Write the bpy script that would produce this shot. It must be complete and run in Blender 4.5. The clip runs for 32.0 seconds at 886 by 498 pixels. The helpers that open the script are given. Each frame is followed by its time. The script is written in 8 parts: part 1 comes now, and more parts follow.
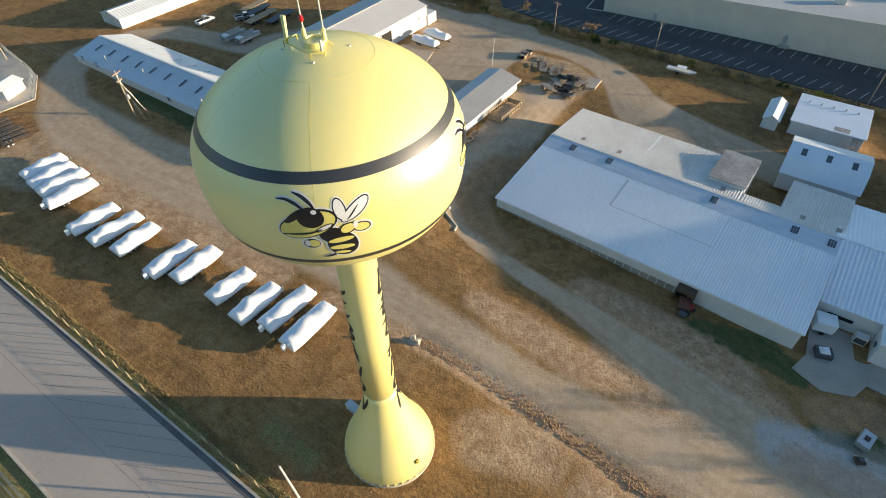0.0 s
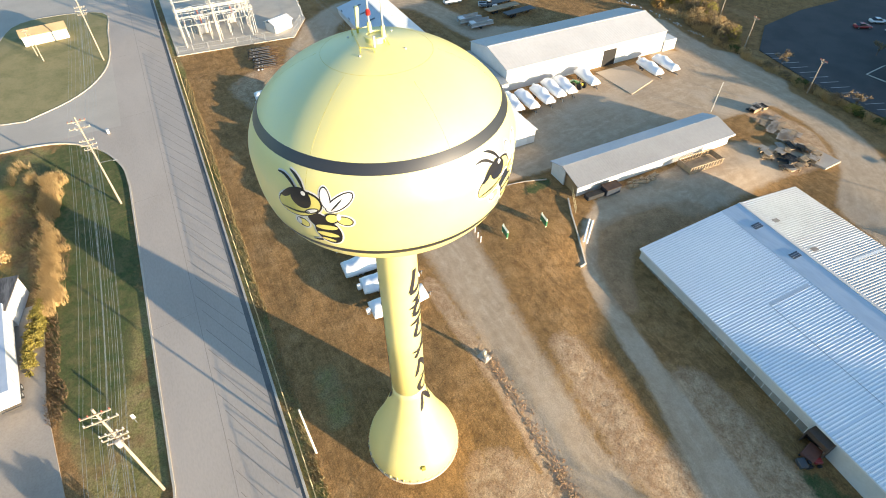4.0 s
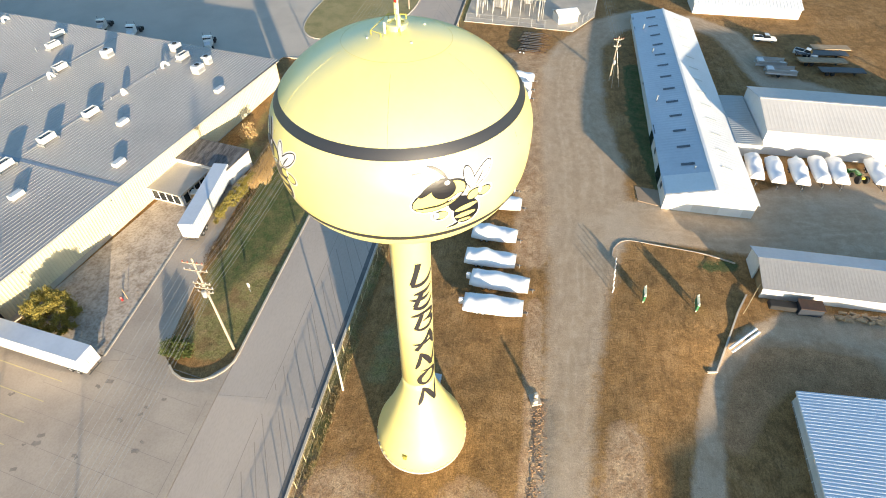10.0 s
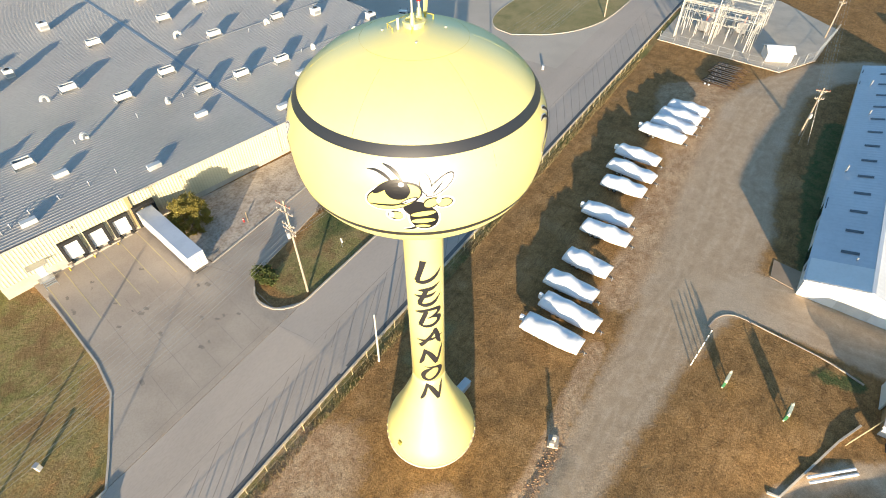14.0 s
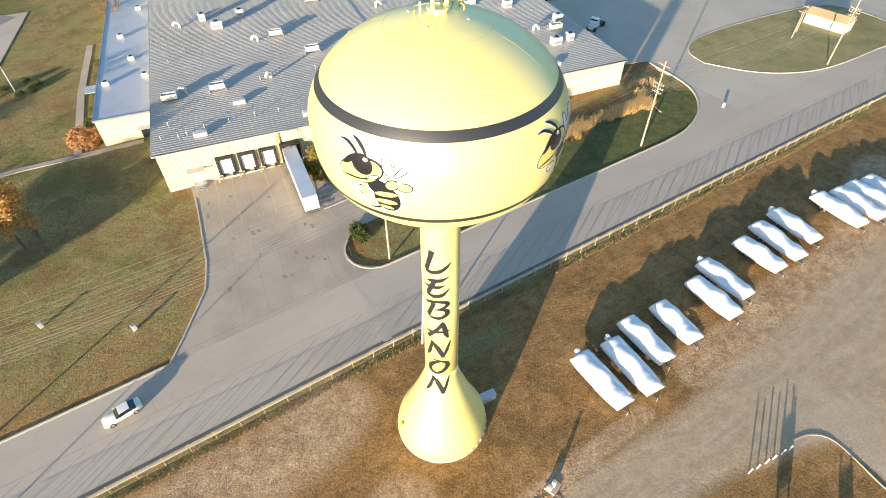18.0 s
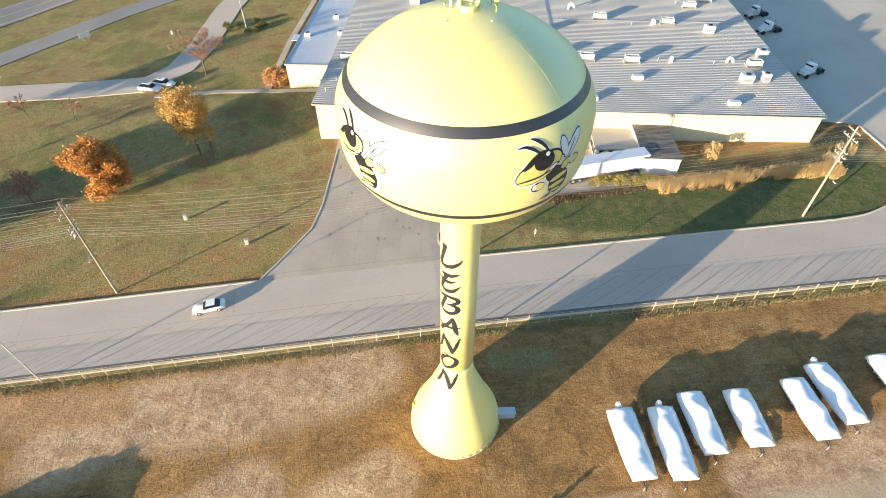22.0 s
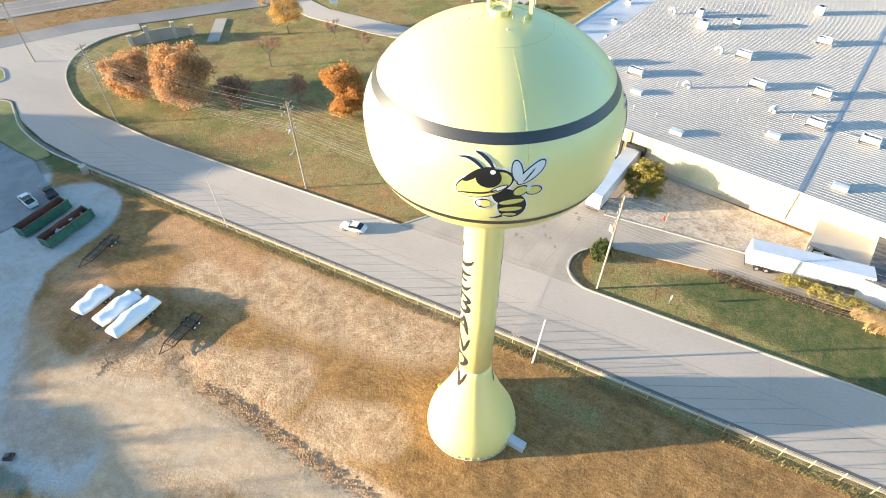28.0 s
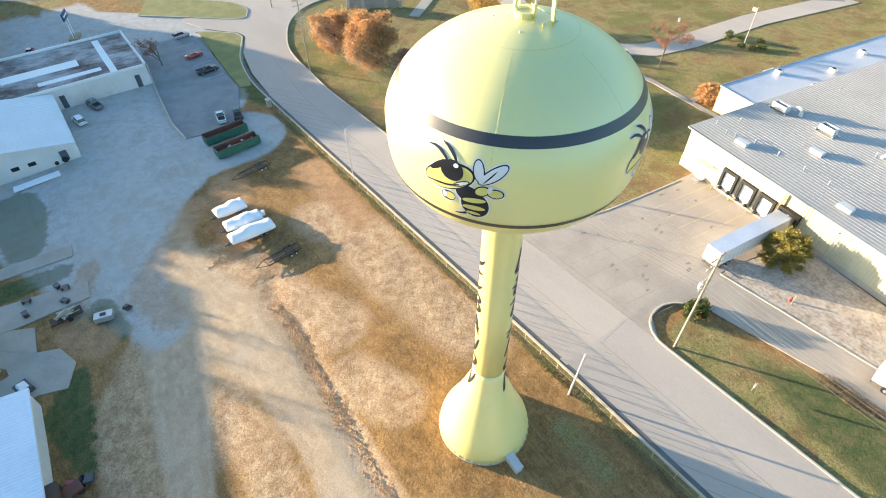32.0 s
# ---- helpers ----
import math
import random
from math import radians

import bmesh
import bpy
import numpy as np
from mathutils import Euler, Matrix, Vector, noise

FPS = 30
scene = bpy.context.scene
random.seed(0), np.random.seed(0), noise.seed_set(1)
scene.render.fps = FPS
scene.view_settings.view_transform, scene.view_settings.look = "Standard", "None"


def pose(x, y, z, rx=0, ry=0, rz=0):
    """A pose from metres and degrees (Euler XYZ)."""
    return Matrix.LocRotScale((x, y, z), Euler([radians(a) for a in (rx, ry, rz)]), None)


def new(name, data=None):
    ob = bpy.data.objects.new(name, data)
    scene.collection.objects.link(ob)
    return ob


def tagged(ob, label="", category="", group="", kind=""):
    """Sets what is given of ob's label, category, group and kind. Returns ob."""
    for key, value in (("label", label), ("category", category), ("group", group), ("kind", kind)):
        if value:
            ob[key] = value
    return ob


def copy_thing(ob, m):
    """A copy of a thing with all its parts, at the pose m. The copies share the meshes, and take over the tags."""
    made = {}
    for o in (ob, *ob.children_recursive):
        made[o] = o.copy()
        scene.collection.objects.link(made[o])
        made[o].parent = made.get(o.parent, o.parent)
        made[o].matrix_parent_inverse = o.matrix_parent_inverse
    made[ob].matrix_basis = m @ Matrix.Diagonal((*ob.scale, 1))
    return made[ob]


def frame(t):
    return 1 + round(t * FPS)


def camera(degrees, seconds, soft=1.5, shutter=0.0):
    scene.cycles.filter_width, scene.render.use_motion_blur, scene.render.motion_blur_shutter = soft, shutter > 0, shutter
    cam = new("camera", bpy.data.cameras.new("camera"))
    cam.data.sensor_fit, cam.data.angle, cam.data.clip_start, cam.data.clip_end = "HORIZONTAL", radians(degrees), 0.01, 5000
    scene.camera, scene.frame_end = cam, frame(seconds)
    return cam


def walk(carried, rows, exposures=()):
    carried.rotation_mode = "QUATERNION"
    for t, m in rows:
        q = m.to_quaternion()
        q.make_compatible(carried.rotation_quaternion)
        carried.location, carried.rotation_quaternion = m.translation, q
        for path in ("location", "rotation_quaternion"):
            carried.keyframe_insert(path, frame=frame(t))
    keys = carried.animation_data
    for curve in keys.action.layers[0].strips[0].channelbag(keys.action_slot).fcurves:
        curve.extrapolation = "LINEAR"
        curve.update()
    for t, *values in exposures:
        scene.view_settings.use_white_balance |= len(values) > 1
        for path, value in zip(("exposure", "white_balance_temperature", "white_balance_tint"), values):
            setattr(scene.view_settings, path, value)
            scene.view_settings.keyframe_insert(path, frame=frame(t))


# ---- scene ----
cam = camera(78.7, 32.0, 1.0)
METRES, EYE, TILT, LEAN, TURN = 98.74, 62.3, 0.1, 2.35, 33.3
ROWS = [
    (0.0, 0.0, 0.0, 0.0, 1.36, -44.87, -1.36),
    (0.5, 0.0149, 0.0043, 0.0006, 4.13, -44.92, -1.41),
    (1.0, 0.0294, 0.0089, 0.001, 6.96, -44.98, -1.43),
    (1.5, 0.0433, 0.0143, 0.0018, 11.09, -45.08, -1.48),
    (2.0, 0.0572, 0.0203, 0.0022, 15.14, -45.21, -1.53),
    (2.5, 0.071, 0.0271, 0.0029, 18.91, -45.32, -1.57),
    (3.0, 0.0841, 0.0347, 0.0033, 24.03, -45.46, -1.61),
    (3.5, 0.0968, 0.0431, 0.004, 27.33, -45.55, -1.61),
    (5.5, 0.1452, 0.0814, 0.004, 39.37, -45.86, -1.54),
    (6.0, 0.1562, 0.0929, 0.0039, 42.19, -45.97, -1.46),
    (6.5, 0.1668, 0.105, 0.0041, 44.98, -46.07, -1.38),
    (7.0, 0.1764, 0.1173, 0.0044, 47.87, -46.18, -1.35),
    (7.5, 0.1859, 0.1301, 0.0049, 51.59, -46.29, -1.27),
    (8.0, 0.1945, 0.1434, 0.0052, 54.54, -46.39, -1.14),
    (8.5, 0.2023, 0.1572, 0.0052, 57.54, -46.45, -1.02),
    (9.0, 0.2097, 0.1706, 0.0048, 60.53, -46.53, -0.97),
    (9.5, 0.216, 0.1852, 0.0062, 63.44, -46.71, -0.81),
    (10.0, 0.2222, 0.2001, 0.0064, 66.54, -46.78, -0.69),
    (10.5, 0.2273, 0.2151, 0.0068, 69.61, -46.81, -0.57),
    (11.0, 0.2307, 0.2308, 0.0082, 72.68, -46.97, -0.41),
    (11.5, 0.2349, 0.2464, 0.0082, 75.84, -47.0, -0.25),
    (12.0, 0.2366, 0.2623, 0.009, 78.86, -47.17, -0.09),
    (12.5, 0.2395, 0.2782, 0.0085, 81.87, -47.13, 0.03),
    (13.0, 0.2408, 0.2935, 0.0085, 84.89, -47.12, 0.13),
    (13.5, 0.2412, 0.3094, 0.0087, 87.84, -47.16, 0.27),
    (14.0, 0.2409, 0.3253, 0.009, 90.88, -47.21, 0.44),
    (14.5, 0.2397, 0.3409, 0.0089, 93.94, -47.25, 0.55),
    (16.5, 0.2296, 0.4027, 0.0026, 106.16, -46.97, 1.03),
    (17.0, 0.2246, 0.4173, 0.0023, 109.27, -46.93, 1.15),
    (17.5, 0.2194, 0.4321, 0.0014, 112.28, -46.82, 1.23),
    (18.0, 0.2133, 0.4464, 0.0008, 115.34, -46.8, 1.33),
    (18.5, 0.2067, 0.4605, 0.0003, 118.3, -46.74, 1.38),
    (19.0, 0.1991, 0.4741, -0.0004, 121.41, -46.68, 1.46),
    (19.5, 0.1911, 0.4872, -0.0009, 124.5, -46.64, 1.54),
    (20.0, 0.1827, 0.5002, -0.0014, 127.65, -46.55, 1.62),
    (20.5, 0.1732, 0.5123, -0.0018, 130.79, -46.51, 1.69),
    (21.0, 0.1633, 0.524, -0.002, 133.78, -46.45, 1.78),
    (21.5, 0.1528, 0.5354, -0.0025, 136.78, -46.38, 1.86),
    (22.0, 0.142, 0.5463, -0.0023, 139.86, -46.3, 1.91),
    (22.5, 0.13, 0.5562, -0.0022, 142.91, -46.22, 2.0),
    (23.0, 0.1184, 0.5661, -0.0024, 146.01, -46.1, 2.06),
    (23.5, 0.1061, 0.5755, -0.0031, 148.87, -45.98, 2.13),
    (24.0, 0.0931, 0.5837, -0.0033, 151.65, -45.93, 2.19),
    (24.5, 0.0796, 0.5919, -0.0036, 154.58, -45.82, 2.24),
    (25.0, 0.0657, 0.599, -0.0035, 157.23, -45.73, 2.3),
    (25.5, 0.0521, 0.6056, -0.0039, 160.22, -45.61, 2.3),
    (27.5, -0.0094, 0.6239, -0.0065, 172.85, -45.23, 2.58),
    (28.0, -0.0245, 0.6267, -0.007, 175.57, -45.1, 2.58),
    (28.5, -0.0401, 0.6286, -0.0077, 178.28, -45.0, 2.6),
    (29.0, -0.0553, 0.6298, -0.0086, 181.17, -44.89, 2.58),
    (29.5, -0.0708, 0.6301, -0.0094, 183.93, -44.76, 2.58),
    (30.0, -0.0865, 0.63, -0.0103, 186.81, -44.63, 2.57),
    (30.5, -0.1021, 0.6291, -0.0114, 190.09, -44.49, 2.55),
    (31.0, -0.1177, 0.6275, -0.012, 193.4, -44.36, 2.5),
    (31.5, -0.1335, 0.625, -0.0123, 197.07, -44.2, 2.44),
    (32.0, -0.1484, 0.622, -0.0131, 200.05, -44.07, 2.4),
]
EXPOSURES = ((0.0, 0.94), (1.0, 0.92), (2.0, 1.06), (3.0, 1.32), (4.5, 1.66), (7.0, 1.82), (9.0, 1.6), (11.0, 1.32), (13.0, 1.28), (17.0, 1.4), (19.0, 1.48), (23.0, 1.64), (25.0, 1.66), (28.0, 2.05), (32.0, 2.04))
walk(cam, [(t, pose(0, 0, EYE, TILT, LEAN, TURN) @ pose(METRES * x, METRES * y, METRES * z, 90 + pitch, roll, yaw)) for t, x, y, z, yaw, pitch, roll in ROWS], EXPOSURES)

# ---- light ----
SUN_AZ, SUN_EL = 31.0, 6.4  # degrees from +x towards +y, and above the horizon
world = bpy.data.worlds.new("sky")
scene.world = world
world.use_nodes = True
sky = world.node_tree.nodes.new("ShaderNodeTexSky")
sky.sky_type, sky.sun_disc = "NISHITA", False
sky.ozone_density, sky.air_density, sky.dust_density = 3.3, 1.2, 1.0
sky.sun_elevation, sky.sun_rotation = radians(SUN_EL), radians(90 - SUN_AZ)
world.node_tree.links.new(sky.outputs[0], world.node_tree.nodes["Background"].inputs[0])
world.node_tree.nodes["Background"].inputs[1].default_value = 0.16
sun = new("sun", bpy.data.lights.new("sun", "SUN"))
sun.data.energy, sun.data.angle, sun.data.color = 5.0, radians(0.6), (1.0, 0.83, 0.59)
sun_way = Vector((math.cos(radians(SUN_AZ)) * math.cos(radians(SUN_EL)), math.sin(radians(SUN_AZ)) * math.cos(radians(SUN_EL)), math.sin(radians(SUN_EL))))
sun.matrix_world = Matrix.Translation((60, 60, 120)) @ sun_way.to_track_quat("Z", "Y").to_matrix().to_4x4()

# ---- materials ----
MATS = {}


def mix_node(nt, fac, a, b):
    m = nt.nodes.new("ShaderNodeMix")
    m.data_type = "RGBA"
    for key, v in ((0, fac), (6, a), (7, b)):
        if hasattr(v, "is_linked"):
            nt.links.new(v, m.inputs[key])
        else:
            m.inputs[key].default_value = v if key == 0 else (*v, 1)
    return m.outputs[2]


def noise_node(nt, coord, scale, detail=4, stretch=None, rough=0.55, turn=0.0):
    n = nt.nodes.new("ShaderNodeTexNoise")
    n.inputs["Scale"].default_value, n.inputs["Detail"].default_value, n.inputs["Roughness"].default_value = scale, detail, rough
    if stretch:
        mp = nt.nodes.new("ShaderNodeMapping")
        mp.inputs["Scale"].default_value = stretch
        mp.inputs["Rotation"].default_value = (0, 0, radians(turn))
        nt.links.new(coord, mp.inputs[0])
        coord = mp.outputs[0]
    nt.links.new(coord, n.inputs["Vector"])
    return n.outputs["Fac"]


def ramp(nt, value, lo, hi):
    r = nt.nodes.new("ShaderNodeMapRange")
    r.interpolation_type = "SMOOTHSTEP"
    r.inputs[1].default_value, r.inputs[2].default_value = lo, hi
    nt.links.new(value, r.inputs[0])
    return r.outputs[0]


def calc(nt, op, a, b=0.0):
    m = nt.nodes.new("ShaderNodeMath")
    m.operation = op
    for k, v in enumerate((a, b)):
        if hasattr(v, "is_linked"):
            nt.links.new(v, m.inputs[k])
        else:
            m.inputs[k].default_value = v
    return m.outputs[0]


def mat(name, base, other=None, rough=0.7, metal=0.0, big=0.25, fine=6.0, bump=0.0, stretch=None, each=0.0, amount=0.6, clear=0.0):
    """A surface of two colours mixed by noise at two sizes (per metre), with bump; each: variation from piece to piece."""
    if name in MATS:
        return MATS[name]
    m = MATS[name] = bpy.data.materials.new(name)
    m.use_nodes = True
    nt = m.node_tree
    bsdf = nt.nodes["Principled BSDF"]
    geo = nt.nodes.new("ShaderNodeNewGeometry").outputs["Position"] if each == 0 else nt.nodes.new("ShaderNodeTexCoord").outputs["Object"]
    other = other or tuple(c * 0.75 for c in base)
    n1, n2 = noise_node(nt, geo, big, 5, stretch), noise_node(nt, geo, fine, 5, stretch)
    f = calc(nt, "ADD", calc(nt, "MULTIPLY", ramp(nt, n1, 0.35, 0.7), amount), calc(nt, "MULTIPLY", ramp(nt, n2, 0.35, 0.75), 1 - amount))
    col = mix_node(nt, f, base, other)
    if each:
        info = nt.nodes.new("ShaderNodeObjectInfo").outputs["Random"]
        hsv = nt.nodes.new("ShaderNodeHueSaturation")
        nt.links.new(col, hsv.inputs["Color"])
        nt.links.new(calc(nt, "ADD", calc(nt, "MULTIPLY", info, each), 1 - each / 2), hsv.inputs["Value"])
        col = hsv.outputs[0]
    nt.links.new(col, bsdf.inputs["Base Color"])
    bsdf.inputs["Metallic"].default_value = metal
    nt.links.new(calc(nt, "ADD", calc(nt, "MULTIPLY", n2, 0.2), rough - 0.1), bsdf.inputs["Roughness"])
    bsdf.inputs["Coat Weight"].default_value = clear
    if bump:
        b = nt.nodes.new("ShaderNodeBump")
        b.inputs["Strength"].default_value, b.inputs["Distance"].default_value = 0.6, bump
        nt.links.new(n2, b.inputs["Height"])
        nt.links.new(b.outputs[0], bsdf.inputs["Normal"])
    return m


def flat(name, colour, rough=0.5, metal=0.0, clear=0.0):
    return mat(name, colour, tuple(c * 0.88 for c in colour), rough, metal, 0.8, 12.0, 0.0, None, 0.0, 0.5, clear)


# ---- mesh helpers ----
def put(name, bm, material, parent=None, label="", smooth=False):
    me = bpy.data.meshes.new(name)
    bm.to_mesh(me)
    bm.free()
    for m in (material if isinstance(material, (list, tuple)) else [material]):
        me.materials.append(m)
    if smooth:
        me.polygons.foreach_set("use_smooth", [True] * len(me.polygons))
    ob = new(name, me)
    if parent is not None:
        ob.parent = parent
    if label:
        ob["label"] = label
    return ob


def part(name, bm, material, parent, label="", smooth=False):
    return put(name, bm, material, parent, label, smooth)


def again(ob, parent, m=None):
    """One more piece on the same mesh."""
    o = ob.copy()
    scene.collection.objects.link(o)
    o.parent = parent
    if m is not None:
        o.matrix_basis = m
    return o


def thing(name, m, label, category, group="", kind=""):
    ob = new(name)
    ob.empty_display_size = 0.2
    ob.matrix_basis = m
    return tagged(ob, label, category, group, kind)


def box(bm, x0, y0, z0, x1, y1, z1, bevel=0.0, m=None):
    vs = [bm.verts.new((x, y, z)) for z in (z0, z1) for x, y in ((x0, y0), (x1, y0), (x1, y1), (x0, y1))]
    fs = [bm.faces.new([vs[i] for i in f]) for f in ((3, 2, 1, 0), (4, 5, 6, 7), (0, 1, 5, 4), (1, 2, 6, 5), (2, 3, 7, 6), (3, 0, 4, 7))]
    if bevel:
        es = list({e for f in fs for e in f.edges})
        res = bmesh.ops.bevel(bm, geom=es, offset=bevel, segments=1, affect="EDGES")
        vs = list({v for f in res["faces"] for v in f.verts} | {v for v in vs if v.is_valid})
    if m is not None:
        for v in vs:
            v.co = m @ v.co
    return bm


def boxes(*rows, bevel=0.0):
    bm = bmesh.new()
    for r in rows:
        box(bm, *r, bevel=bevel)
    return bm


def rod(bm, a, b, r, r2=None, n=8):
    """A round bar from a to b."""
    a, b = Vector(a), Vector(b)
    r2 = r if r2 is None else r2
    way = (b - a).normalized()
    p = way.orthogonal().normalized()
    q = way.cross(p)
    rings = []
    for c, rr in ((a, r), (b, r2)):
        rings.append([bm.verts.new(c + rr * (math.cos(2 * math.pi * k / n) * p + math.sin(2 * math.pi * k / n) * q)) for k in range(n)])
    for k in range(n):
        bm.faces.new((rings[0][k], rings[0][(k + 1) % n], rings[1][(k + 1) % n], rings[1][k]))
    bm.faces.new(rings[0][::-1])
    bm.faces.new(rings[1])
    return bm


def tube(bm, pts, r, n=4):
    """One unbroken round bar through all the points."""
    pts = [Vector(p) for p in pts]
    rings = []
    for k, c in enumerate(pts):
        way = (pts[min(k + 1, len(pts) - 1)] - pts[max(k - 1, 0)]).normalized()
        p = way.cross(Vector((0, 0, 1)) if abs(way.z) < 0.95 else Vector((1, 0, 0))).normalized()
        q = way.cross(p)
        rings.append([bm.verts.new(c + r * (math.cos(2 * math.pi * j / n) * p + math.sin(2 * math.pi * j / n) * q)) for j in range(n)])
    for a, b in zip(rings, rings[1:]):
        for j in range(n):
            bm.faces.new((a[j], a[(j + 1) % n], b[(j + 1) % n], b[j]))
    bm.faces.new(rings[0][::-1])
    bm.faces.new(rings[-1])
    return bm


def lathe(profile, n=48, closed=True):
    """A turned body from (radius, height) pairs, bottom to top."""
    bm = bmesh.new()
    rings = []
    for r, z in profile:
        if r < 1e-4:
            rings.append([bm.verts.new((0, 0, z))])
        else:
            rings.append([bm.verts.new((r * math.cos(2 * math.pi * k / n), r * math.sin(2 * math.pi * k / n), z)) for k in range(n)])
    for a, b in zip(rings, rings[1:]):
        for k in range(n):
            j = (k + 1) % n
            if len(a) == 1:
                bm.faces.new((a[0], b[j], b[k])) if len(b) > 1 else None
            elif len(b) == 1:
                bm.faces.new((a[k], a[j], b[0]))
            else:
                bm.faces.new((a[k], a[j], b[j], b[k]))
    if closed and len(rings[0]) > 1:
        bm.faces.new(rings[0][::-1])
    if closed and len(rings[-1]) > 1:
        bm.faces.new(rings[-1])
    return bm


def prism(points, z0, z1):
    bm = bmesh.new()
    lo = [bm.verts.new((x, y, z0)) for x, y in points]
    hi = [bm.verts.new((x, y, z1)) for x, y in points]
    n = len(points)
    bm.faces.new(lo[::-1])
    bm.faces.new(hi)
    for k in range(n):
        bm.faces.new((lo[k], lo[(k + 1) % n], hi[(k + 1) % n], hi[k]))
    bmesh.ops.recalc_face_normals(bm, faces=bm.faces)
    return bm


def extrude_profile(points, axis, a, b):
    """A profile of (across, height) pairs pushed from a to b along x or y."""
    bm = bmesh.new()
    rows = []
    for s in (a, b):
        rows.append([bm.verts.new((s, u, z) if axis == "x" else (u, s, z)) for u, z in points])
    n = len(points)
    bm.faces.new(rows[0])
    bm.faces.new(rows[1][::-1])
    for k in range(n):
        bm.faces.new((rows[0][k], rows[0][(k + 1) % n], rows[1][(k + 1) % n], rows[1][k]))
    bmesh.ops.recalc_face_normals(bm, faces=bm.faces)
    return bm


# ---- ground ----
def ease(v, a, b):
    f = min(1.0, max(0.0, (v - a) / (b - a)))
    return f * f * (3 - 2 * f)


def gz(x, y=0.0):
    """The ground falls gently towards +x, with a hollow round the warehouse."""
    hollow = 1.55 * ease(x, -47, -36) * (1 - 0.6 * ease(x, 5, 26)) * ease(y, 45, 61) * (1 - ease(y, 99, 114))
    x = min(max(x, -160.0), 90.0)
    return -0.15 - (0.045 if x > -23.23 else 0.02) * (x + 23.23) - hollow


def stand(x, y, turn=0.0, lift=0.0):
    """The pose of a thing that stands on the sloping ground."""
    lean = math.atan(0.045 if x > -23.23 else 0.02) if -160 < x < 90 else 0.0
    return Matrix.Translation((x, y, gz(x, y) + lift)) @ Matrix.Rotation(lean, 4, "Y") @ Matrix.Rotation(radians(turn), 4, "Z")


def upright(x, y, turn=0.0, lift=0.0):
    return pose(x, y, gz(x, y) + lift, 0, 0, turn)


def drape(name, points, material, lift=0.03, thick=0.25, label="", category="", parent=None, kind="structure"):
    """A flat area laid on the ground, with a depth of its own."""
    bm = prism(points, -thick, 0.0)
    for cut in (-160.0, -23.23, 90.0):
        bmesh.ops.bisect_plane(bm, geom=bm.verts[:] + bm.edges[:] + bm.faces[:], plane_co=(cut, 0, 0), plane_no=(1, 0, 0))
    for v in bm.verts:
        v.co.z += gz(v.co.x, v.co.y) + lift
    ob = put(name, bm, material, parent)
    return tagged(ob, label, category, "", kind) if parent is None else ob


def along(points, width, closed=False):
    """Both edges of a band of that width along a line of points."""
    pts = [Vector(p) for p in points]
    left, right = [], []
    for k, p in enumerate(pts):
        a, b = pts[max(k - 1, 0)], pts[min(k + 1, len(pts) - 1)]
        t = (b - a).normalized()
        nrm = Vector((-t.y, t.x))
        left.append(p + nrm * width / 2)
        right.append(p - nrm * width / 2)
    return left, right


def strip(name, points, width, height, material, label="", category="", lift=0.0, parent=None, depth=0.3):
    """A band along a line (a kerb, a beam on the ground, a painted line)."""
    fine = []
    for a, b in zip(points, points[1:]):
        n = max(1, int((Vector(b) - Vector(a)).length / 4))
        fine += [tuple(Vector(a).lerp(Vector(b), k / n)) for k in range(n)]
    fine.append(points[-1])
    left, right = along(fine, width)
    bm = bmesh.new()
    rows = []
    for l, r in zip(left, right):
        zl, zr = gz(l.x, l.y) + lift, gz(r.x, r.y) + lift
        rows.append([bm.verts.new((l.x, l.y, zl - depth)), bm.verts.new((l.x, l.y, zl + height)), bm.verts.new((r.x, r.y, zr + height)), bm.verts.new((r.x, r.y, zr - depth))])
    for a, b in zip(rows, rows[1:]):
        for k in range(3):
            bm.faces.new((a[k], a[k + 1], b[k + 1], b[k]))
    bm.faces.new(rows[0][::-1])
    bm.faces.new(rows[-1])
    bmesh.ops.recalc_face_normals(bm, faces=bm.faces)
    ob = put(name, bm, material, parent)
    return tagged(ob, label, category, "", "structure") if parent is None else ob


def arc(cx, cy, r, a0, a1, n=10):
    return [(cx + r * math.cos(radians(a0 + (a1 - a0) * k / n)), cy + r * math.sin(radians(a0 + (a1 - a0) * k / n))) for k in range(n + 1)]


# ---- ground sheet ----
def near_line(px, py, line):
    """Distance to a line of (x, y, half width) points, less the half width there."""
    best = np.full(px.shape, 1e9)
    for (ax, ay, aw), (bx, by, bw) in zip(line, line[1:]):
        dx, dy = bx - ax, by - ay
        t = np.clip(((px - ax) * dx + (py - ay) * dy) / (dx * dx + dy * dy), 0, 1)
        best = np.minimum(best, np.hypot(px - ax - t * dx, py - ay - t * dy) - (aw + t * (bw - aw)))
    return best


def in_box(px, py, x0, y0, x1, y1):
    """Signed distance to a box: negative inside."""
    qx, qy = np.maximum(x0 - px, px - x1), np.maximum(y0 - py, py - y1)
    return np.maximum(qx, qy)


def soft(d, width):
    return np.clip(0.5 - d / (2 * width), 0, 1)


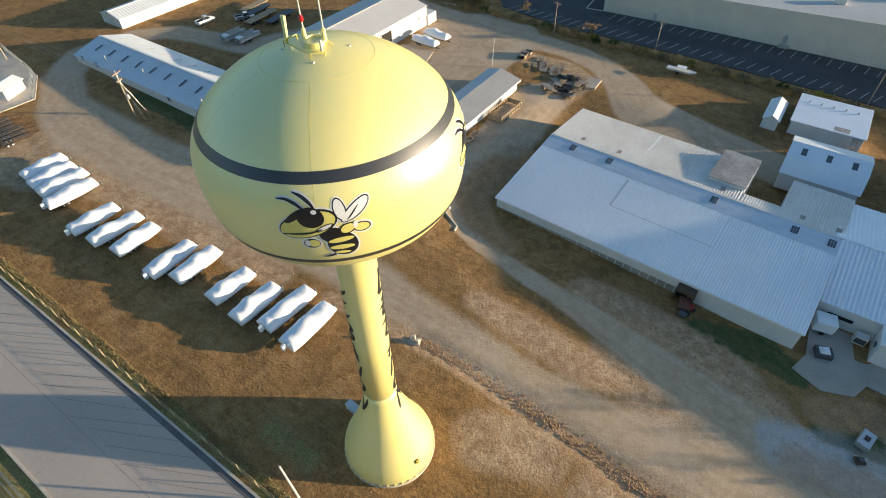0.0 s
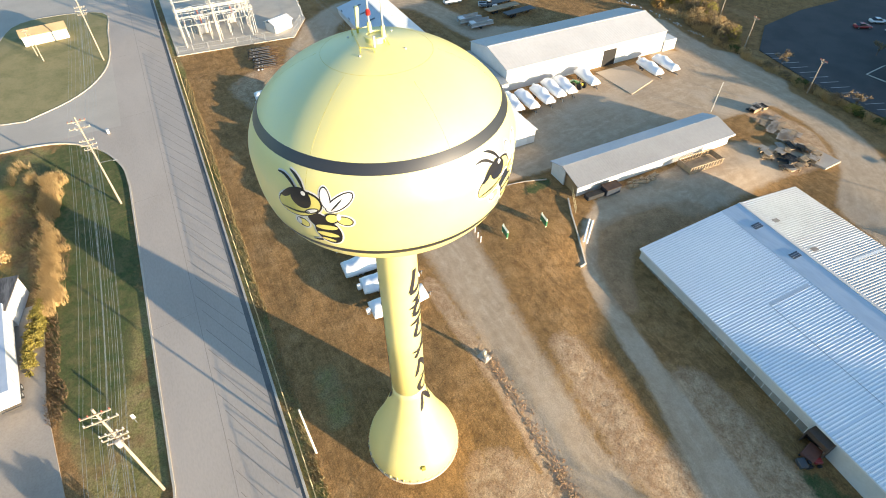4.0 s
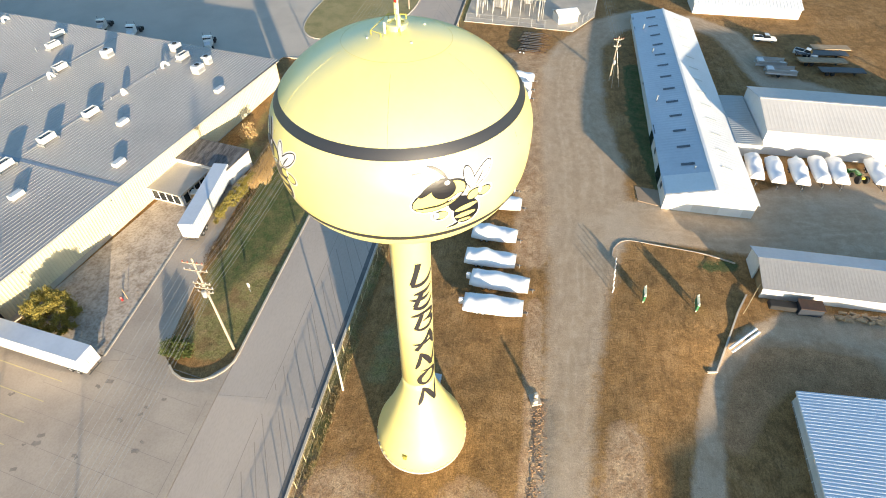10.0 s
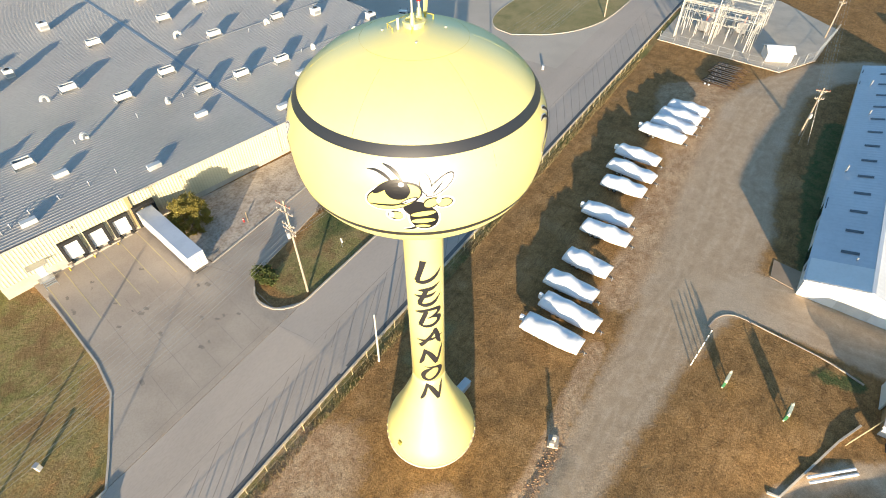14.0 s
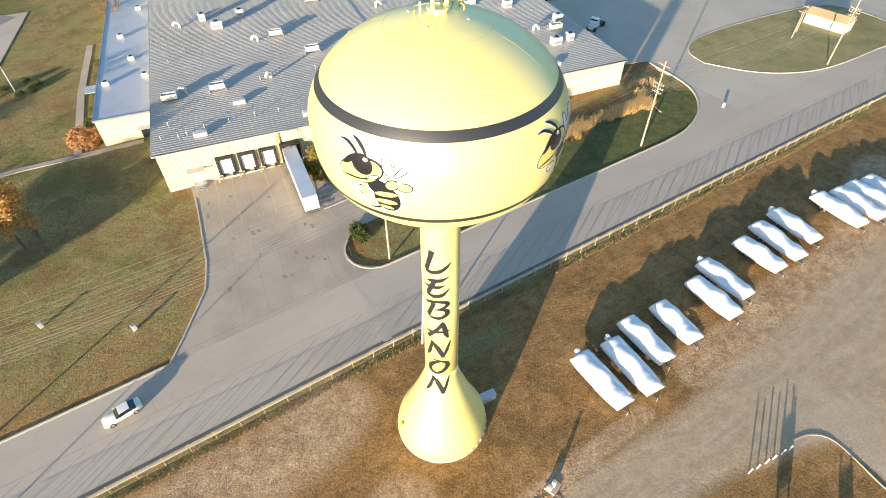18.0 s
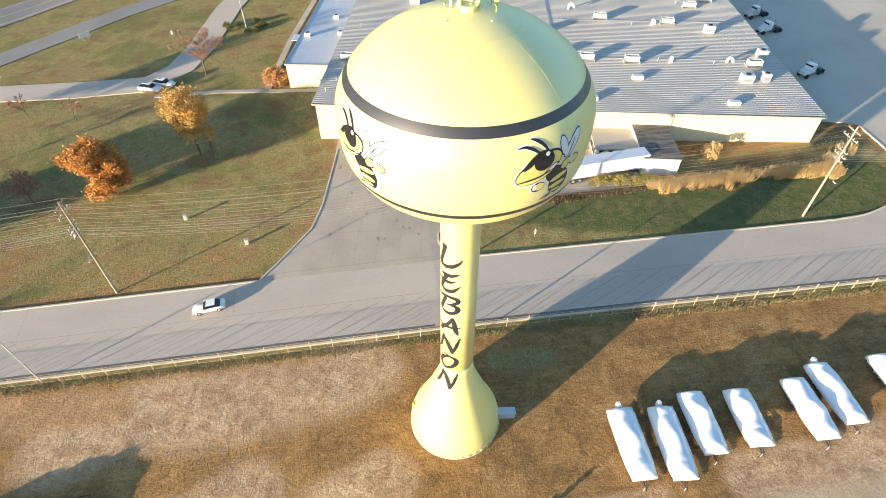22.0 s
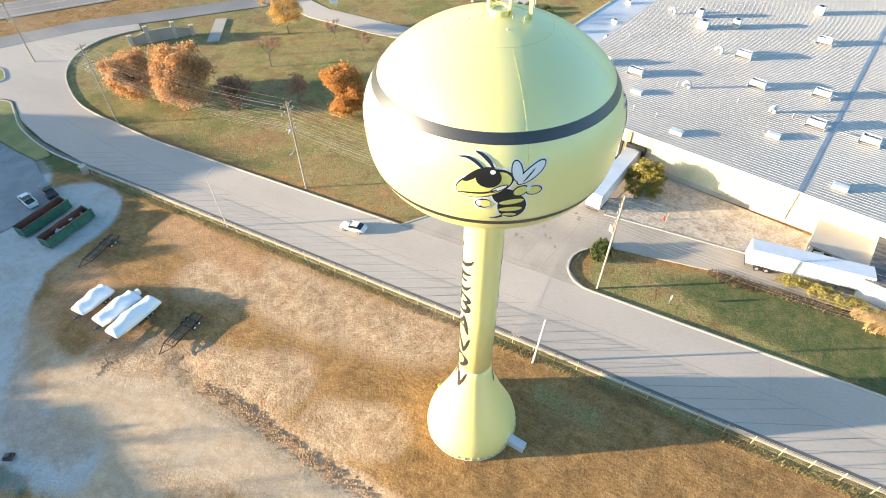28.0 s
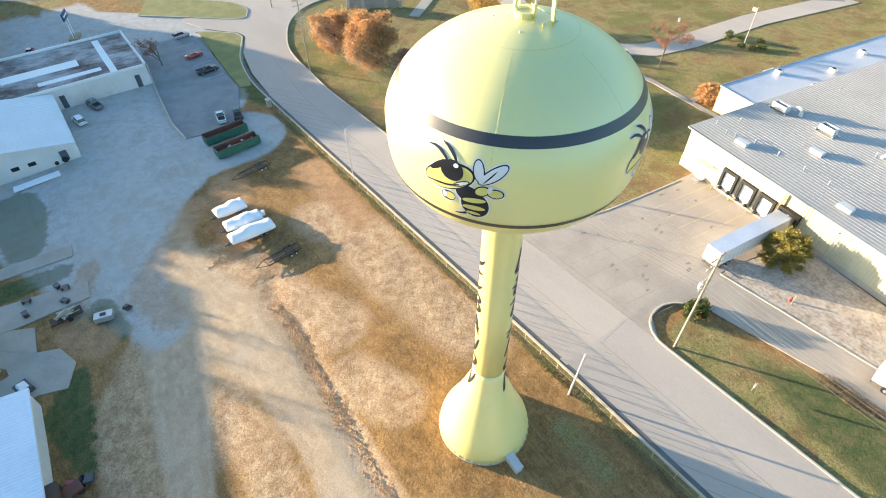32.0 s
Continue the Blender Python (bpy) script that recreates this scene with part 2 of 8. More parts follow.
GRAVEL = (
    ([(75, 46, 9), (40, 46, 9), (26, 43, 5), (12, 40, 5.6), (0, 38, 4.0), (-12, 37.2, 3.0), (-22, 37.6, 3.2), (-35, 38.4, 3.6), (-48, 39.4, 4.4), (-62, 40.5, 6.3), (-80, 40.5, 8), (-100, 38, 7), (-118, 38, 7), (-132, 40, 5.5), (-145, 47, 4.5), (-153, 58, 4), (-151, 70, 4), (-144, 78, 4), (-120, 84, 4), (-112, 100, 4)], 2.6),
    ([(-65, 43, 4.5), (-66.5, 50, 5), (-67, 64, 6), (-73, 90, 14), (-73, 125, 14)], 1.2),
    ([(-104, 132, 3), (-93, 129.5, 4), (-72, 127, 5.5), (-59, 128.5, 4.5), (-49, 128.5, 4), (-40, 125.5, 4), (-32, 119, 5), (-26, 112, 6), (-8, 109, 5), (14, 106, 4)], 1.5),
    ([(-84, 120, 6), (-66, 116, 5)], 2.0),
    ([(-44, 110, 4), (-46, 92, 5), (-47, 80, 3.6), (-47, 70, 3.0), (-44.5, 63.5, 1.6), (-38.5, 58.6, 1.6), (-32, 56.2, 1.6), (-25.5, 54.9, 1.7), (-18, 53.8, 1.9), (-4, 51, 3), (12, 47, 5)], 1.0),
    ([(-44, 84, 5), (-46, 104, 6)], 2.0),
)
GREY = (
    ([(22, 50, 4), (37, 47.5, 6), (50, 44, 9.5), (65, 36, 15), (62, 20, 11)], 3.0),
    ([(60, 40, 14), (90, 34, 26), (120, 40, 30)], 3.0),
    ([(30, 56, 3), (48, 58, 6), (70, 64, 12)], 4.0),
    ([(118, 10, 9), (138, 34, 14), (165, 80, 14)], 2.0),
    ([(124, 3, 4), (138, 16, 7), (156, 36, 8)], 2.0),
    ([(16, 48, 3), (24, 50, 4)], 5.0),
)
BARE = (
    ([(2, 28, 5), (10, 32, 6), (24, 38, 7), (12, 50, 6), (-6, 47, 4)], 5.0),
    ([(-8, 30, 4), (-14, 27, 4)], 4.0),
    ([(-45, 33, 1.2), (-20, 34, 1.2), (-2, 33, 1.2), (14, 32.4, 1.2)], 1.5),
    ([(-26, 45, 2), (-12, 44, 3), (2, 44.5, 3)], 3.5),
    ([(-14, 57.5, 3), (0, 57, 4), (9, 55, 4)], 3.0),
    ([(18, 36, 5), (26, 40, 5), (27, 33, 3)], 3.0),
    ([(-70, 30.5, 3), (-100, 30, 3)], 3.0),
    ([(-116, 27, 10), (-90, 32, 4), (-55, 32, 3)], 3.0),
    ([(-12, 13, 5), (10, 15, 6), (24, 16, 6)], 6.0),
    ([(-58, 119, 3), (-48, 119, 4), (-41, 116, 3.5), (-43, 108, 4)], 1.5),
)
MUD = (
    ([(-29, 58.4, 1.6), (-36, 61.5, 2.8), (-41, 66, 3.2), (-41.5, 74, 3.6), (-39.5, 83, 3.0)], 1.6),
    ([(18, 46.5, 2), (27, 48, 2.5), (35, 41.5, 2.5), (43, 34.5, 2)], 2.5),
    ([(26, 33, 2), (36, 30, 3), (46, 27, 3)], 3.0),
    ([(20, 13, 2), (40, 12, 3)], 3.0),
    ([(38, 54, 2), (29.5, 57.5, 1.4), (25, 59, 2), (20, 56, 2.5)], 2.0),
)
GREEN = (
    ([(40, 58, 2.2), (40.5, 70, 2.2)], 2.0),
    ([(50, 62, 3), (60, 62, 5), (66, 62, 4)], 2.0),
    ([(3, 60, 3), (11, 62, 3), (16, 60, 2)], 2.0),
    ([(20, 53, 1.6), (27, 54.5, 2.2)], 1.5),

    ([(-105, -15, 7), (-95, -14, 8), (-70, -13.5, 7.5), (-48, -14, 4), (-38, -14, 1)], 4.0),
    ([(-70, 56, 2.4), (-100, 52, 2.6), (-120, 53, 3)], 2.0),
    ([(-57, 59, 1.2), (-58, 63, 1.2)], 1.5),
    ([(60, 2, 0.1), (110, 15, 12)], 3.0),
)
TURF = (
    ([(-72, -25, 2.5), (-88, -24.5, 3), (-108, -24, 5)], 3.0),
    ([(150, -4, 5), (166, 20, 6), (190, 60, 6)], 3.0),
    ([(-60, -12, 6), (-44, -12, 6), (-32, -11, 4)], 2.0),
    ([(-230, 7.9, 1.0), (62, 7.9, 1.0)], 0.8),
    ([(60, -28, 12), (30, -42, 14), (20, -75, 18), (60, -100, 30)], 9.0),
    ([(100, -30, 8), (60, -60, 14)], 7.0),
    ([(-36, 14, 2.0), (-30, 13, 1.5)], 4.0),
)
xs = np.r_[-2600, -1200, -600, -380, -260, np.arange(-200, 160, 1.3), 180, 260, 400, 700, 1300, 2600]
ys = np.r_[-2600, -1200, -600, -380, -250, -190, np.arange(-150, 192, 1.3), 230, 300, 420, 700, 1300, 2600]
for cut in (-160.0, -23.23, 90.0):
    xs[np.abs(xs - cut).argmin()] = cut
GX, GY = np.meshgrid(xs, ys, indexing="ij")
weights = {}
for key, lines in (("gravel", GRAVEL), ("bare", BARE), ("green", GREEN), ("grey", GREY), ("turf", TURF), ("mud", MUD)):
    w = np.zeros(GX.shape)
    for line, width in lines:
        w = np.maximum(w, soft(near_line(GX, GY, line), width))
    weights[key] = w
near = np.full(GX.shape, 1e9)
for line, width in GRAVEL:
    near = np.minimum(near, near_line(GX, GY, [(x, y, 0) for x, y, w in line]))
weights["lane"] = np.minimum(near, 60.0)
weights["worn"] = np.maximum(weights["gravel"], weights["grey"])
weights["turf"] = np.maximum(weights["turf"], 0.72 * soft(in_box(GX, GY, -8, -400, 128, -7), 2.0))
weights["turf"] *= 1 - 0.28 * soft(in_box(GX, GY, -8, -19, 64, -5), 7.0)
weights["green"] = np.maximum(weights["green"], 0.75 * soft(-np.hypot(GX + 20, GY - 20) + 230, 30))
GZ = np.vectorize(gz)(GX, GY)
field = soft(in_box(GX, GY, -128, 11, 12, 60), 2.0)  # the rough ground round the tower
rough_z = 0.028 * np.sin(GX * 1.7 + 2.1 * np.sin(GY * 0.9)) * np.sin(GY * 1.3 + 1.7 * np.sin(GX * 0.6)) + 0.04 * np.sin(GX * 0.43 + GY * 0.71)
ditch = np.exp(-((near_line(GX, GY, [(-30, 34.6, 0), (-18.7, 34.4, 0), (-11.5, 34.0, 0), (-4, 33.5, 0), (3, 32.6, 0), (11, 32.8, 0), (17, 31, 0)]) / 0.9) ** 2))
GZ = GZ + field * rough_z * (1 - 0.92 * weights["worn"]) - 0.45 * ditch - 0.12 * (1 - field)
nx, ny = GX.shape
idx = np.arange(nx * ny).reshape(nx, ny)
quads = np.stack([idx[:-1, :-1], idx[1:, :-1], idx[1:, 1:], idx[:-1, 1:]], -1).reshape(-1, 4)
me = bpy.data.meshes.new("ground")
me.from_pydata(np.stack([GX, GY, GZ], -1).reshape(-1, 3).tolist(), [], quads.tolist())
for key, w in weights.items():
    me.attributes.new(key, "FLOAT", "POINT").data.foreach_set("value", w.ravel().astype(np.float32))
me.polygons.foreach_set("use_smooth", [True] * len(me.polygons))
ground = tagged(new("ground", me), "dry brown autumn grass with worn dirt and gravel tracks", "ground", "", "structure")


def ground_material():
    m = MATS["ground"] = bpy.data.materials.new("ground")
    m.use_nodes = True
    nt = m.node_tree
    bsdf = nt.nodes["Principled BSDF"]
    pos = nt.nodes.new("ShaderNodeNewGeometry").outputs["Position"]
    n_big, n_mid, n_fine, n_grit = noise_node(nt, pos, 0.07, 5), noise_node(nt, pos, 0.6, 7, None, 0.72), noise_node(nt, pos, 3.0, 6, None, 0.7), noise_node(nt, pos, 5.5, 6, None, 0.9)
    n_row = noise_node(nt, pos, 1.0, 5, (0.25, 3.2, 1.0), 0.7, 12)
    lane = nt.nodes.new("ShaderNodeAttribute")
    lane.attribute_name = "lane"
    flow = nt.nodes.new("ShaderNodeCombineXYZ")
    nt.links.new(calc(nt, "ADD", calc(nt, "MULTIPLY", lane.outputs["Fac"], 0.75), calc(nt, "MULTIPLY", n_big, 5.0)), flow.inputs[0])
    nt.links.new(calc(nt, "MULTIPLY", n_big, 3.0), flow.inputs[1])
    n_tyre = calc(nt, "ADD", calc(nt, "MULTIPLY", noise_node(nt, flow.outputs[0], 1.0, 2, None, 0.6), 0.7), calc(nt, "MULTIPLY", n_mid, 0.3))
    n_patch = noise_node(nt, pos, 0.2, 6, None, 0.62)

    worn = nt.nodes.new("ShaderNodeAttribute")
    worn.attribute_name = "worn"

    def mask(key, jitter=0.9, lo=0.38, hi=0.62):
        at = nt.nodes.new("ShaderNodeAttribute")
        at.attribute_name = key
        j = calc(nt, "MULTIPLY", calc(nt, "ADD", calc(nt, "ADD", n_mid, calc(nt, "MULTIPLY", n_big, 0.7)), -0.85), jitter)
        return calc(nt, "MULTIPLY", ramp(nt, calc(nt, "ADD", at.outputs["Fac"], j), lo, hi), ramp(nt, at.outputs["Fac"], 0.0, 0.1))

    dry = mix_node(nt, ramp(nt, n_mid, 0.34, 0.70), (0.385, 0.22, 0.088), (0.215, 0.12, 0.046))
    dry = mix_node(nt, calc(nt, "MULTIPLY", ramp(nt, n_patch, 0.50, 0.70), 0.5), dry, (0.47, 0.295, 0.14))
    dry = mix_node(nt, calc(nt, "MULTIPLY", ramp(nt, n_patch, 0.47, 0.33), 0.4), dry, (0.17, 0.105, 0.045))
    n_tuft = noise_node(nt, pos, 1.4, 6, None, 0.78)
    dry = mix_node(nt, calc(nt, "MULTIPLY", ramp(nt, n_tuft, 0.53, 0.66), 0.45), dry, (0.125, 0.076, 0.033))
    dry = mix_node(nt, calc(nt, "MULTIPLY", ramp(nt, n_tuft, 0.46, 0.36), 0.35), dry, (0.48, 0.295, 0.125))
    dry = mix_node(nt, calc(nt, "MULTIPLY", ramp(nt, n_row, 0.47, 0.66), 0.34), dry, (0.13, 0.075, 0.032))
    turf = mix_node(nt, ramp(nt, n_fine, 0.35, 0.7), (0.29, 0.25, 0.095), (0.18, 0.17, 0.06))
    turf = mix_node(nt, calc(nt, "MULTIPLY", ramp(nt, n_mid, 0.40, 0.66), 0.75), turf, (0.37, 0.255, 0.125))
    turf = mix_node(nt, calc(nt, "MULTIPLY", ramp(nt, n_big, 0.50, 0.64), 0.7), turf, (0.14, 0.15, 0.045))
    turf = mix_node(nt, calc(nt, "MULTIPLY", ramp(nt, n_big, 0.46, 0.36), 0.6), turf, (0.30, 0.185, 0.09))
    turf = mix_node(nt, calc(nt, "MULTIPLY", ramp(nt, n_patch, 0.50, 0.64), 0.7), turf, (0.22, 0.13, 0.062))
    turf = mix_node(nt, calc(nt, "MULTIPLY", ramp(nt, n_tuft, 0.53, 0.65), 0.6), turf, (0.10, 0.085, 0.03))
    green = mix_node(nt, ramp(nt, n_mid, 0.35, 0.68), (0.07, 0.10, 0.034), (0.155, 0.14, 0.06))
    bare = mix_node(nt, ramp(nt, n_mid, 0.35, 0.65), (0.56, 0.40, 0.25), (0.38, 0.235, 0.13))
    bare = mix_node(nt, calc(nt, "MULTIPLY", ramp(nt, n_tuft, 0.52, 0.64), 0.55), bare, (0.24, 0.14, 0.07))
    gravel = mix_node(nt, ramp(nt, n_mid, 0.3, 0.72), (0.54, 0.40, 0.27), (0.45, 0.325, 0.21))
    gravel = mix_node(nt, calc(nt, "MULTIPLY", ramp(nt, n_tyre, 0.46, 0.60), 0.36), gravel, (0.40, 0.285, 0.18))
    gravel = mix_node(nt, calc(nt, "MULTIPLY", ramp(nt, n_tyre, 0.45, 0.34), 0.4), gravel, (0.62, 0.485, 0.345))
    gravel = mix_node(nt, calc(nt, "MULTIPLY", ramp(nt, n_big, 0.5, 0.65), 0.5), gravel, (0.57, 0.45, 0.33))
    col = mix_node(nt, mask("turf", 0.7), dry, turf)
    col = mix_node(nt, mask("green"), col, green)
    col = mix_node(nt, mask("bare"), col, bare)
    mud = mix_node(nt, ramp(nt, n_mid, 0.32, 0.7), (0.49, 0.295, 0.155), (0.35, 0.20, 0.10))
    col = mix_node(nt, calc(nt, "MULTIPLY", mask("mud", 0.6, 0.25, 0.65), 0.95), col, mud)
    col = mix_node(nt, mask("gravel", 0.8, 0.3, 0.7), col, gravel)
    grey = mix_node(nt, ramp(nt, n_mid, 0.30, 0.74), (0.52, 0.50, 0.465), (0.43, 0.41, 0.375))
    grey = mix_node(nt, calc(nt, "MULTIPLY", ramp(nt, n_patch, 0.46, 0.68), 0.55), grey, (0.42, 0.35, 0.275))
    grey = mix_node(nt, calc(nt, "MULTIPLY", ramp(nt, n_tyre, 0.52, 0.64), 0.3), grey, (0.36, 0.33, 0.30))
    col = mix_node(nt, calc(nt, "MULTIPLY", mask("grey", 0.5), calc(nt, "SUBTRACT", 1.0, calc(nt, "MULTIPLY", mask("green", 0.6), 0.6))), col, grey)
    col = mix_node(nt, calc(nt, "MULTIPLY", mask("mud", 0.6, 0.25, 0.65), 0.5), col, mud)
    # grass blades and grit
    col = mix_node(nt, calc(nt, "MULTIPLY", calc(nt, "MULTIPLY", ramp(nt, n_fine, 0.5, 0.72), 0.45), calc(nt, "SUBTRACT", 1.0, calc(nt, "MULTIPLY", worn.outputs["Fac"], 0.75))), col, (0.11, 0.07, 0.038))
    hsv = nt.nodes.new("ShaderNodeHueSaturation")
    grain = calc(nt, "SUBTRACT", 3.2, calc(nt, "MULTIPLY", worn.outputs["Fac"], 1.9))
    nt.links.new(calc(nt, "ADD", calc(nt, "MULTIPLY", calc(nt, "SUBTRACT", n_grit, 0.5), grain), 1.0), hsv.inputs["Value"])
    nt.links.new(col, hsv.inputs["Color"])
    nt.links.new(hsv.outputs[0], bsdf.inputs["Base Color"])
    bsdf.inputs["Roughness"].default_value = 0.95
    bsdf.inputs["Specular IOR Level"].default_value = 0.15
    b = nt.nodes.new("ShaderNodeBump")
    b.inputs["Distance"].default_value = 0.24
    nt.links.new(calc(nt, "SUBTRACT", 0.75, calc(nt, "MULTIPLY", worn.outputs["Fac"], 0.6)), b.inputs["Strength"])
    nt.links.new(calc(nt, "ADD", n_fine, calc(nt, "MULTIPLY", n_mid, 1.2)), b.inputs["Height"])
    nt.links.new(b.outputs[0], bsdf.inputs["Normal"])
    return m


ground.data.materials.append(ground_material())

# ---- roads and paving ----
concrete_road = mat("concrete_road", (0.52, 0.435, 0.36), (0.42, 0.35, 0.29), 0.85, 0, 0.12, 5.0, 0.01, (0.35, 1.0, 1.0))
concrete_kerb = mat("concrete_kerb", (0.60, 0.53, 0.43), (0.45, 0.39, 0.31), 0.85, 0, 0.5, 6.0)
gutter_dark = mat("gutter_dark", (0.17, 0.16, 0.15), (0.10, 0.095, 0.09), 0.85, 0, 0.4, 6.0)
asphalt = mat("asphalt", (0.085, 0.08, 0.078), (0.05, 0.05, 0.05), 0.9, 0, 0.15, 6.0, 0.01)
concrete_pad = mat("concrete_pad", (0.47, 0.41, 0.34), (0.34, 0.29, 0.24), 0.85, 0, 0.2, 5.0, 0.01)

def smooth_line(pts, n=5):
    """A curve through the points."""
    p = [Vector(a) for a in pts]
    p = [2 * p[0] - p[1]] + p + [2 * p[-1] - p[-2]]
    out = []
    for a, b, c, d in zip(p, p[1:], p[2:], p[3:]):
        for k in range(n):
            t = k / n
            out.append(tuple(0.5 * (2 * b + (c - a) * t + (2 * a - 5 * b + 4 * c - d) * t * t + (3 * b - 3 * c + d - a) * t ** 3)))
    return out + [tuple(p[-2])]


S_KERB = [(-230, 6.4), (60, 6.4)] + smooth_line([(76, 6.3), (86, 5.9), (98.7, 3.6), (108, -0.3), (112.5, -2.3), (116, -1.8)], 4) + [(120.2, 2), (124, 7.2)]
N_WEST = [(4, -6.4), (45, -6.4)] + smooth_line([(68, -6.5), (81, -7.6), (96, -9.2), (107, -13.4), (115.2, -18.4), (121.2, -24.9), (124, -32.6), (123.5, -39), (120, -46)])
road = drape("road", [(-230, 6.4), (70, 6.4), (90, 4.5), (104, 1.5), (112, -2.2), (117, -1.2), (125, 5), (134, 8), (150, 2), (148, -24), (140, -36), (130, -52)] + N_WEST[:0:-1] + [(-230, -6.5)], concrete_road, 0.03, 0.3, "worn tan concrete street with tar joints", "road")
joint_dark = mat("tar_joint", (0.36, 0.30, 0.25), (0.27, 0.225, 0.19), 0.8, 0, 0.6, 6.0)
line_yellow = mat("faded_yellow_paint", (0.62, 0.52, 0.26), (0.45, 0.38, 0.24), 0.8, 0, 0.6, 5.0)
line_white = mat("faded_white_paint", (0.66, 0.64, 0.60), (0.45, 0.43, 0.40), 0.8, 0, 0.6, 5.0)
lawn = mat("lawn", (0.36, 0.285, 0.13), (0.18, 0.175, 0.06), 0.95, 0, 0.22, 3.0, 0.05)
rocks_mat = mat("pale_rock_bed", (0.60, 0.51, 0.41), (0.26, 0.185, 0.125), 0.9, 0, 0.45, 2.2, 0.1, None, 0.0, 0.45)

strip("gutter", S_KERB, 0.7, 0.045, gutter_dark, "dark stained concrete gutter along the street", "gutter")
strip("kerb", [(x, y + 0.5) for x, y in S_KERB], 0.3, 0.14, concrete_kerb, "weathered pale concrete street kerb", "kerb")
strip("kerb", N_WEST, 0.28, 0.14, concrete_kerb, "weathered pale concrete street kerb", "kerb")
strip("kerb", [(4, -6.4), (1.6, -9.6), (-3.6, -17.2), (-5.2, -23), (-6.8, -34), (-7.6, -40)], 0.25, 0.14, concrete_kerb, "weathered concrete kerb of the loading apron", "kerb")
ISLAND = smooth_line([(-91, -6.5), (-98, -7.3), (-105.5, -10.6), (-110.8, -16), (-112.9, -22), (-113.4, -31)])
strip("kerb", [(-31, -6.45), (-60, -6.45)] + ISLAND, 0.28, 0.14, concrete_kerb, "weathered pale concrete street kerb", "kerb")
TIP = arc(-29.5, -11.2, 4.8, 95, -50, 8)
strip("kerb", [(-32, -6.45)] + TIP, 0.28, 0.15, concrete_kerb, "worn kerb round the tip of the grass island", "kerb")
apron = drape("loading_apron", [(4, -6.5), (1.6, -9.6), (-3.6, -17.2), (-5.2, -23), (-6.8, -34), (-7.8, -45.5), (-29.5, -41), (-26.5, -27.5), (-26.2, -24.6), (-49, -25.6), (-67, -25.8), (-67, -20.2), (-48, -19.6), (-28, -16.6), (-24.9, -13), (-25.2, -9.3), (-28.5, -6.5)], mat("apron_concrete", (0.46, 0.385, 0.31), (0.35, 0.285, 0.225), 0.85, 0, 0.15, 4.0, 0.01), 0.045, 0.3, "stained tan concrete loading apron", "pavement")
for k in range(7):  # bay lines in front of the docks
    a = Vector((-9.0 - 2.95 * k, -43.6 + 0.5 * k))
    strip("bay_line", [tuple(a), (a.x + 2.0, a.y + 13.5)], 0.13, 0.055, line_yellow, parent=apron, depth=0.0)
for k in range(6):
    strip("joint", [(-7.0 - 3.6 * k, -8.0), (-10.5 - 3.6 * k, -30)], 0.06, 0.05, joint_dark, parent=apron, depth=0.0)
strip("joint", [(-2, -16), (-24, -14)], 0.07, 0.05, joint_dark, parent=apron, depth=0.0)
strip("joint", [(2, -7.6), (-26, -7.4)], 0.09, 0.05, joint_dark, parent=apron, depth=0.0)
strip("joint", [(-26.5, -20), (-25.5, -24)], 0.08, 0.05, joint_dark, parent=apron, depth=0.0)
rng = random.Random(4)
for k in range(62):  # skew tar joints over the southern half of the street
    x = -150 + 3.7 * k + rng.uniform(-0.4, 0.4)
    strip("joint", [(x + 6.0, 6.0), (x - 5.0 + rng.uniform(-0.3, 0.3), 0.5 + rng.uniform(-0.3, 0.3))], 0.09, 0.035, joint_dark, parent=road, depth=0.0)
strip("joint", [(-220, -0.1), (68, 0.0), (95, -3.5)], 0.07, 0.036, joint_dark, parent=road, depth=0.0)
for k in range(7):
    x = -148 + 31.0 * k
    strip("joint", [(x, -0.2), (x + 0.6, -6.3)], 0.04, 0.035, joint_dark, parent=road, depth=0.0)
oil = mat("oil_stain", (0.22, 0.185, 0.15), (0.33, 0.28, 0.225), 0.6, 0, 1.2, 8.0)
for k in range(22):  # oil spots where lorries stand
    cx, cy = rng.uniform(-25, -6), rng.uniform(-40, -10)
    if cx > -6.8 + (cy + 34) * 0.14:
        continue
    rr = rng.uniform(0.15, 0.55)
    strip("oil_stain", [(cx, cy - rr), (cx + rng.uniform(-0.2, 0.2), cy), (cx + rng.uniform(-0.3, 0.3), cy + rr)], rr * 1.1, 0.054, oil, parent=apron, depth=0.0)
strip("kerb", [(-26.3, -24.4), (-36, -24.8), (-49, -25.4)], 0.25, 0.13, concrete_kerb, "pale kerb beside the rock bed", "kerb")
drape("rock_bed", [(-26.4, -27.5), (-26.4, -24.6), (-49, -25.6), (-58.5, -26.2), (-60.5, -34), (-30.3, -40.4)], rocks_mat, 0.03, 0.3, "bed of pale broken rock with dead weeds", "rock bed")

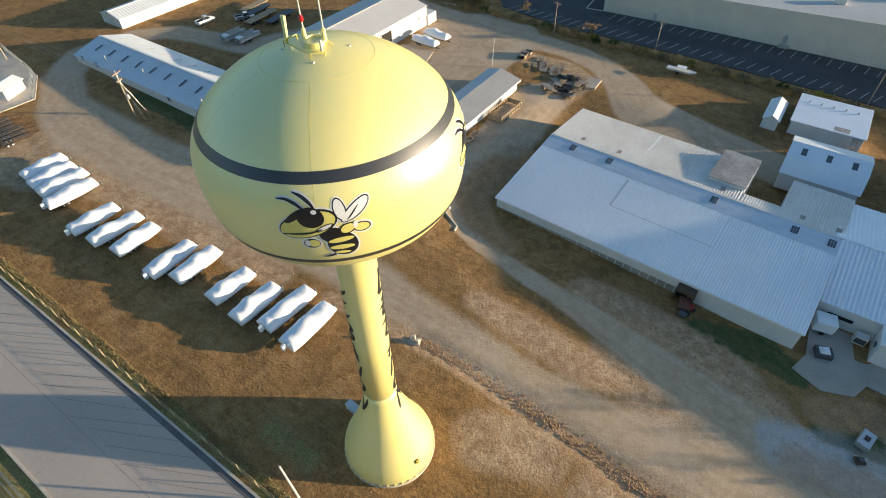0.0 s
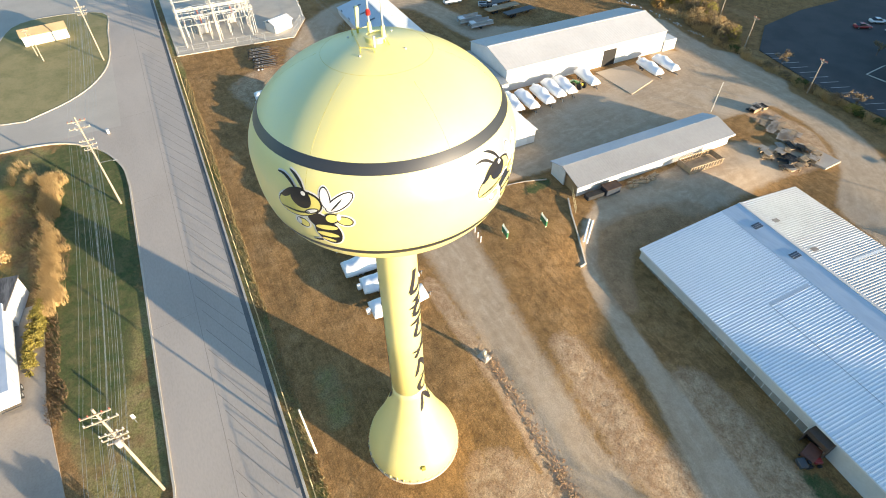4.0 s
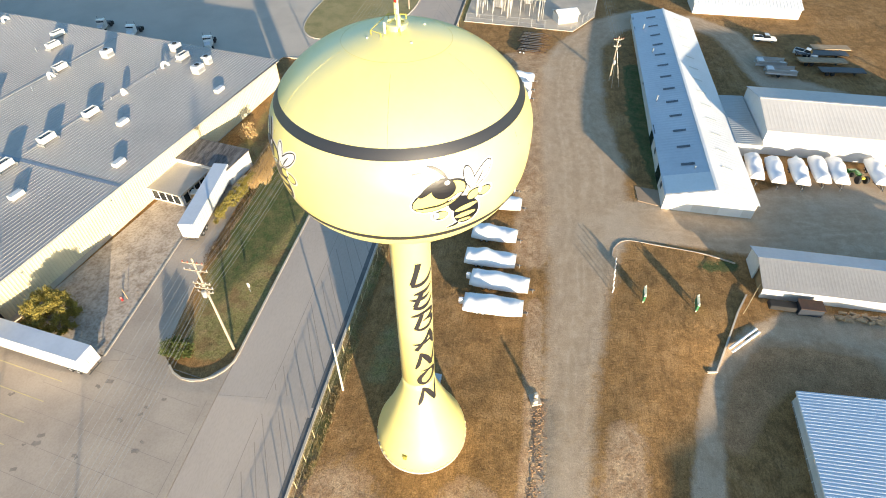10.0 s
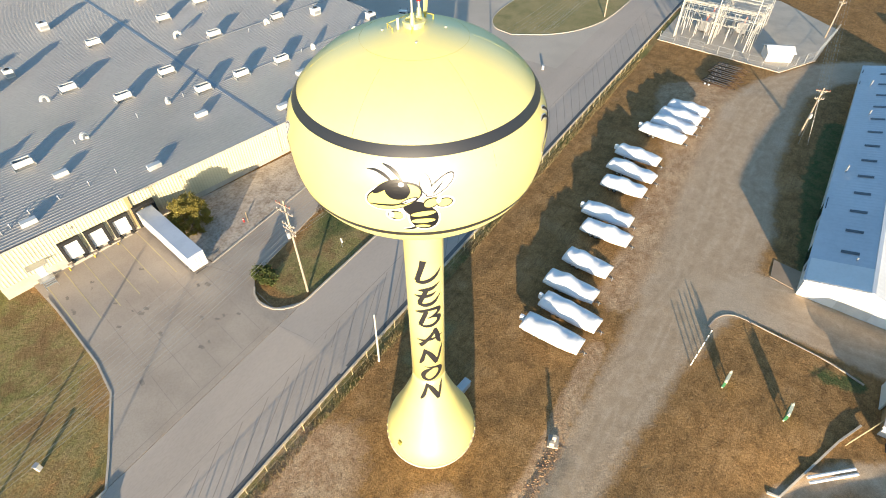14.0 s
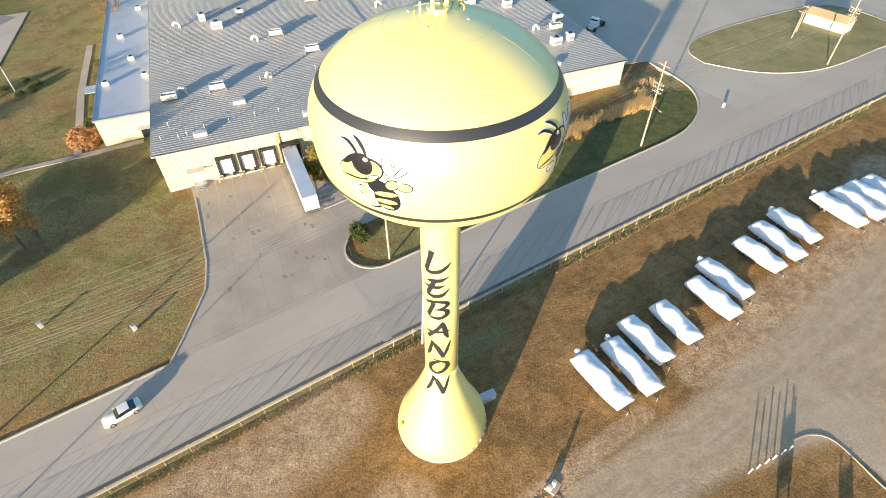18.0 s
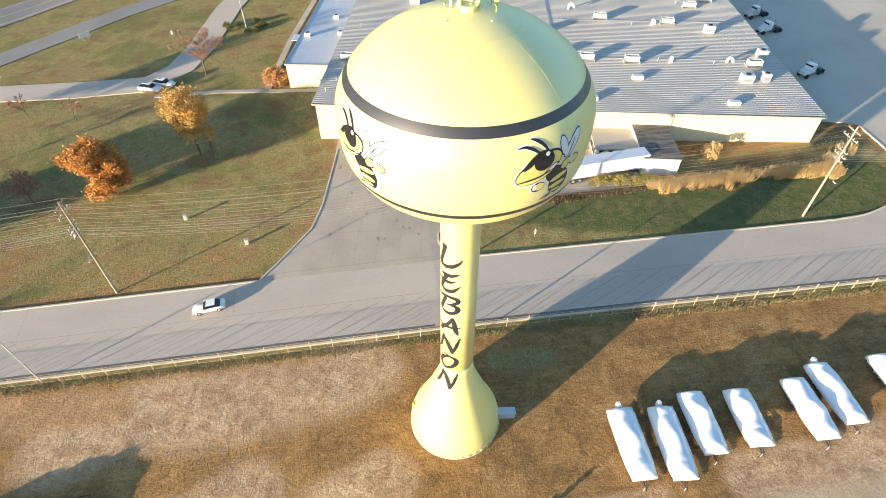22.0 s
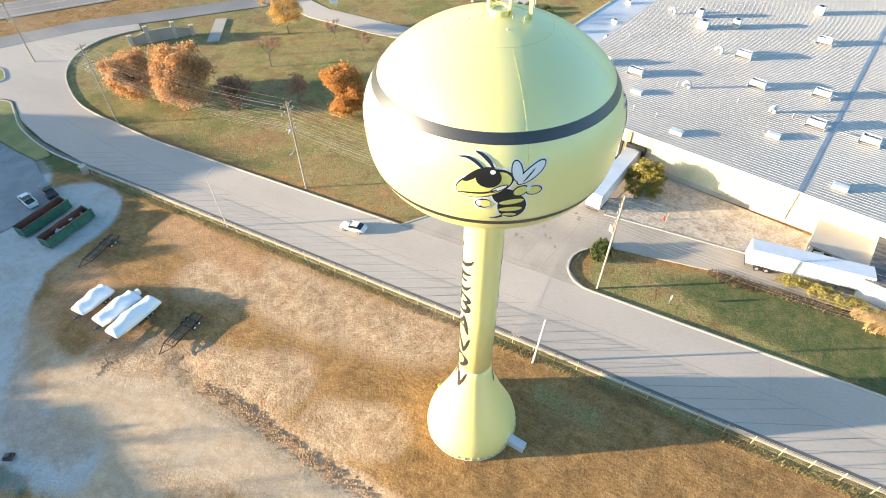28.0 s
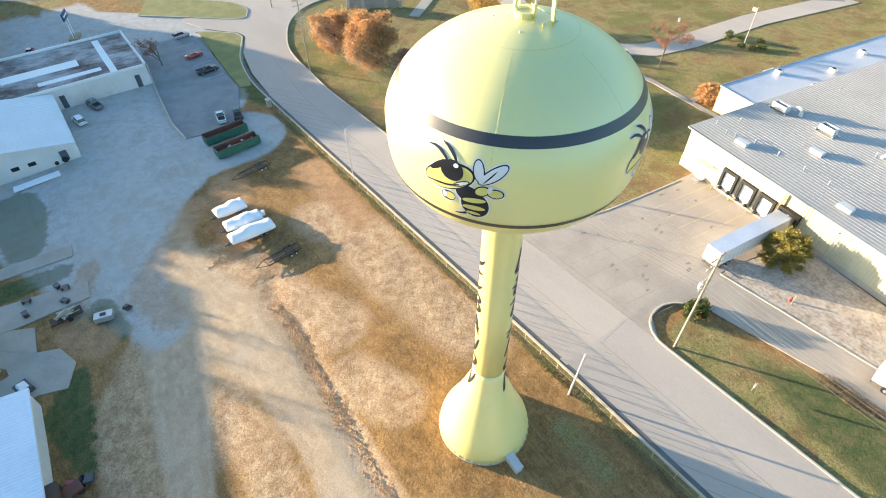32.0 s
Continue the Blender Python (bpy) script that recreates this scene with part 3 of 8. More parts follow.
# northern lot with its grass island
drape("north_lot", [(-230, -6.45), (-113.5, -6.45), (-113.5, -22), (-113.5, -33), (-107, -35), (-118, -160), (-230, -160)], mat("lot_concrete", (0.55, 0.475, 0.39), (0.45, 0.385, 0.315), 0.85, 0, 0.1, 4.0, 0.01), 0.035, 0.3, "wide pale concrete lot beside the factory", "pavement")
drape("road_link", [(-113.6, -6.45), (-91, -6.45)] + ISLAND[1:] + [(-113.6, -31)], concrete_road, 0.032, 0.3, "worn concrete street mouth", "pavement")
ISLE = smooth_line([(-124, -24.5), (-125.4, -30.2), (-131, -34), (-142, -35), (-160, -33.5), (-180, -30), (-184, -20), (-180, -7), (-165, -6.4), (-147, -7), (-136.5, -10.3), (-129.3, -16), (-124, -24.5)], 4)[:-1]
drape("grass_island", ISLE, lawn, 0.12, 0.4, "mown grass island with dead patches", "lawn")
strip("kerb", ISLE + ISLE[:1], 0.25, 0.17, concrete_kerb, "pale kerb round the grass island", "kerb")

# western side: frontage road, highway, drives
FRONT = [(215, 100), (190, 48), (166, 9), (148, -20), (137, -40), (121, -58), (106, -76), (86, -98), (60, -126), (20, -160)]
l, r = along(FRONT, 8.5)
drape("frontage_road", [tuple(p) for p in l] + [tuple(p) for p in r[::-1]], mat("frontage_asphalt", (0.27, 0.25, 0.235), (0.20, 0.185, 0.17), 0.9, 0, 0.1, 4.0), 0.05, 0.3, "grey asphalt frontage road", "road")
HW = [(240, 80), (200, 15), (172, -32), (150, -66), (128, -95), (90, -140), (60, -175)]
l, r = along(HW, 15)
highway = drape("highway", [tuple(p) for p in l] + [tuple(p) for p in r[::-1]], mat("highway_asphalt", (0.30, 0.25, 0.22), (0.23, 0.19, 0.165), 0.9, 0, 0.1, 4.0), 0.05, 0.3, "two-lane highway with pale edge lines", "road")
for off in (-6.0, 0.0, 6.0):
    l, r = along(HW, 2 * abs(off) + 0.001)
    strip("edge_line", [tuple(p) for p in (l if off > 0 else r)], 0.2, 0.06, line_white, parent=highway, depth=0.0)
DRIVE = [(96, -86), (80, -80), (56, -77.5), (40, -77), (33, -84), (30, -96), (27, -123), (18, -160)]
l, r = along(DRIVE, 8)
drape("drive", [tuple(p) for p in l] + [tuple(p) for p in r[::-1]], concrete_road, 0.04, 0.3, "pale concrete drive through the lawn", "road")
strip("footpath", [(36, -70.5), (20, -69.5), (9, -67.5), (-3, -65.5)], 1.4, 0.03, concrete_pad, "narrow concrete footpath", "path")
strip("footpath", [(9.5, -67.5), (6.0, -95), (1, -122)], 1.6, 0.03, concrete_pad, "narrow concrete footpath beside the office", "path")
turf_green = mat("mown_green_turf", (0.19, 0.20, 0.065), (0.33, 0.28, 0.11), 0.95, 0, 0.3, 4.0, 0.05)
MEDIAN = smooth_line([(160, 11.5), (142.7, -6.8), (134, -11), (128.2, -9.8), (125.8, -5.8), (138, 8), (147, 18)], 4)
drape("grass_median", MEDIAN, turf_green, 0.14, 0.3, "mown grass median before the frontage road", "lawn")
strip("kerb", MEDIAN, 0.25, 0.17, concrete_kerb, "pale kerb round the median", "kerb")
drape("grass_wedge", [(123.9, 7.2), (120, 2), (115.6, -1.9), (112.5, -2.2), (109.1, -0.7), (96.6, 4.3), (86, 6.6), (83.2, 7.4), (83.9, 9.9), (92.8, 9.6), (108.6, 8.4)], turf_green, 0.13, 0.3, "mown green grass wedge", "lawn")
for pts in ([(46.3, 55.2), (43.0, 55.6), (44.8, 72), (47.6, 72)], [(34.9, 54.8), (30.8, 55.2), (31.0, 66), (31.8, 71), (38.2, 71)], [(30.9, 66), (29.4, 63.2), (24, 63.6), (22.8, 60.8), (19, 59.4), (15.2, 61.2), (16.4, 64.7), (15.8, 72), (31.7, 72)]):
    drape("concrete_pad", pts, concrete_pad, 0.05, 0.3, "cracked pale concrete yard pad", "pavement")

# eastern car park
drape("car_park", [(-92, 175), (-89, 157), (-79, 143.5), (-60, 140.5), (60, 146.5), (140, 152), (140, 260), (-92, 260)], asphalt, 0.03, 0.3, "dark asphalt car park with white bays", "pavement")
park = thing("bay_markings", pose(0, 0, 0), "faded white car park bay lines", "marking", "", "structure")
for k in range(50):
    x = -77 + 2.75 * k
    strip("bay_line", [(x, 142.4 + max(0, (x + 60) * 0.045)), (x + 1.6, 146.8 + max(0, (x + 60) * 0.045))], 0.12, 0.045, line_white, parent=park, depth=0.0)
for k in range(26):
    x = -50 + 2.75 * k
    strip("bay_line", [(x, 152 + (x + 52) * 0.11), (x + 0.8, 156.5 + (x + 52) * 0.11)], 0.12, 0.045, line_white, parent=park, depth=0.0)
drape("yard_pad", [(-88, 98), (-88, 107), (-79, 108), (-76, 99)], mat("door_pad", (0.56, 0.445, 0.325), (0.47, 0.36, 0.255), 0.9, 0, 0.15, 3.0), 0.03, 0.3, "pale concrete pad before the hall door", "pavement")
drape("yard_pad", [(-75.5, 49.5), (-75, 54), (-70.5, 54), (-71.5, 49.8)], mat("ramp_earth", (0.40, 0.30, 0.21), (0.30, 0.22, 0.15), 0.9), 0.08, 0.3, "small concrete ramp pad", "pavement")
drape("substation_yard", [(-141.5, 8.5), (-139.5, 38), (-150, 44), (-172, 46), (-185, 30), (-185, 8.5)], mat("crushed_stone", (0.56, 0.49, 0.40), (0.43, 0.375, 0.305), 0.9, 0, 0.3, 6.0, 0.03), 0.04, 0.3, "crushed stone substation yard", "yard")
drape("shop_lot", [(122.5, 9), (124.5, 24), (112, 25.2), (95, 27.1), (76.4, 28.8), (68, 28.4), (66, 17), (84, 10.4), (93, 9.9), (108.6, 8.8)], mat("worn_shop_asphalt", (0.30, 0.295, 0.29), (0.20, 0.195, 0.19), 0.85, 0, 0.25, 3.0, 0.01), 0.03, 0.3, "worn grey asphalt lot beside the shop", "pavement")
strip("low_wall", [(111, 25.2), (95, 27.3), (76.4, 29), (67.8, 28.6)], 0.3, 0.55, concrete_kerb, "low pale concrete wall between the yards", "wall")
for k in range(7):
    strip("lot_bay_line", [(122 - 4.6 * k, 10.6), (121.4 - 4.6 * k, 15.6)], 0.12, 0.042, line_white, parent=park, depth=0.0)

# ---- water tower ----
TX, TY = -23.23, 20.43
yellow = mat("tower_yellow", (0.83, 0.73, 0.25), (0.77, 0.71, 0.29), 0.5, 0, 0.25, 3.0, 0.0, None, 0.0, 0.7, 0.9)
yellow.node_tree.nodes["Principled BSDF"].inputs["Coat Roughness"].default_value = 0.40
yellow.node_tree.nodes["Principled BSDF"].inputs["Coat IOR"].default_value = 1.9
yellow.node_tree.nodes["Principled BSDF"].inputs["Specular IOR Level"].default_value = 0.8
stripe_blue = flat("stripe_dark_blue", (0.02, 0.021, 0.026), 0.5, 0.0, 0.9)
stripe_blue.node_tree.nodes["Principled BSDF"].inputs["Coat Roughness"].default_value = 0.42
ZC, RT, UP, DOWN, QU, QL = 43.15, 8.61, 5.95, 6.1, 1.82, 3.3


def tank_r(z):
    if z >= ZC:
        return RT * max(0.0, 1 - min(1.0, (z - ZC) / UP) ** QU) ** (1 / QU)
    return RT * max(0.0, 1 - ((ZC - z) / DOWN) ** QL) ** (1 / QL)


tower = thing("water_tower", pose(TX, TY, 0, 0, 0, 0), "tall yellow steel water tower with a round tank and flared base", "water tower")
prof = [(tank_r(ZC - DOWN * math.sin(radians(a))), ZC - DOWN * math.sin(radians(a))) for a in (80, 77, 74, 71, 68, 65, 62, 59, 56, 53, 50, 46, 42, 38, 34, 30, 25, 20, 15, 10, 5)]
prof += [(tank_r(ZC + UP * math.sin(radians(a))), ZC + UP * math.sin(radians(a))) for a in range(0, 90, 2)] + [(0, ZC + UP)]
tank = part("tank", lathe(prof, 128), yellow, tower, "glossy yellow round tank", True)
cone = [(5.31, -0.5), (5.31, 0.5), (5.25, 1.2), (5.05, 2.0), (4.72, 2.8), (4.1, 4.2), (3.2, 6.6), (2.4, 9.0), (2.0, 10.3), (1.80, 11.4), (1.74, 12.6)]
base = part("base", lathe(cone, 96), yellow, tower, "flared yellow bell base", True)
column = part("column", lathe([(1.74, 12.6), (1.70, 22), (1.66, 35.6), (1.9, 36.6), (2.6, 37.4)], 64), yellow, tower, "", True)


def band(name, z0, z1, off=0.015, n=128):
    zs = [z0 + (z1 - z0) * k / 4 for k in range(5)]
    bm = bmesh.new()
    rings = [[bm.verts.new(((tank_r(z) + off) * math.cos(2 * math.pi * k / n), (tank_r(z) + off) * math.sin(2 * math.pi * k / n), z)) for k in range(n)] for z in zs]
    for a, b in zip(rings, rings[1:]):
        for k in range(n):
            bm.faces.new((a[k], a[(k + 1) % n], b[(k + 1) % n], b[k]))
    return part(name, bm, stripe_blue, tower, "dark blue painted band", True)


band("upper_stripe", 45.2, 45.74)
band("lower_stripe", 39.72, 40.08)


# painted letters down two sides of the column
letter_paint = flat("letter_dark_paint", (0.022, 0.022, 0.028), 0.4)


# brush strokes of the letters: points of (across, up, half width) in a letter two units wide and high
BRUSH = {
    "L": ([(-0.30, 1.0, 0.20), (-0.42, 0.45, 0.17), (-0.62, -0.25, 0.16), (-0.78, -0.80, 0.17)], [(-0.85, -0.82, 0.14), (-0.35, -0.86, 0.15), (0.25, -0.66, 0.15), (0.72, -0.30, 0.11), (0.98, 0.05, 0.02)]),
    "E": ([(-0.70, 0.55, 0.05), (-0.30, 0.62, 0.15), (0.25, 0.72, 0.15), (0.85, 1.0, 0.03)], [(-1.0, 0.02, 0.04), (-0.50, 0.02, 0.13), (0.10, 0.08, 0.13), (0.55, 0.28, 0.03)], [(-0.15, 0.62, 0.16), (-0.38, 0.05, 0.15), (-0.66, -0.62, 0.16)], [(-0.78, -0.70, 0.12), (-0.25, -0.84, 0.16), (0.35, -0.66, 0.15), (0.90, -0.10, 0.02)]),
    "B": ([(-1.0, 0.60, 0.04), (-0.55, 0.72, 0.13), (0.05, 0.88, 0.13), (0.62, 0.80, 0.15), (0.72, 0.50, 0.15), (0.30, 0.18, 0.11), (-0.15, 0.02, 0.05)], [(-0.22, 0.70, 0.15), (-0.42, 0.10, 0.15), (-0.68, -0.66, 0.15)], [(0.10, 0.12, 0.07), (0.60, 0.0, 0.15), (0.72, -0.35, 0.17), (0.35, -0.72, 0.15), (-0.25, -0.84, 0.13), (-0.82, -0.70, 0.04)]),
    "A": ([(0.42, 1.0, 0.10), (0.10, 0.35, 0.13), (-0.35, -0.30, 0.14), (-0.80, -0.90, 0.16)], [(0.34, 0.95, 0.14), (0.52, 0.30, 0.17), (0.62, -0.35, 0.17), (0.80, -0.85, 0.05)], [(-1.0, -0.20, 0.04), (-0.45, -0.22, 0.12), (0.20, -0.10, 0.12), (0.98, -0.02, 0.03)]),
    "N": ([(-0.40, 0.92, 0.13), (-0.55, 0.20, 0.13), (-0.72, -0.50, 0.14), (-0.92, -0.95, 0.05)], [(-0.52, 0.96, 0.06), (-0.15, 0.45, 0.18), (0.20, -0.25, 0.19), (0.42, -0.92, 0.12)], [(0.36, -0.90, 0.10), (0.62, -0.25, 0.12), (0.80, 0.40, 0.11), (0.98, 1.0, 0.04)]),
    "O": ([(0.30, 0.86, 0.06), (-0.30, 0.52, 0.15), (-0.66, -0.05, 0.17), (-0.60, -0.58, 0.16), (-0.15, -0.78, 0.13), (0.40, -0.42, 0.15), (0.74, 0.15, 0.18), (0.66, 0.62, 0.15), (0.18, 0.84, 0.10), (-0.55, 0.98, 0.03)],),
}


def brush(bm, pts, n=6):
    """A painted stroke of changing width along a curve."""
    fine = smooth_line(pts, n)
    rows = []
    for k, (x, y, w) in enumerate(fine):
        a, b = fine[max(k - 1, 0)], fine[min(k + 1, len(fine) - 1)]
        t = Vector((b[0] - a[0], b[1] - a[1])).normalized()
        rows.append([bm.verts.new((x - t.y * f * w, y + t.x * f * w, 0)) for f in (-1, -0.4, 0.4, 1)])
    for a, b in zip(rows, rows[1:]):
        for k in range(3):
            bm.faces.new((a[k], b[k], b[k + 1], a[k + 1]))
    return bm


def shaft_r(z):
    for (r0, z0), (r1, z1) in zip(cone + [(1.70, 22), (1.66, 34.8)], (cone + [(1.70, 22), (1.66, 34.8)])[1:]):
        if z0 <= z <= z1:
            return r0 + (r1 - r0) * (z - z0) / (z1 - z0)
    return 1.66


for az in (47.0, 227.0):
    for k, ch in enumerate("LEBANON"):
        bm = bmesh.new()
        zmid = 29.3 - 3.06 * k
        for layer, pts in enumerate(BRUSH[ch]):
            done = len(bm.verts)
            brush(bm, [(1.3 * x, 1.37 * y, 1.45 * w) for x, y, w in pts])
            bm.verts.ensure_lookup_table()
            for v in bm.verts[done:]:
                z = zmid + v.co.y
                a = radians(az) + v.co.x / max(1.7, shaft_r(zmid))
                r = shaft_r(z) + 0.025 + 0.004 * layer
                v.co = (r * math.cos(a), r * math.sin(a), z)
        part("letter", bm, letter_paint, tower, "dark brush-painted capital letter")

# four painted emblems round the tank: plain ovals and bars in black, white and yellow
emblem_white = flat("emblem_white", (0.80, 0.80, 0.80), 0.4)
emblem_black = flat("emblem_black", (0.012, 0.012, 0.015), 0.35)
emblem_yellow = flat("emblem_yellow", (0.76, 0.68, 0.20), 0.35)


def on_tank(bm, az, z0, off):
    for v in bm.verts:
        z = z0 + v.co.y
        a = radians(az) + v.co.x / RT
        r = tank_r(z) + off
        v.co = (r * math.cos(a), r * math.sin(a), z)
    return bm


def oval(cx, cy, rx, ry, tilt=0.0, n=28):
    bm = bmesh.new()
    c, s = math.cos(radians(tilt)), math.sin(radians(tilt))
    rings = [[bm.verts.new((cx, cy, 0))]]
    for f in (0.35, 0.7, 1.0):
        rings.append([bm.verts.new((cx + f * (rx * math.cos(2 * math.pi * k / n) * c - ry * math.sin(2 * math.pi * k / n) * s), cy + f * (rx * math.cos(2 * math.pi * k / n) * s + ry * math.sin(2 * math.pi * k / n) * c), 0)) for k in range(n)])
    for k in range(n):
        bm.faces.new((rings[0][0], rings[1][k], rings[1][(k + 1) % n]))
        for a, b in zip(rings[1:], rings[2:]):
            bm.faces.new((a[k], b[k], b[(k + 1) % n], a[(k + 1) % n]))
    return bm


EMBLEM = (  # across, up, half width, half height, tilt, paint, layer
    (-0.22, -0.46, 1.80, 1.06, 19, "w", 0), (1.45, -2.20, 0.95, 1.20, 12, "w", 0), (1.10, -1.45, 0.98, 0.78, -22, "w", 0),
    (1.58, 0.45, 0.42, 0.82, 10, "w", 0), (2.40, 0.30, 1.12, 0.50, 38, "w", 0), (2.62, -1.0, 0.62, 0.50, 0, "w", 0), (-0.22, -1.98, 0.58, 0.50, 0, "w", 0),
    (1.58, 0.45, 0.35, 0.74, 10, "k", 1), (1.58, 0.45, 0.28, 0.66, 10, "w", 2), (2.40, 0.30, 1.04, 0.42, 38, "k", 1), (2.40, 0.30, 0.96, 0.34, 38, "w", 2), (2.25, 0.15, 0.55, 0.05, 50, "k", 3),
    (1.10, -1.45, 0.88, 0.66, -22, "k", 2),
    (1.45, -2.20, 0.84, 1.08, 12, "k", 2), (1.40, -1.82, 0.72, 0.20, 8, "y", 3), (1.38, -2.46, 0.70, 0.20, 2, "y", 3), (1.36, -2.96, 0.44, 0.13, -4, "y", 3),
    (1.85, -0.95, 0.50, 0.40, 28, "k", 3), (1.85, -0.95, 0.41, 0.31, 28, "y", 4), (2.62, -1.0, 0.50, 0.38, 0, "k", 3), (2.62, -1.0, 0.42, 0.30, 0, "y", 4), (2.30, -0.72, 0.13, 0.30, -10, "w", 5),
    (-0.22, -1.98, 0.47, 0.40, 0, "k", 2), (-0.12, -1.98, 0.34, 0.30, 0, "y", 3), (-0.46, -1.95, 0.16, 0.26, 0, "w", 4),
    (-0.22, -0.46, 1.70, 0.96, 19, "k", 3), (-0.25, -0.50, 1.61, 0.86, 19, "y", 4), (-0.88, 0.16, 0.68, 0.22, 38, "k", 5), (0.0, 0.05, 0.72, 0.72, 0, "k", 6), (0.22, 0.46, 0.16, 0.14, 0, "w", 7),
    (0.62, -0.72, 0.56, 0.19, 27, "k", 5), (0.62, -0.72, 0.48, 0.12, 27, "w", 6),
)
STROKES = (  # curved bars: points of (across, up, half width)
    [(-1.75, 1.22, 0.03), (-1.25, 1.22, 0.07), (-0.75, 1.0, 0.09), (-0.30, 0.62, 0.06)],
    [(-0.85, 1.62, 0.03), (-0.40, 1.42, 0.09), (0.0, 1.08, 0.10), (0.25, 0.70, 0.06)],
    [(-1.70, -1.20, 0.03), (-0.95, -1.16, 0.06), (-0.20, -1.08, 0.06), (0.50, -0.82, 0.04)],
    [(0.95, -3.05, 0.10), (0.60, -3.22, 0.07), (0.20, -3.30, 0.02)],
)
PAINTS = {"w": emblem_white, "k": emblem_black, "y": emblem_yellow}
for az in (-54.3, 28.6, 113.4, 199.0):
    for cx, cy, rx, ry, tilt, paint, layer in EMBLEM:
        part("emblem_shape", on_tank(oval(cx, 0.9 * cy, rx, 0.9 * ry, tilt), az, 43.45, 0.012 + 0.006 * layer), PAINTS[paint], tower, "painted emblem patch")
    for pts in STROKES:
        part("emblem_stroke", on_tank(brush(bmesh.new(), [(x, 0.9 * y, w + 0.07) for x, y, w in pts], 5), az, 43.45, 0.010), emblem_white, tower, "pale edge of a painted stroke")
        part("emblem_stroke", on_tank(brush(bmesh.new(), [(x, 0.9 * y, w) for x, y, w in pts], 5), az, 43.45, 0.056), emblem_black, tower, "painted emblem stroke")


def loft_box(x, y, z0, z1):
    """A narrow panel, wider towards its top."""
    bm = bmesh.new()
    lo = [bm.verts.new((x + a * 0.10, y + b * 0.07, z0)) for a, b in ((-1, -1), (1, -1), (1, 1), (-1, 1))]
    hi = [bm.verts.new((x + a * 0.13, y + b * 0.09 + 0.08, z1)) for a, b in ((-1, -1), (1, -1), (1, 1), (-1, 1))]
    bm.faces.new(lo[::-1])
    bm.faces.new(hi)
    for k in range(4):
        bm.faces.new((lo[k], lo[(k + 1) % 4], hi[(k + 1) % 4], hi[k]))
    return bm


# weld seams, ring, vents, aerials
seam = flat("seam_yellow", (0.70, 0.57, 0.085), 0.4)
for k in range(6):
    a = radians(60 * k + 8)
    bm = bmesh.new()
    zs = [ZC + UP * math.sin(radians(e)) for e in range(8, 66, 6)] if k % 3 else [ZC + UP * math.sin(radians(e)) for e in range(22, 60, 6)]
    for z0, z1 in zip(zs, zs[1:]):
        rod(bm, (tank_r(z0) * math.cos(a), tank_r(z0) * math.sin(a), z0), (tank_r(z1) * math.cos(a), tank_r(z1) * math.sin(a), z1), 0.011, None, 5)
    part("weld_seam", bm, seam, tower)
bm = bmesh.new()
for k in range(48):
    z = ZC + UP * math.sin(radians(64))
    a, b = 2 * math.pi * k / 48, 2 * math.pi * (k + 1) / 48
    rod(bm, (tank_r(z) * math.cos(a), tank_r(z) * math.sin(a), z), (tank_r(z) * math.cos(b), tank_r(z) * math.sin(b), z), 0.011, None, 5)
part("weld_ring", bm, seam, tower)
top_z = ZC + UP
for a0, b0 in (((-1.6, -0.9), (0.9, -1.3)), ((-1.6, -0.9), (-1.7, 0.2)), ((0.9, -1.3), (1.3, -0.6))):
    rail = rod(bmesh.new(), (*a0, top_z - 0.9), (*a0, top_z + 0.14), 0.03, None, 6)
    rod(rail, (*b0, top_z - 0.9), (*b0, top_z + 0.14), 0.03, None, 6)
    rod(rail, (*a0, top_z + 0.12), (*b0, top_z + 0.12), 0.025, None, 6)
    part("cable_rail", rail, seam, tower, "yellow painted cable rail")
part("hatch", lathe([(0.62, top_z - 0.15), (0.62, top_z + 0.22), (0.70, top_z + 0.24), (0.70, top_z + 0.32), (0.52, top_z + 0.34), (0.5, top_z + 0.2), (0, top_z + 0.22)], 24), yellow, tower, "yellow ring flange of the roof hatch")
ant_grey = flat("aerial_grey", (0.62, 0.61, 0.56), 0.45, 0.2)
red_paint = flat("red_lamp_glass", (0.45, 0.02, 0.015), 0.3)
for x, y, sleeve, h in ((0.53, 0.29, 0.95, 5.6), (-0.67, -0.1, 0.8, 5.2)):
    mast = part("aerial_mast", rod(bmesh.new(), (x, y, top_z - 0.4), (x, y, top_z + 0.5), 0.07, None, 8), seam, tower)
    part("sleeve", rod(bmesh.new(), (x, y, top_z + 0.2), (x, y, top_z + sleeve), 0.15, 0.12, 10), yellow, mast, "yellow aerial sleeve")
    part("whip", rod(bmesh.new(), (x, y, top_z + sleeve), (x, y, top_z + h), 0.055, 0.035, 8), ant_grey, mast, "pale whip aerial")
    part("stay", rod(rod(bmesh.new(), (x + 0.4, y + 0.2, top_z - 0.1), (x, y, top_z + 0.45), 0.025, None, 5), (x - 0.3, y + 0.3, top_z - 0.1), (x, y, top_z + 0.45), 0.025, None, 5), seam, mast)
mast = part("aerial_mast", rod(bmesh.new(), (-1.81, -0.47, top_z - 0.8), (-1.81, -0.47, top_z + 0.3), 0.07, None, 8), seam, tower)
part("panel_aerial", loft_box(-1.81, -0.47, top_z + 0.1, top_z + 1.35), yellow, mast, "yellow painted panel aerial")
mast = part("aerial_mast", rod(bmesh.new(), (0.95, -0.45, top_z - 0.5), (0.95, -0.45, top_z + 0.1), 0.05, None, 8), seam, tower)
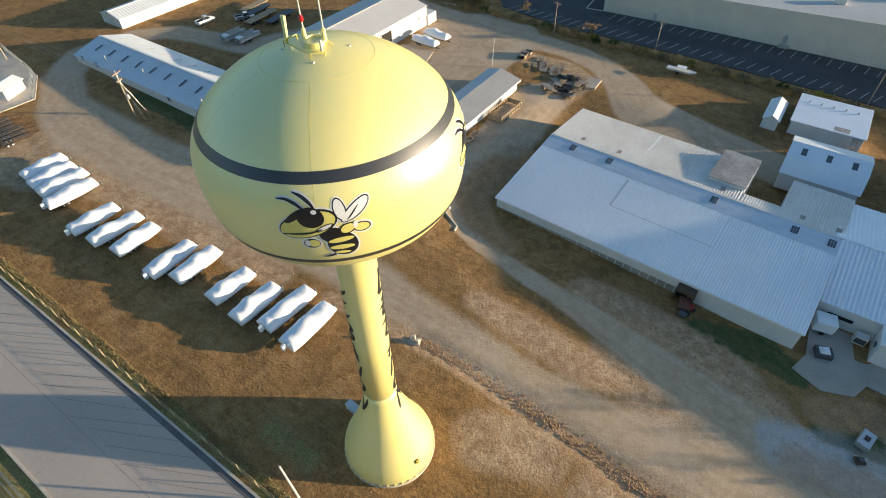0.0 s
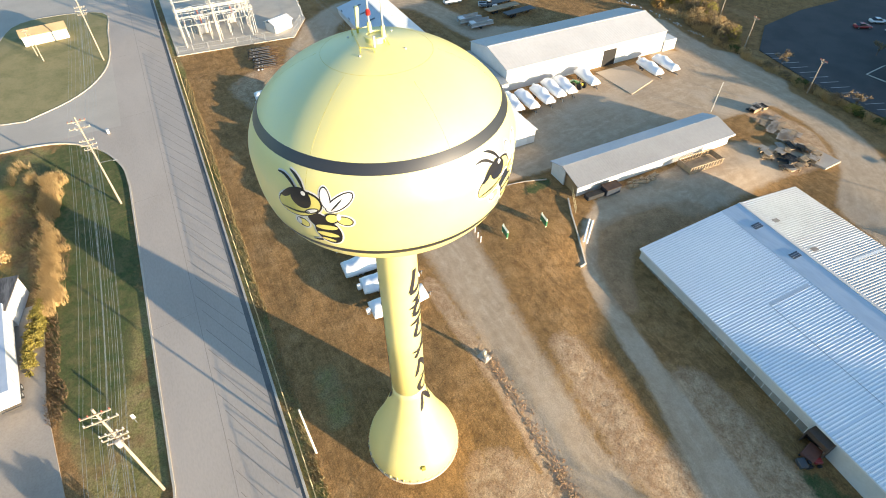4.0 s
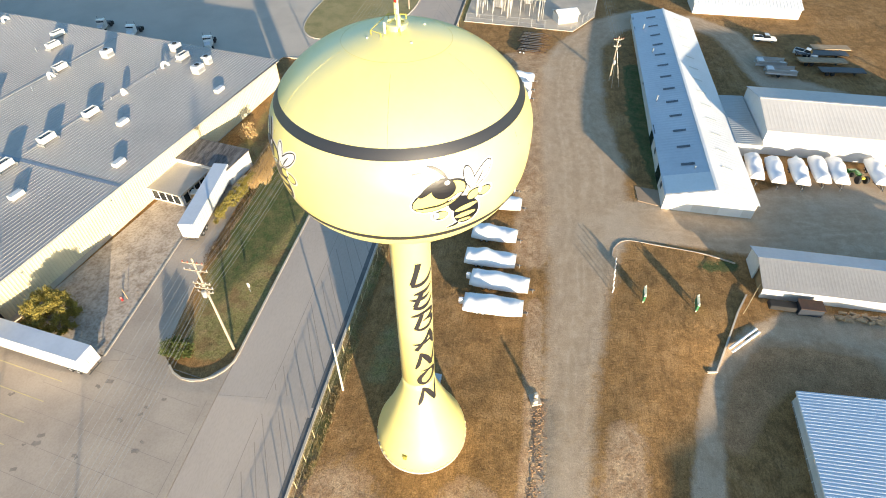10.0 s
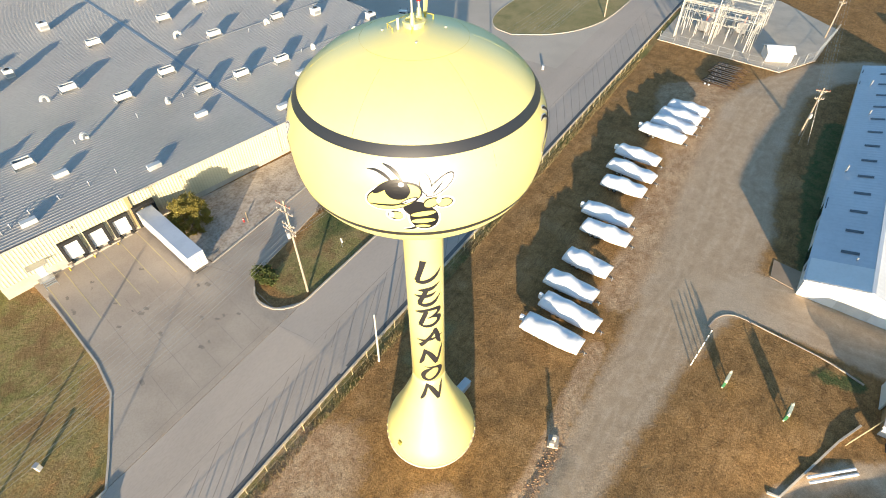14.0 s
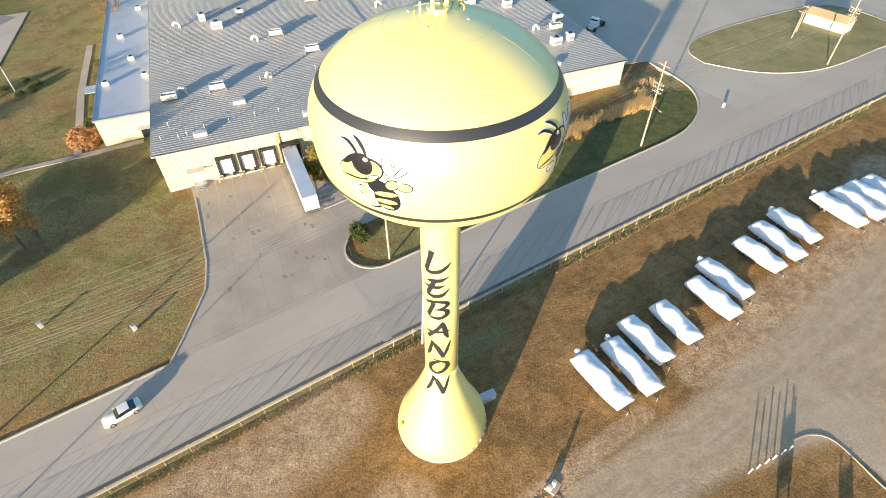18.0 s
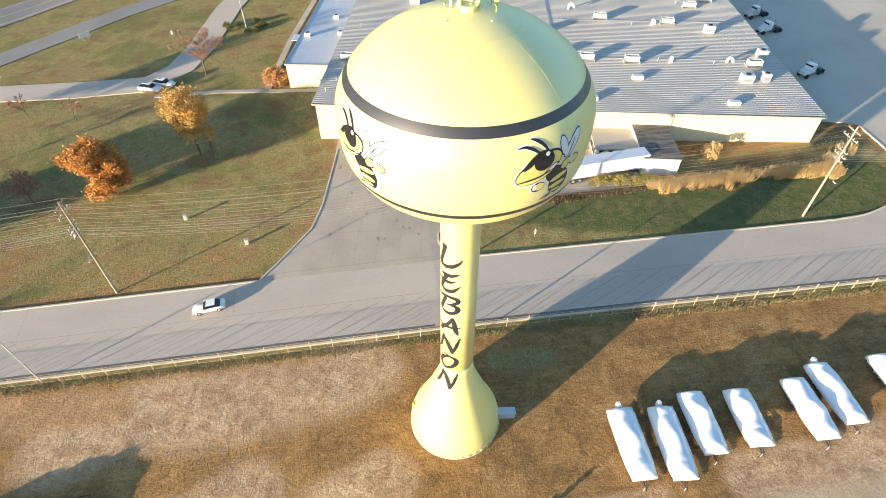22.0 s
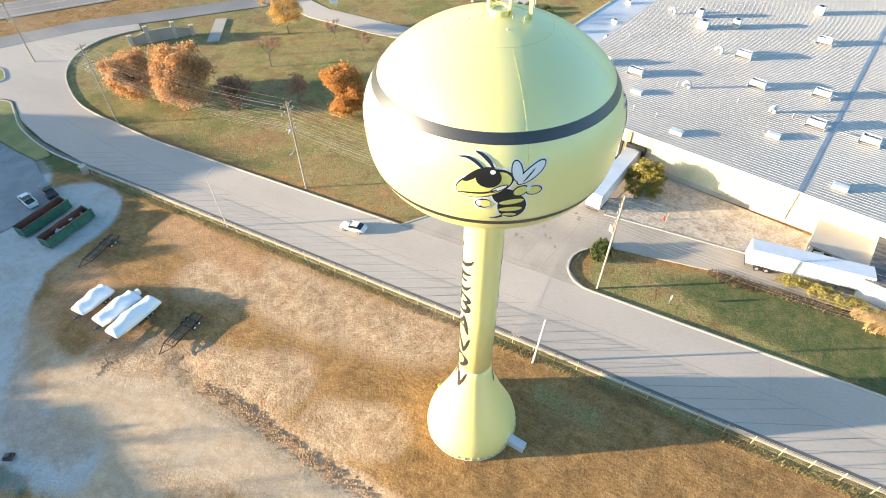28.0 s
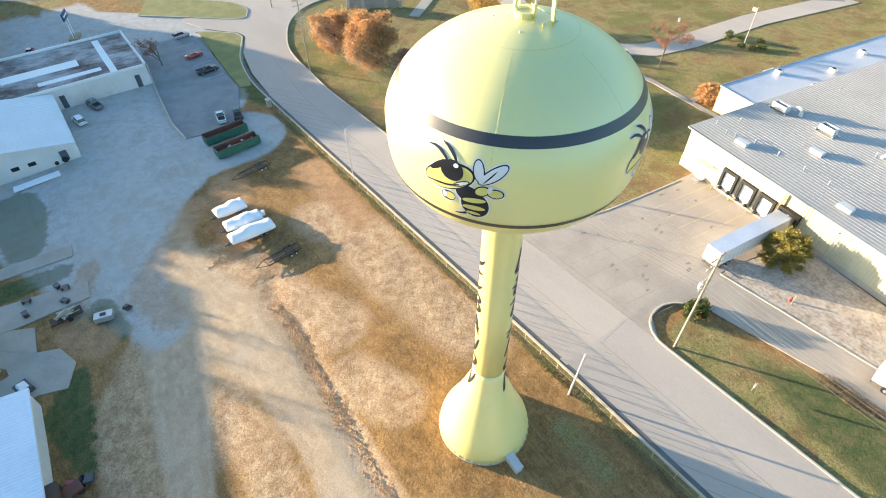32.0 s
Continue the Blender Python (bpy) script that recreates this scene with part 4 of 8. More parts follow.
part("panel_aerial", rod(bmesh.new(), (0.95, -0.45, top_z), (0.95, -0.45, top_z + 0.65), 0.08, None, 8), ant_grey, mast, "short pale stub aerial")
part("beacon", lathe([(0.06, top_z + 1.16), (0.14, top_z + 1.2), (0.14, top_z + 1.42), (0.08, top_z + 1.5), (0.055, top_z + 1.56)], 12), red_paint, tower, "red obstruction lamp").location = (-0.67, -0.1, 0)
for k in range(4):
    a = radians(90 * k + 40)
    part("roof_bracket", boxes((1.9 * math.cos(a) - 0.06, 1.9 * math.sin(a) - 0.06, top_z - 1.0, 1.9 * math.cos(a) + 0.06, 1.9 * math.sin(a) + 0.06, top_z - 0.15), bevel=0.01), ant_grey, tower)
# base details
for k in range(40):
    a = 2 * math.pi * k / 40
    m_ = pose(5.36 * math.cos(a), 5.36 * math.sin(a), 0.1, 0, 0, math.degrees(a))
    if k == 0:
        lug = part("anchor_lug", boxes((-0.08, -0.07, -0.3, 0.08, 0.07, 0.28), bevel=0.015), yellow, tower)
        lug.matrix_basis = m_
    else:
        again(lug, tower, m_)
part("base_plate", lathe([(5.45, -0.6), (5.45, 0.02), (5.32, 0.04)], 64), concrete_kerb, tower, "concrete footing ring")
a = radians(-10)
part("hatch_box", boxes((-0.22, -0.22, -0.25, 0.22, 0.22, 0.25), bevel=0.03), flat("hatch_olive", (0.30, 0.26, 0.05), 0.5), tower, "small dull inspection box").matrix_basis = pose(4.92 * math.cos(a), 4.92 * math.sin(a), 2.35, 0, -25, -10)
door = part("door", boxes((-0.06, -0.55, -0.4, 0.10, 0.55, 1.75), bevel=0.03), yellow, tower, "small yellow steel door")
door.matrix_basis = pose(5.15 * math.cos(radians(205)), 5.15 * math.sin(radians(205)), 0.2, 0, -8, 205)
cab = thing("control_cabinet", upright(-29.5, 21.1, 85), "pale grey equipment cabinet at the tower's foot", "cabinet")
part("body", boxes((-0.45, -1.0, -0.15, 0.45, 1.0, 1.05), bevel=0.04), flat("cabinet_grey", (0.60, 0.62, 0.64), 0.4, 0.2), cab)
part("lid", boxes((-0.5, -1.05, 1.05, 0.5, 1.05, 1.13), bevel=0.02), flat("cabinet_grey", (0.6, 0.6, 0.6)), cab)

# ---- buildings ----
white_metal = mat("white_metal_siding", (0.72, 0.71, 0.69), (0.60, 0.59, 0.56), 0.5, 0.0, 0.3, 4.0)
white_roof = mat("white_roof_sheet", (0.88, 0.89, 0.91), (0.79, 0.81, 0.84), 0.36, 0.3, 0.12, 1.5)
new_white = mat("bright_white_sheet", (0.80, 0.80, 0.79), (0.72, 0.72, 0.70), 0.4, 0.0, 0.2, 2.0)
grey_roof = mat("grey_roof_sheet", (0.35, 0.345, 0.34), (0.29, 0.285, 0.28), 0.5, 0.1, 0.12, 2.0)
f_roof = mat("ribbed_roof_sheet", (0.48, 0.44, 0.395), (0.38, 0.345, 0.31), 0.45, 0.1, 0.06, 1.5)
f_roof_low = mat("flat_roof_membrane", (0.55, 0.56, 0.60), (0.40, 0.42, 0.47), 0.32, 0.0, 0.15, 2.0)
cream_wall = mat("cream_metal_siding", (0.70, 0.63, 0.43), (0.61, 0.54, 0.36), 0.55, 0.0, 0.3, 4.0)
trim_tan = flat("tan_trim", (0.45, 0.33, 0.17), 0.6)
skylight_dark = mat("dark_skylight_panel", (0.10, 0.115, 0.135), (0.06, 0.07, 0.085), 0.3, 0.0, 0.6, 4.0)
glass_dark = flat("dark_window_glass", (0.02, 0.025, 0.03), 0.08)
dark_inside = flat("dark_doorway", (0.02, 0.018, 0.016), 0.9)
black_rubber = flat("black_rubber", (0.02, 0.02, 0.021), 0.8)
galv = mat("galvanised_steel", (0.52, 0.53, 0.54), (0.42, 0.43, 0.44), 0.42, 0.6, 0.6, 6.0)
stained_deck = mat("stained_old_roof", (0.42, 0.40, 0.38), (0.20, 0.19, 0.18), 0.8, 0.0, 0.3, 2.0)


def ribbed(o, u, v, step, depth, wide=0.28):
    """A sheet with standing ribs: o corner, u across the ribs, v along them, ribs to the side of u x v."""
    o, u, v = Vector(o), Vector(u), Vector(v)
    nrm, length = u.cross(v).normalized(), u.length
    ud = u.normalized()
    prof, s = [], 0.0
    while s < length - step * 0.5:
        prof += [(s, 0.0), (s + step * (0.5 - wide), 0.0), (s + step * (0.5 - wide * 0.5), depth), (s + step * (0.5 + wide * 0.5), depth), (s + step * (0.5 + wide), 0.0)]
        s += step
    prof.append((length, 0.0))
    bm = bmesh.new()
    a = [bm.verts.new(o + ud * t + nrm * h) for t, h in prof]
    b = [bm.verts.new(o + v + ud * t + nrm * h) for t, h in prof]
    for k in range(len(prof) - 1):
        bm.faces.new((a[k], a[k + 1], b[k + 1], b[k]))
    return bm


def gable(name, x0, x1, y0, y1, ze0, ze1, zr, axis, ridge_u, wall, roofs, label, over=0.25, step=0.6, depth=0.07, ends=(1, 1)):
    """A gabled hall with its ridge along an axis; ze0, ze1 the eaves, zr the ridge, in absolute heights; ribbed sheets on slabs."""
    low = min(gz(x0, (y0 + y1) / 2), gz(x1, (y0 + y1) / 2)) - 0.6
    b = thing(name, pose(0, 0, 0), label, "building")
    u0, u1, a, c = (y0, y1, x0, x1) if axis == "x" else (x0, x1, y0, y1)
    part("wall", extrude_profile([(u0, low), (u1, low), (u1, ze1), (ridge_u, zr), (u0, ze0)], axis, a, c), wall, b)
    for (ue, ze), material in zip(((u0, ze0), (u1, ze1)), roofs):
        s = (zr - ze) / (ridge_u - ue)
        uo = ue - over if ue < ridge_u else ue + over
        zo = ze + s * (uo - ue)
        slab = part("roof", extrude_profile([(uo, zo + 0.02), (ridge_u, zr + 0.02), (ridge_u, zr + 0.10), (uo, zo + 0.10)], axis, a - over * ends[0], c + over * ends[1]), material, b)
        lo, hi = (Vector((a - over * ends[0], uo, zo + 0.105)), Vector((a - over * ends[0], ridge_u, zr + 0.105))) if axis == "x" else (Vector((uo, a - over * ends[0], zo + 0.105)), Vector((ridge_u, a - over * ends[0], zr + 0.105)))
        run = Vector((c - a + over * (ends[0] + ends[1]), 0, 0)) if axis == "x" else Vector((0, c - a + over * (ends[0] + ends[1]), 0))
        up = (ue < ridge_u) == (axis == "x")
        bm = ribbed(lo, run, hi - lo, step, depth) if up else ribbed(hi, run, lo - hi, step, depth)
        part("roof_sheet", bm, material, slab)
    bm = bmesh.new()
    if axis == "x":
        box(bm, a - over * ends[0], ridge_u - 0.25, zr + 0.11, c + over * ends[1], ridge_u + 0.25, zr + 0.19)
    else:
        box(bm, ridge_u - 0.25, a - over * ends[0], zr + 0.11, ridge_u + 0.25, c + over * ends[1], zr + 0.19)
    part("ridge_cap", bm, roofs[1], b)
    return b


def on_slope(b, name, bm, material, x, y, z, pitch, axis, label=""):
    """A flat fitting lying on a roof slope. pitch: degrees by which it rises towards + of the other axis."""
    ob = part(name, bm, material, b, label)
    ob.matrix_basis = pose(x, y, z, pitch if axis == "x" else 0, -pitch if axis == "y" else 0, 0)
    return ob


# warehouse (long low white hall with the big corrugated roof)
AZE, AZR, AZN, AY0, AYR, AY1 = 0.6, 3.35, 2.55, 64.2, 84.0, 97.1
WAREHOUSE = Matrix.Translation((-35.75, 66.9, 0)) @ Matrix.Rotation(radians(-2.6), 4, "Z") @ Matrix.Translation((34.2, -64.2, 0))
# tan tone for the north slopes, with sunlight put into the colour
lit_slope_sheet = mat("sunlit_old_sheet", (0.74, 0.70, 0.65), (0.58, 0.53, 0.48), 0.5, 0.1, 0.2, 2.0)
wh = gable("warehouse", -34.2, 0.9, AY0, AY1, AZE, AZN, AZR, "x", AYR, white_metal, (white_roof, lit_slope_sheet), "long low white warehouse with a corrugated metal roof", 0.3, 0.44, 0.05, (1, 0))
wh.matrix_basis = WAREHOUSE
zs_at = lambda y: AZE + (AZR - AZE) * (y - AY0) / (AYR - AY0)
zn_at = lambda y: AZR - (AZR - AZN) * (y - AYR) / (AY1 - AYR)
wm = gable("warehouse_middle", 0.9, 6.9, AY0, AYR + 2.6, AZE, zn_at(AYR + 2.6), AZR, "x", AYR, white_metal, (white_roof, lit_slope_sheet), "narrower middle bays of the white warehouse", 0.3, 0.44, 0.05, (0, 0))
wm.matrix_basis = WAREHOUSE
we = gable("warehouse_end", 6.9, 16.2, AY0, AY1 - 0.6, AZE, zn_at(AY1 - 0.6), AZR, "x", AYR, white_metal, (white_roof, lit_slope_sheet), "end bays of the white corrugated warehouse", 0.3, 0.44, 0.05, (0, 1))
we.matrix_basis = WAREHOUSE
pa = math.degrees(math.atan((AZR - AZE) / (AYR - AY0)))
pb = math.degrees(math.atan((AZR - AZN) / (AY1 - AYR)))
strip_blue = mat("smooth_blue_white_sheet", (0.66, 0.70, 0.75), (0.54, 0.58, 0.63), 0.35, 0.1, 0.9, 3.0, 0.0, (0.25, 1.0, 1.0))
for b_, x0, x1 in ((wh, -34.4, 0.9), (wm, 0.9, 6.9), (we, 6.9, 16.4)):
    on_slope(b_, "roof_strip", boxes((x0, -1.9, 0.145, x1, 1.9, 0.165)), strip_blue, 0, 82.0, zs_at(82.0), pa, "x", "smoother pale roof strip below the ridge")
    part("eave_trim", boxes((x0, AY0 - 0.36, AZE - 0.16, x1, AY0 - 0.31, AZE + 0.10)), new_white, b_, "white eaves trim")
for b_, x in ((wh, -29.0), (wh, -21.6), (wh, -2.6), (we, 10.0), (we, 15.3)):
    sky_ = on_slope(b_, "skylight", boxes((-0.55, -0.8, 0.17, 0.55, 0.8, 0.23), bevel=0.02), skylight_dark, x, 82.3, zs_at(82.3), pa, "x", "dark skylight panel")
    for dx in (-0.18, 0.18):
        part("glazing_bar", boxes((dx - 0.03, -0.78, 0.23, dx + 0.03, 0.78, 0.25)), galv, sky_)
    on_slope(b_, "skylight", boxes((-0.4, -0.6, 0.14, 0.4, 0.6, 0.19), bevel=0.02), mat("brown_skylight", (0.33, 0.27, 0.22), (0.25, 0.2, 0.16), 0.4), x + 0.3, 86.0, zn_at(86.0), -pb, "x", "weathered brown skylight panel")
on_slope(wh, "sheet_lap", boxes((-0.22, -3.6, 0.14, 0.22, 3.6, 0.16)), mat("flat_lap_sheet", (0.62, 0.64, 0.67), (0.54, 0.56, 0.6), 0.4), -16.6, 76.0, zs_at(76), pa, "x", "wide smooth sheet lap")
on_slope(wh, "sheet_lap", boxes((-0.25, -3.6, 0.14, 0.25, 3.6, 0.17)), new_white, -17.2, 93.2, zn_at(93.2), -pb, "x", "bright new sheet lap")
strip_lap = boxes((-16.6, -0.05, 0.14, 0.9, 0.05, 0.155))
on_slope(wh, "sheet_lap", strip_lap, galv, 0, 72.4, zs_at(72.4), pa, "x")
for k in range(24):  # wall ribs on the long side
    part("wall_rib", boxes((-33.5 + 1.4 * k, AY0 - 0.035, -2.6, -33.4 + 1.4 * k, AY0 - 0.002, AZE - 0.05)), white_metal, wh)
# darker grey-brown band along the foot of the long wall
part("base_stain", boxes((-34.22, AY0 - 0.03, -4.0, 0.9, AY0 - 0.004, gz(-20, 66) + 0.5)), mat("dark_base_band", (0.34, 0.31, 0.27), (0.22, 0.20, 0.17), 0.9), wh, "darker band along the foot of the wall")
dk = part("dock_hood", boxes((-0.9, AY0 - 1.3, -0.85, 2.0, AY0, -0.05), (-0.9, AY0 - 1.3, -3.8, -0.75, AY0, -0.85), (1.85, AY0 - 1.3, -3.8, 2.0, AY0, -0.85), bevel=0.02), mat("rusty_brown_hood", (0.12, 0.075, 0.05), (0.07, 0.045, 0.035), 0.7), wh, "rust-brown hood over the dock door")
part("dock_door", boxes((-0.7, AY0 - 0.08, -3.7, 0.88, AY0 - 0.01, -0.85)), dark_inside, dk)
tk = thing("scrap_cart", stand(-0.6, 63.4, 10), "rusty cart standing in the dock doorway", "cart")
part("bed", boxes((-0.8, -1.2, 0.55, 0.8, 1.2, 1.0), bevel=0.04), mat("rust_red", (0.22, 0.08, 0.05), (0.12, 0.05, 0.035), 0.7), tk)
for sx in (-0.7, 0.7):
    for sy in (-0.8, 0.8):
        part("wheel", rod(bmesh.new(), (sx - 0.1, sy, 0.3), (sx + 0.1, sy, 0.3), 0.31, None, 14), black_rubber, tk)
# rear pieces of the warehouse
part("rear_bay", boxes((-5.3, 87.6, -3.0, 0.7, 97.4, 3.75)), white_metal, wh)
part("rear_deck", boxes((-5.45, 87.5, 3.75, 0.85, 97.6, 3.9), bevel=0.02), stained_deck, wh, "stained grey flat roof deck")
# west wing, stepped back
ww = gable("warehouse_wing", 15.0, 32, 72.4, 97, 0.7, 1.9, 3.45, "x", 84.6, white_metal, (white_roof, white_roof), "white metal wing of the warehouse", 0.2, 0.62, 0.04)
part("window_row", boxes((17.2, 72.33, -1.4, 20.5, 72.39, -0.8)), glass_dark, ww)
wing2 = gable("warehouse_bay", 23.6, 32, 68.2, 72.2, 0.8, 1.0, 2.4, "y", 28, white_metal, (new_white, new_white), "white projecting bay of the warehouse", 0.2, 0.62, 0.05)
part("vent", boxes((23.52, 69.6, -1.4, 23.6, 70.4, -0.8)), skylight_dark, wing2)
# unseen hall behind the yard, added to shade it and the warehouse roof
hall = thing("tall_hall", pose(0, 0, 0), "unseen plain white hall added to shade the yard", "building")
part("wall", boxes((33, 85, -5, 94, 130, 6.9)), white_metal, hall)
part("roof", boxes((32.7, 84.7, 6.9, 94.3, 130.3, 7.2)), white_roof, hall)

# small buildings behind the warehouse
gb = thing("gambrel_barn", pose(0, 0, 0), "small white gambrel barn with three skylights", "building")
part("wall", extrude_profile([(101.4, -2.2), (113.5, -2.2), (113.5, 1.2), (111.2, 3.4), (107.4, 4.4), (103.6, 3.4), (101.4, 1.2)], "x", 4.4, 17.0), white_metal, gb)
part("roof", extrude_profile([(101.2, 1.1), (103.5, 3.42), (107.4, 4.46), (111.3, 3.42), (113.7, 1.1), (113.8, 1.2), (111.4, 3.56), (107.4, 4.62), (103.4, 3.56), (101.1, 1.2)], "x", 4.1, 17.3), white_roof, gb)
for x in (6.6, 10.7, 14.8):
    on_slope(gb, "skylight", boxes((-0.45, -0.9, 0.10, 0.45, 0.9, 0.16), bevel=0.02), skylight_dark, x, 105.4, 3.95, 14.5, "x")
hut = thing("garden_shed", upright(-0.9, 124.4, 0), "small white gabled garden shed", "shed")
part("wall", extrude_profile([(-1.5, -0.4), (1.5, -0.4), (1.5, 2.1), (0, 3.0), (-1.5, 2.1)], "y", -4.5, 4.5), white_metal, hut)
part("roof", extrude_profile([(-1.75, 2.0), (0, 3.05), (1.75, 2.0), (1.75, 2.12), (0, 3.17), (-1.75, 2.12)], "y", -4.7, 4.7), new_white, hut)
of = thing("office_trailer", upright(9.3, 127.4, 0), "low white office with a flat metal roof", "building")
part("wall", boxes((-6.6, -6.4, -0.5, 6.6, 6.4, 3.0), bevel=0.05), white_metal, of)
part("roof", boxes((-6.9, -6.7, 3.0, 6.9, 6.7, 3.2), bevel=0.04), white_roof, of)
part("stain", boxes((1.0, -6.2, 3.2, 3.8, -4.4, 3.21)), stained_deck, of)
for k in range(5):
    part("roof_vent", boxes((-5 + 2.3 * k, 3.0, 3.2, -4.7 + 2.3 * k, 3.3, 3.6), bevel=0.02), galv, of)
st = part("stair", boxes(*[(4.6, -6.9 - 0.3 * k, 2.6 - 0.3 * k, 6.2, -6.5 - 0.3 * k, 2.7 - 0.3 * k) for k in range(9)]), galv, of, "grey steel outside stair")

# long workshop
# south slope is bluer than the north: its shade is put into the colour
lw = gable("workshop", -149, -70, 53.6, 68.5, 4.0, 3.7, 5.9, "x", 61.2, white_metal, (mat("shaded_blue_sheet", (0.60, 0.63, 0.67), (0.50, 0.53, 0.57), 0.4, 0.1, 0.1, 1.5), new_white), "long white metal workshop with rows of roof skylights", 0.3, 0.9, 0.015)
ls = math.degrees(math.atan(1.9 / 7.6))
le = math.degrees(math.atan(2.2 / 7.3))
on_slope(lw, "new_sheet", boxes((-2.6, -3.85, 0.18, 2.6, 3.85, 0.21)), new_white, -72.4, 57.3, 4.0 + 1.9 * (57.3 - 53.6) / 7.6, ls, "x", "bright new end bay of roof sheets")
for k in range(13):
    x = -144.5 + 5.55 * k
    on_slope(lw, "skylight", boxes((-0.32, -1.15, 0.165, 0.32, 1.15, 0.22), bevel=0.015), skylight_dark, x, 57.9, 4.0 + 1.9 * (57.9 - 53.6) / 7.6, ls, "x", "dark skylight slot")
    on_slope(lw, "skylight", boxes((-0.25, -1.1, 0.165, 0.25, 1.1, 0.21), bevel=0.015), mat("pale_skylight", (0.62, 0.62, 0.58), (0.55, 0.55, 0.5), 0.4), x, 64.6, 5.9 - 2.2 * (64.6 - 61.2) / 7.3, -le, "x")
for x, y in ((-138, 55.5), (-124, 56.4), (-101, 55.0), (-76.5, 58.8)):
    part("roof_pipe", rod(bmesh.new(), (x, y, 4.0), (x, y, 5.9), 0.14, None, 10), galv, lw)
for k, (x, w) in enumerate(((-146, 1.0), (-140, 1.2), (-112, 1.0), (-92, 3.2), (-85.5, 1.0), (-80, 3.4), (-75, 1.0))):
    part("side_door" if w > 2 else "window", boxes((x, 53.52, gz(x) + (0 if w > 2 else 1.2), x + w, 53.62, gz(x) + (3.0 if w > 2 else 2.2))), skylight_dark if w < 2 else glass_dark, lw)
part("end_door", boxes((-70.02, 55.2, 0.8, -69.94, 58.4, 3.6)), new_white, lw)
part("end_door", boxes((-70.02, 62.8, 0.8, -69.94, 66.6, 3.4)), new_white, lw)

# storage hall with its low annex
# cool sheet on the far slope, warm on the near: shade and sun as colour
sh = gable("storage_hall", -107, -90, 73.8, 120.5, 6.3, 6.3, 8.2, "y", -98.8, white_metal, (mat("shaded_grey_sheet", (0.50, 0.53, 0.57), (0.42, 0.45, 0.49), 0.4, 0.1, 0.1, 1.5), mat("smooth_pale_sheet", (0.62, 0.595, 0.565), (0.54, 0.515, 0.485), 0.5, 0.0, 0.1, 1.2)), "white metal storage hall with a pale roof", 0.25, 0.7, 0.012)
part("doorway", boxes((-90.03, 101.0, 1.0, -89.9, 105.0, 5.2)), dark_inside, sh, "dark open doorway")
part("door_frame", boxes((-89.9, 100.8, 1.0, -89.8, 101.0, 5.4), (-89.9, 105.0, 1.0, -89.8, 105.2, 5.4), (-89.9, 100.8, 5.2, -89.8, 105.2, 5.4)), new_white, sh)
part("lean_to", boxes((-93, 120.5, 0.8, -89.6, 124.5, 3.8), bevel=0.03), white_metal, sh)
an = thing("low_annex", pose(0, 0, 0), "low white link between workshop and hall", "building")
part("wall", boxes((-107, 68.8, 0.5, -88.6, 73.6, 3.7)), white_metal, an)
part("roof", ribbed((-107.2, 68.75, 3.85), (18.8, 0, 0), (0, 4.8, 0.25), 0.7, 0.05), mat("dull_tin", (0.50, 0.50, 0.48), (0.42, 0.41, 0.39), 0.45, 0.2), an)
part("roof_edge", boxes((-107.2, 68.7, 3.7, -88.4, 73.6, 3.82)), white_metal, an)

# open shed with stores before it
sd = thing("open_shed", pose(0, 0, 0), "long open shed with a grey metal roof", "shed")
part("wall", boxes((-52.2, 65.8, 0.0, -52.0, 103.2, 2.1)), white_metal, sd, "low white side wall")
part("wall", boxes((-59.6, 65.8, 0.2, -59.4, 103.2, 3.0)), white_metal, sd)
part("gable_end", extrude_profile([(-59.8, 0.3), (-55.8, 0.3), (-55.8, 3.8), (-56.6, 4.05), (-59.8, 3.0)], "y", 65.6, 65.8), white_metal, sd)
for k in range(9):
    part("post", boxes((-52.3, 66.0 + 4.6 * k, 0.0, -52.1, 66.2 + 4.6 * k, 3.0)), trim_tan, sd)
zr_, ze_, zw_ = 4.2, 2.85, 3.15
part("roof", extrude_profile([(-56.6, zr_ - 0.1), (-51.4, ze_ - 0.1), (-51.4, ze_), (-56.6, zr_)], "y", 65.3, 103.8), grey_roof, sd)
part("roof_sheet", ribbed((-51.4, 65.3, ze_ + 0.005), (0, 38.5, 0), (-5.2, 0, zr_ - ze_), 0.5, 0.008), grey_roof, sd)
# far slope shares the hall's blue tone, shade put into its colour
part("roof", extrude_profile([(-60.2, zw_ - 0.1), (-56.6, zr_ - 0.1), (-56.6, zr_ + 0.02), (-60.2, zw_)], "y", 65.3, 103.8), mat("shaded_grey_sheet", (0.5, 0.53, 0.57)), sd)
part("fascia", boxes((-51.42, 65.3, ze_ - 0.35, -51.34, 103.8, ze_ - 0.02)), new_white, sd, "white fascia board")
part("back_wall", boxes((-59.3, 66, 0.0, -52.4, 66.2, 2.6)), mat("stacked_timber_ends", (0.42, 0.28, 0.14), (0.25, 0.16, 0.08), 0.8), sd, "boarded timber end panel")

# far hall to the north-east
gable("north_hall", -166, -157, 71, 99, 5.0, 5.0, 6.2, "y", -161.5, white_metal, (new_white, new_white), "plain white metal hall by the field", 0.2, 0.9, 0.06)

# ---- factory ----
FM = pose(-4.2, -45.0, 0, 0, 0, 180 - 9.8)
fa = thing("factory", FM, "large cream metal factory with a ribbed flat roof", "building")
part("wall", boxes((0, 0, -1.8, 97.5, 118, 7.0)), cream_wall, fa)
part("wall_sheet", ribbed((0, -0.004, 1.0), (97.5, 0, 0), (0, 0, 6.0), 0.5, 0.05), cream_wall, fa, "ribbed cream siding")
